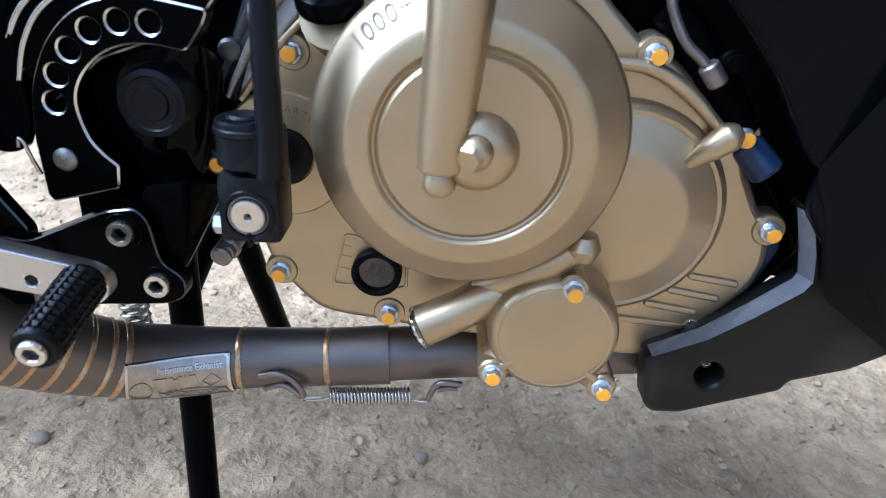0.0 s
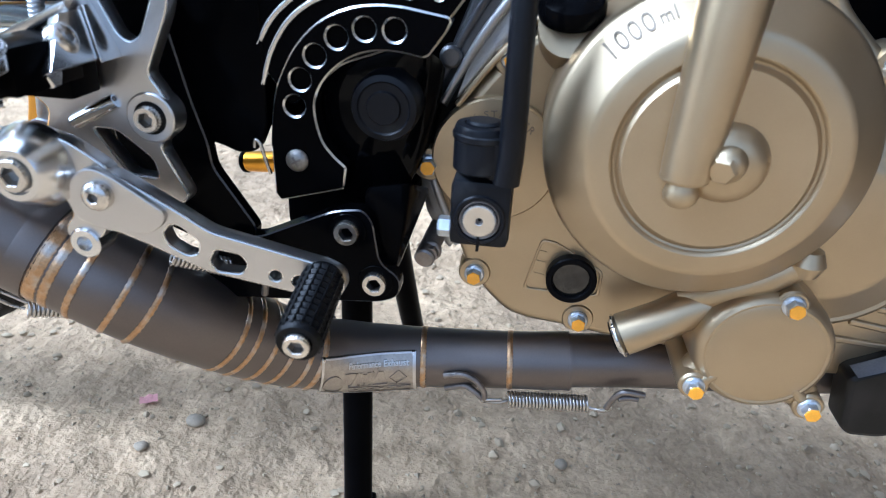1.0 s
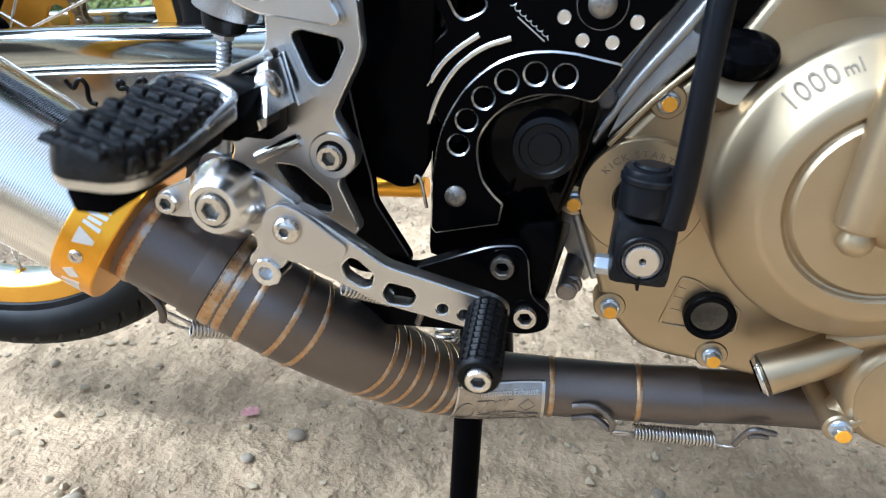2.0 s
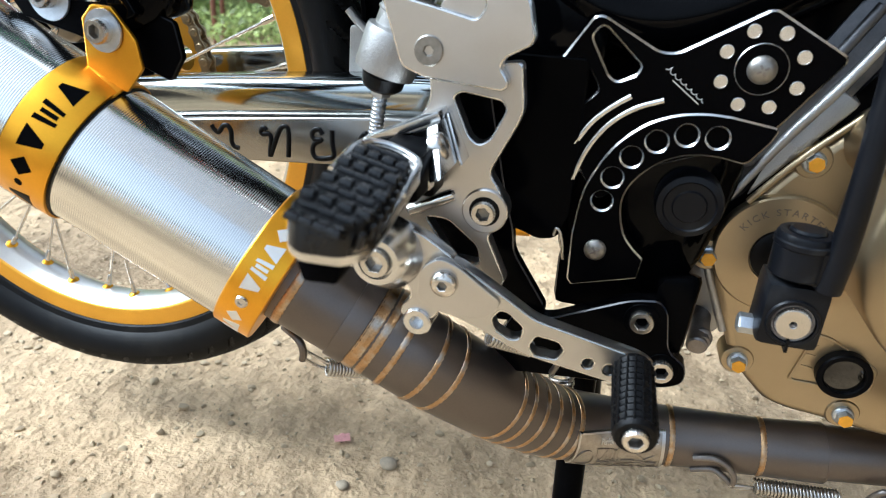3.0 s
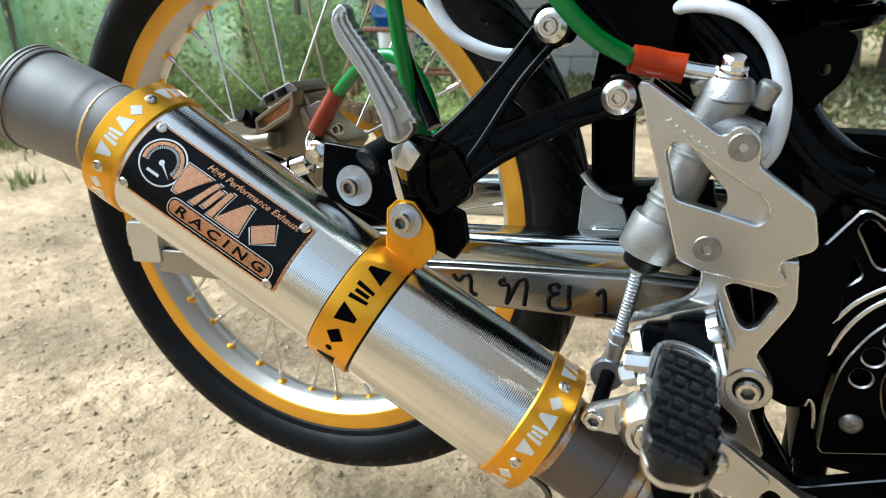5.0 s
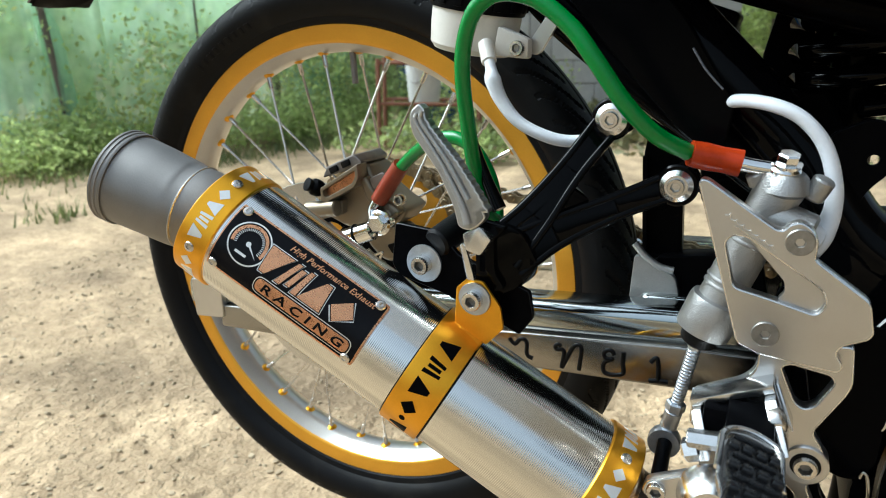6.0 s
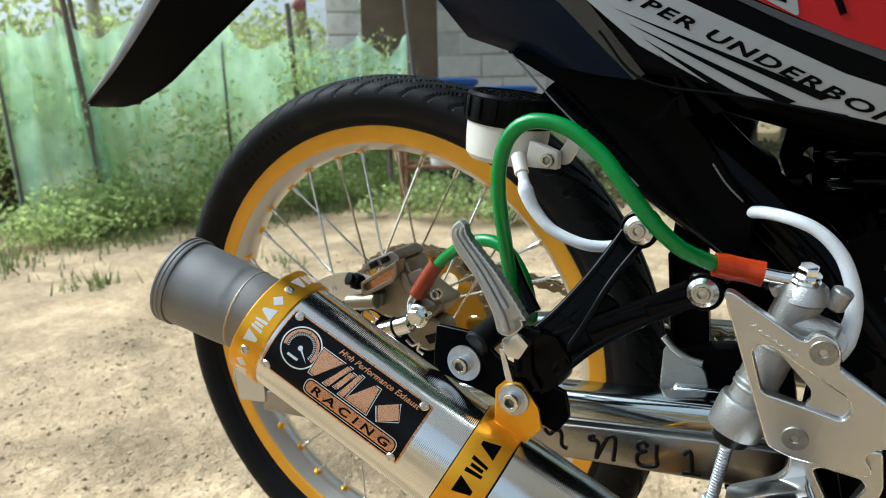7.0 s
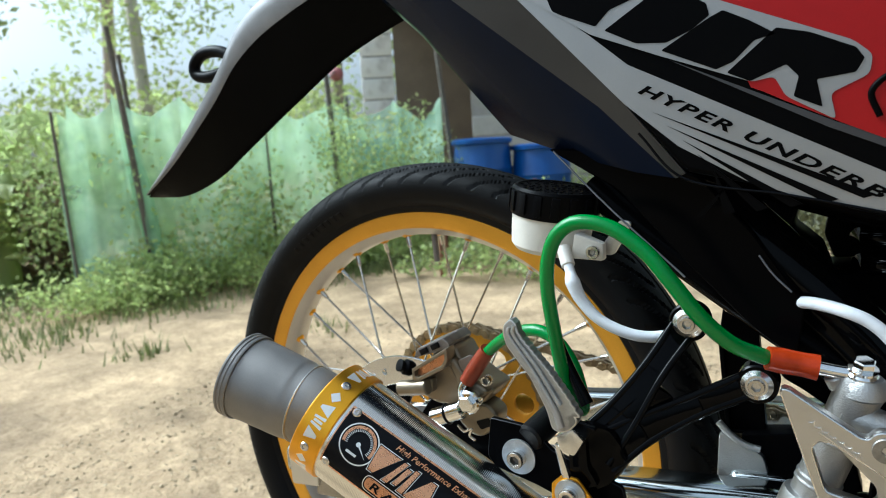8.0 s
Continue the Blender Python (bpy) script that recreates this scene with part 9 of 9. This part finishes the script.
# banana plants: broad arching leaves
def banana(x, y, h, n, seed):
    g = np.random.default_rng(seed)
    t = thing("banana_plant", (x, y, 0), "banana plant with broad arching green leaves", "banana plant", "banana plants behind the fence")
    part("stem", tube([(x, y, -0.02), (x + 0.02, y, h * 0.3), (x + 0.03, y + 0.02, h * 0.55)], [0.07, 0.06, 0.045], 12), LEAF_LIGHT, t)
    for k in range(n):
        a = 2 * math.pi * k / n + g.normal() * 0.3
        L, W = h * (0.50 + 0.25 * g.random()), 0.09 + 0.04 * g.random()
        vs, fs = [], []
        for i in range(13):
            s = i / 12
            px = L * s * 0.75
            pz = h * 0.5 + L * (0.75 * s - 0.75 * s * s * (1 + 0.3 * g.random()))
            w = W * math.sin(math.pi * min(1, 0.08 + s * 0.95)) ** 0.6
            for e in (-1, -0.5, 0, 0.5, 1):
                vs.append((x + math.cos(a) * px - math.sin(a) * w * e, y + math.sin(a) * px + math.cos(a) * w * e, pz - abs(e) * w * 0.35 + 0.02 * g.normal() * abs(e)))
        for i in range(12):
            for j in range(4):
                o = i * 5 + j
                fs.append((o, o + 1, o + 6, o + 5))
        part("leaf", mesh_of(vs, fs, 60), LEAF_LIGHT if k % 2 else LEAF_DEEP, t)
    return t


for k, (x, y, h) in enumerate(((-4.45, 1.85, 1.15), (-5.2, 2.7, 1.75), (-4.9, 1.6, 1.3), (-5.7, 2.0, 1.8), (-5.2, 3.5, 1.8))):
    banana(x, y, h, 8, 60 + k)

# tall bushes between the fence and the trees
clumps = []
for k in range(22):
    t = rng.random()
    x, y = -8.2 + 3.2 * t + rng.normal() * 0.4, 2.2 + 4.4 * t + rng.normal() * 0.4
    clumps.append(((x, y, 0.5 + 0.95 * rng.random()), (0.5, 0.5, 0.32), 110, 0.10))
solo("bushes", leaves(clumps, 19, 0.3), LEAF_LIGHT, "tall olive green bushes behind the net fence", "bushes", kind="stuff")

# fallen leaves and low plants on the ground before the wood
LITTER = leaf_material("fallen_leaves", (0.13, 0.125, 0.05), 0.6, 0.2)
clumps = [((rng.uniform(-1.6, 3.6), rng.uniform(3.6, 8.4), 0.025), (0.45, 0.45, 0.03), 170, 0.06) for _ in range(240)]
solo("leaf_litter", leaves(clumps, 12, 0.0), LITTER, "fallen leaves and low green plants under the trees", "leaf litter", kind="stuff")

# undergrowth behind the trunks
clumps = [((rng.uniform(-2.2, 5.2), rng.uniform(9.6, 11.4), 0.25 + 1.4 * rng.random() ** 1.4), (0.42, 0.35, 0.30), 150, 0.10) for _ in range(95)]
solo("undergrowth", leaves(clumps, 31, 0.2), LEAF_LIGHT, "bright green undergrowth behind the tree trunks", "bushes", kind="stuff")

# far woods all round, with gaps to the sky
clumps = []
for k in range(170):
    # the arc beyond -95 degrees is unseen, added to darken reflections
    a = radians(rng.uniform(-150, 75))
    d = rng.uniform(11.5, 15)
    clumps.append(((math.sin(a) * d, math.cos(a) * d, 0.3 + 3.8 * rng.random() ** 1.3), (0.9, 0.9, 0.7), 230, 0.13))
solo("far_woods", leaves(clumps, 9), LEAF_LIGHT, "distant green wood edge with gaps to the sky", "woods", kind="stuff")

# plain unseen walls, added on the filming side to shade ground and reflections
solo("wall_west", block(0.14, 2.0, 3.8, 0.01, Matrix.Translation((-3.0, -2.40, 1.9))), DIM, "plain dark wall, unseen, added to block light", "wall", kind="structure")
solo("wall_east", block(0.14, 4.0, 3.4, 0.01, Matrix.Translation((3.2, -0.3, 1.45))), DIM, "plain dark wall, unseen, added to block light", "wall", kind="structure")

# unseen roof boards added over the filming side; their gaps streak the can
solo("porch_roof", joined(*[block(w, 3.4, 0.06, 0.01, Matrix.Translation((x, -0.15, 2.62))) for x, w in ((0.85, 0.70), (1.55, 0.42), (3.60, 3.40))]), CONCRETE, "plain roof of wide boards, unseen, added to block sky light", "roof", kind="structure")
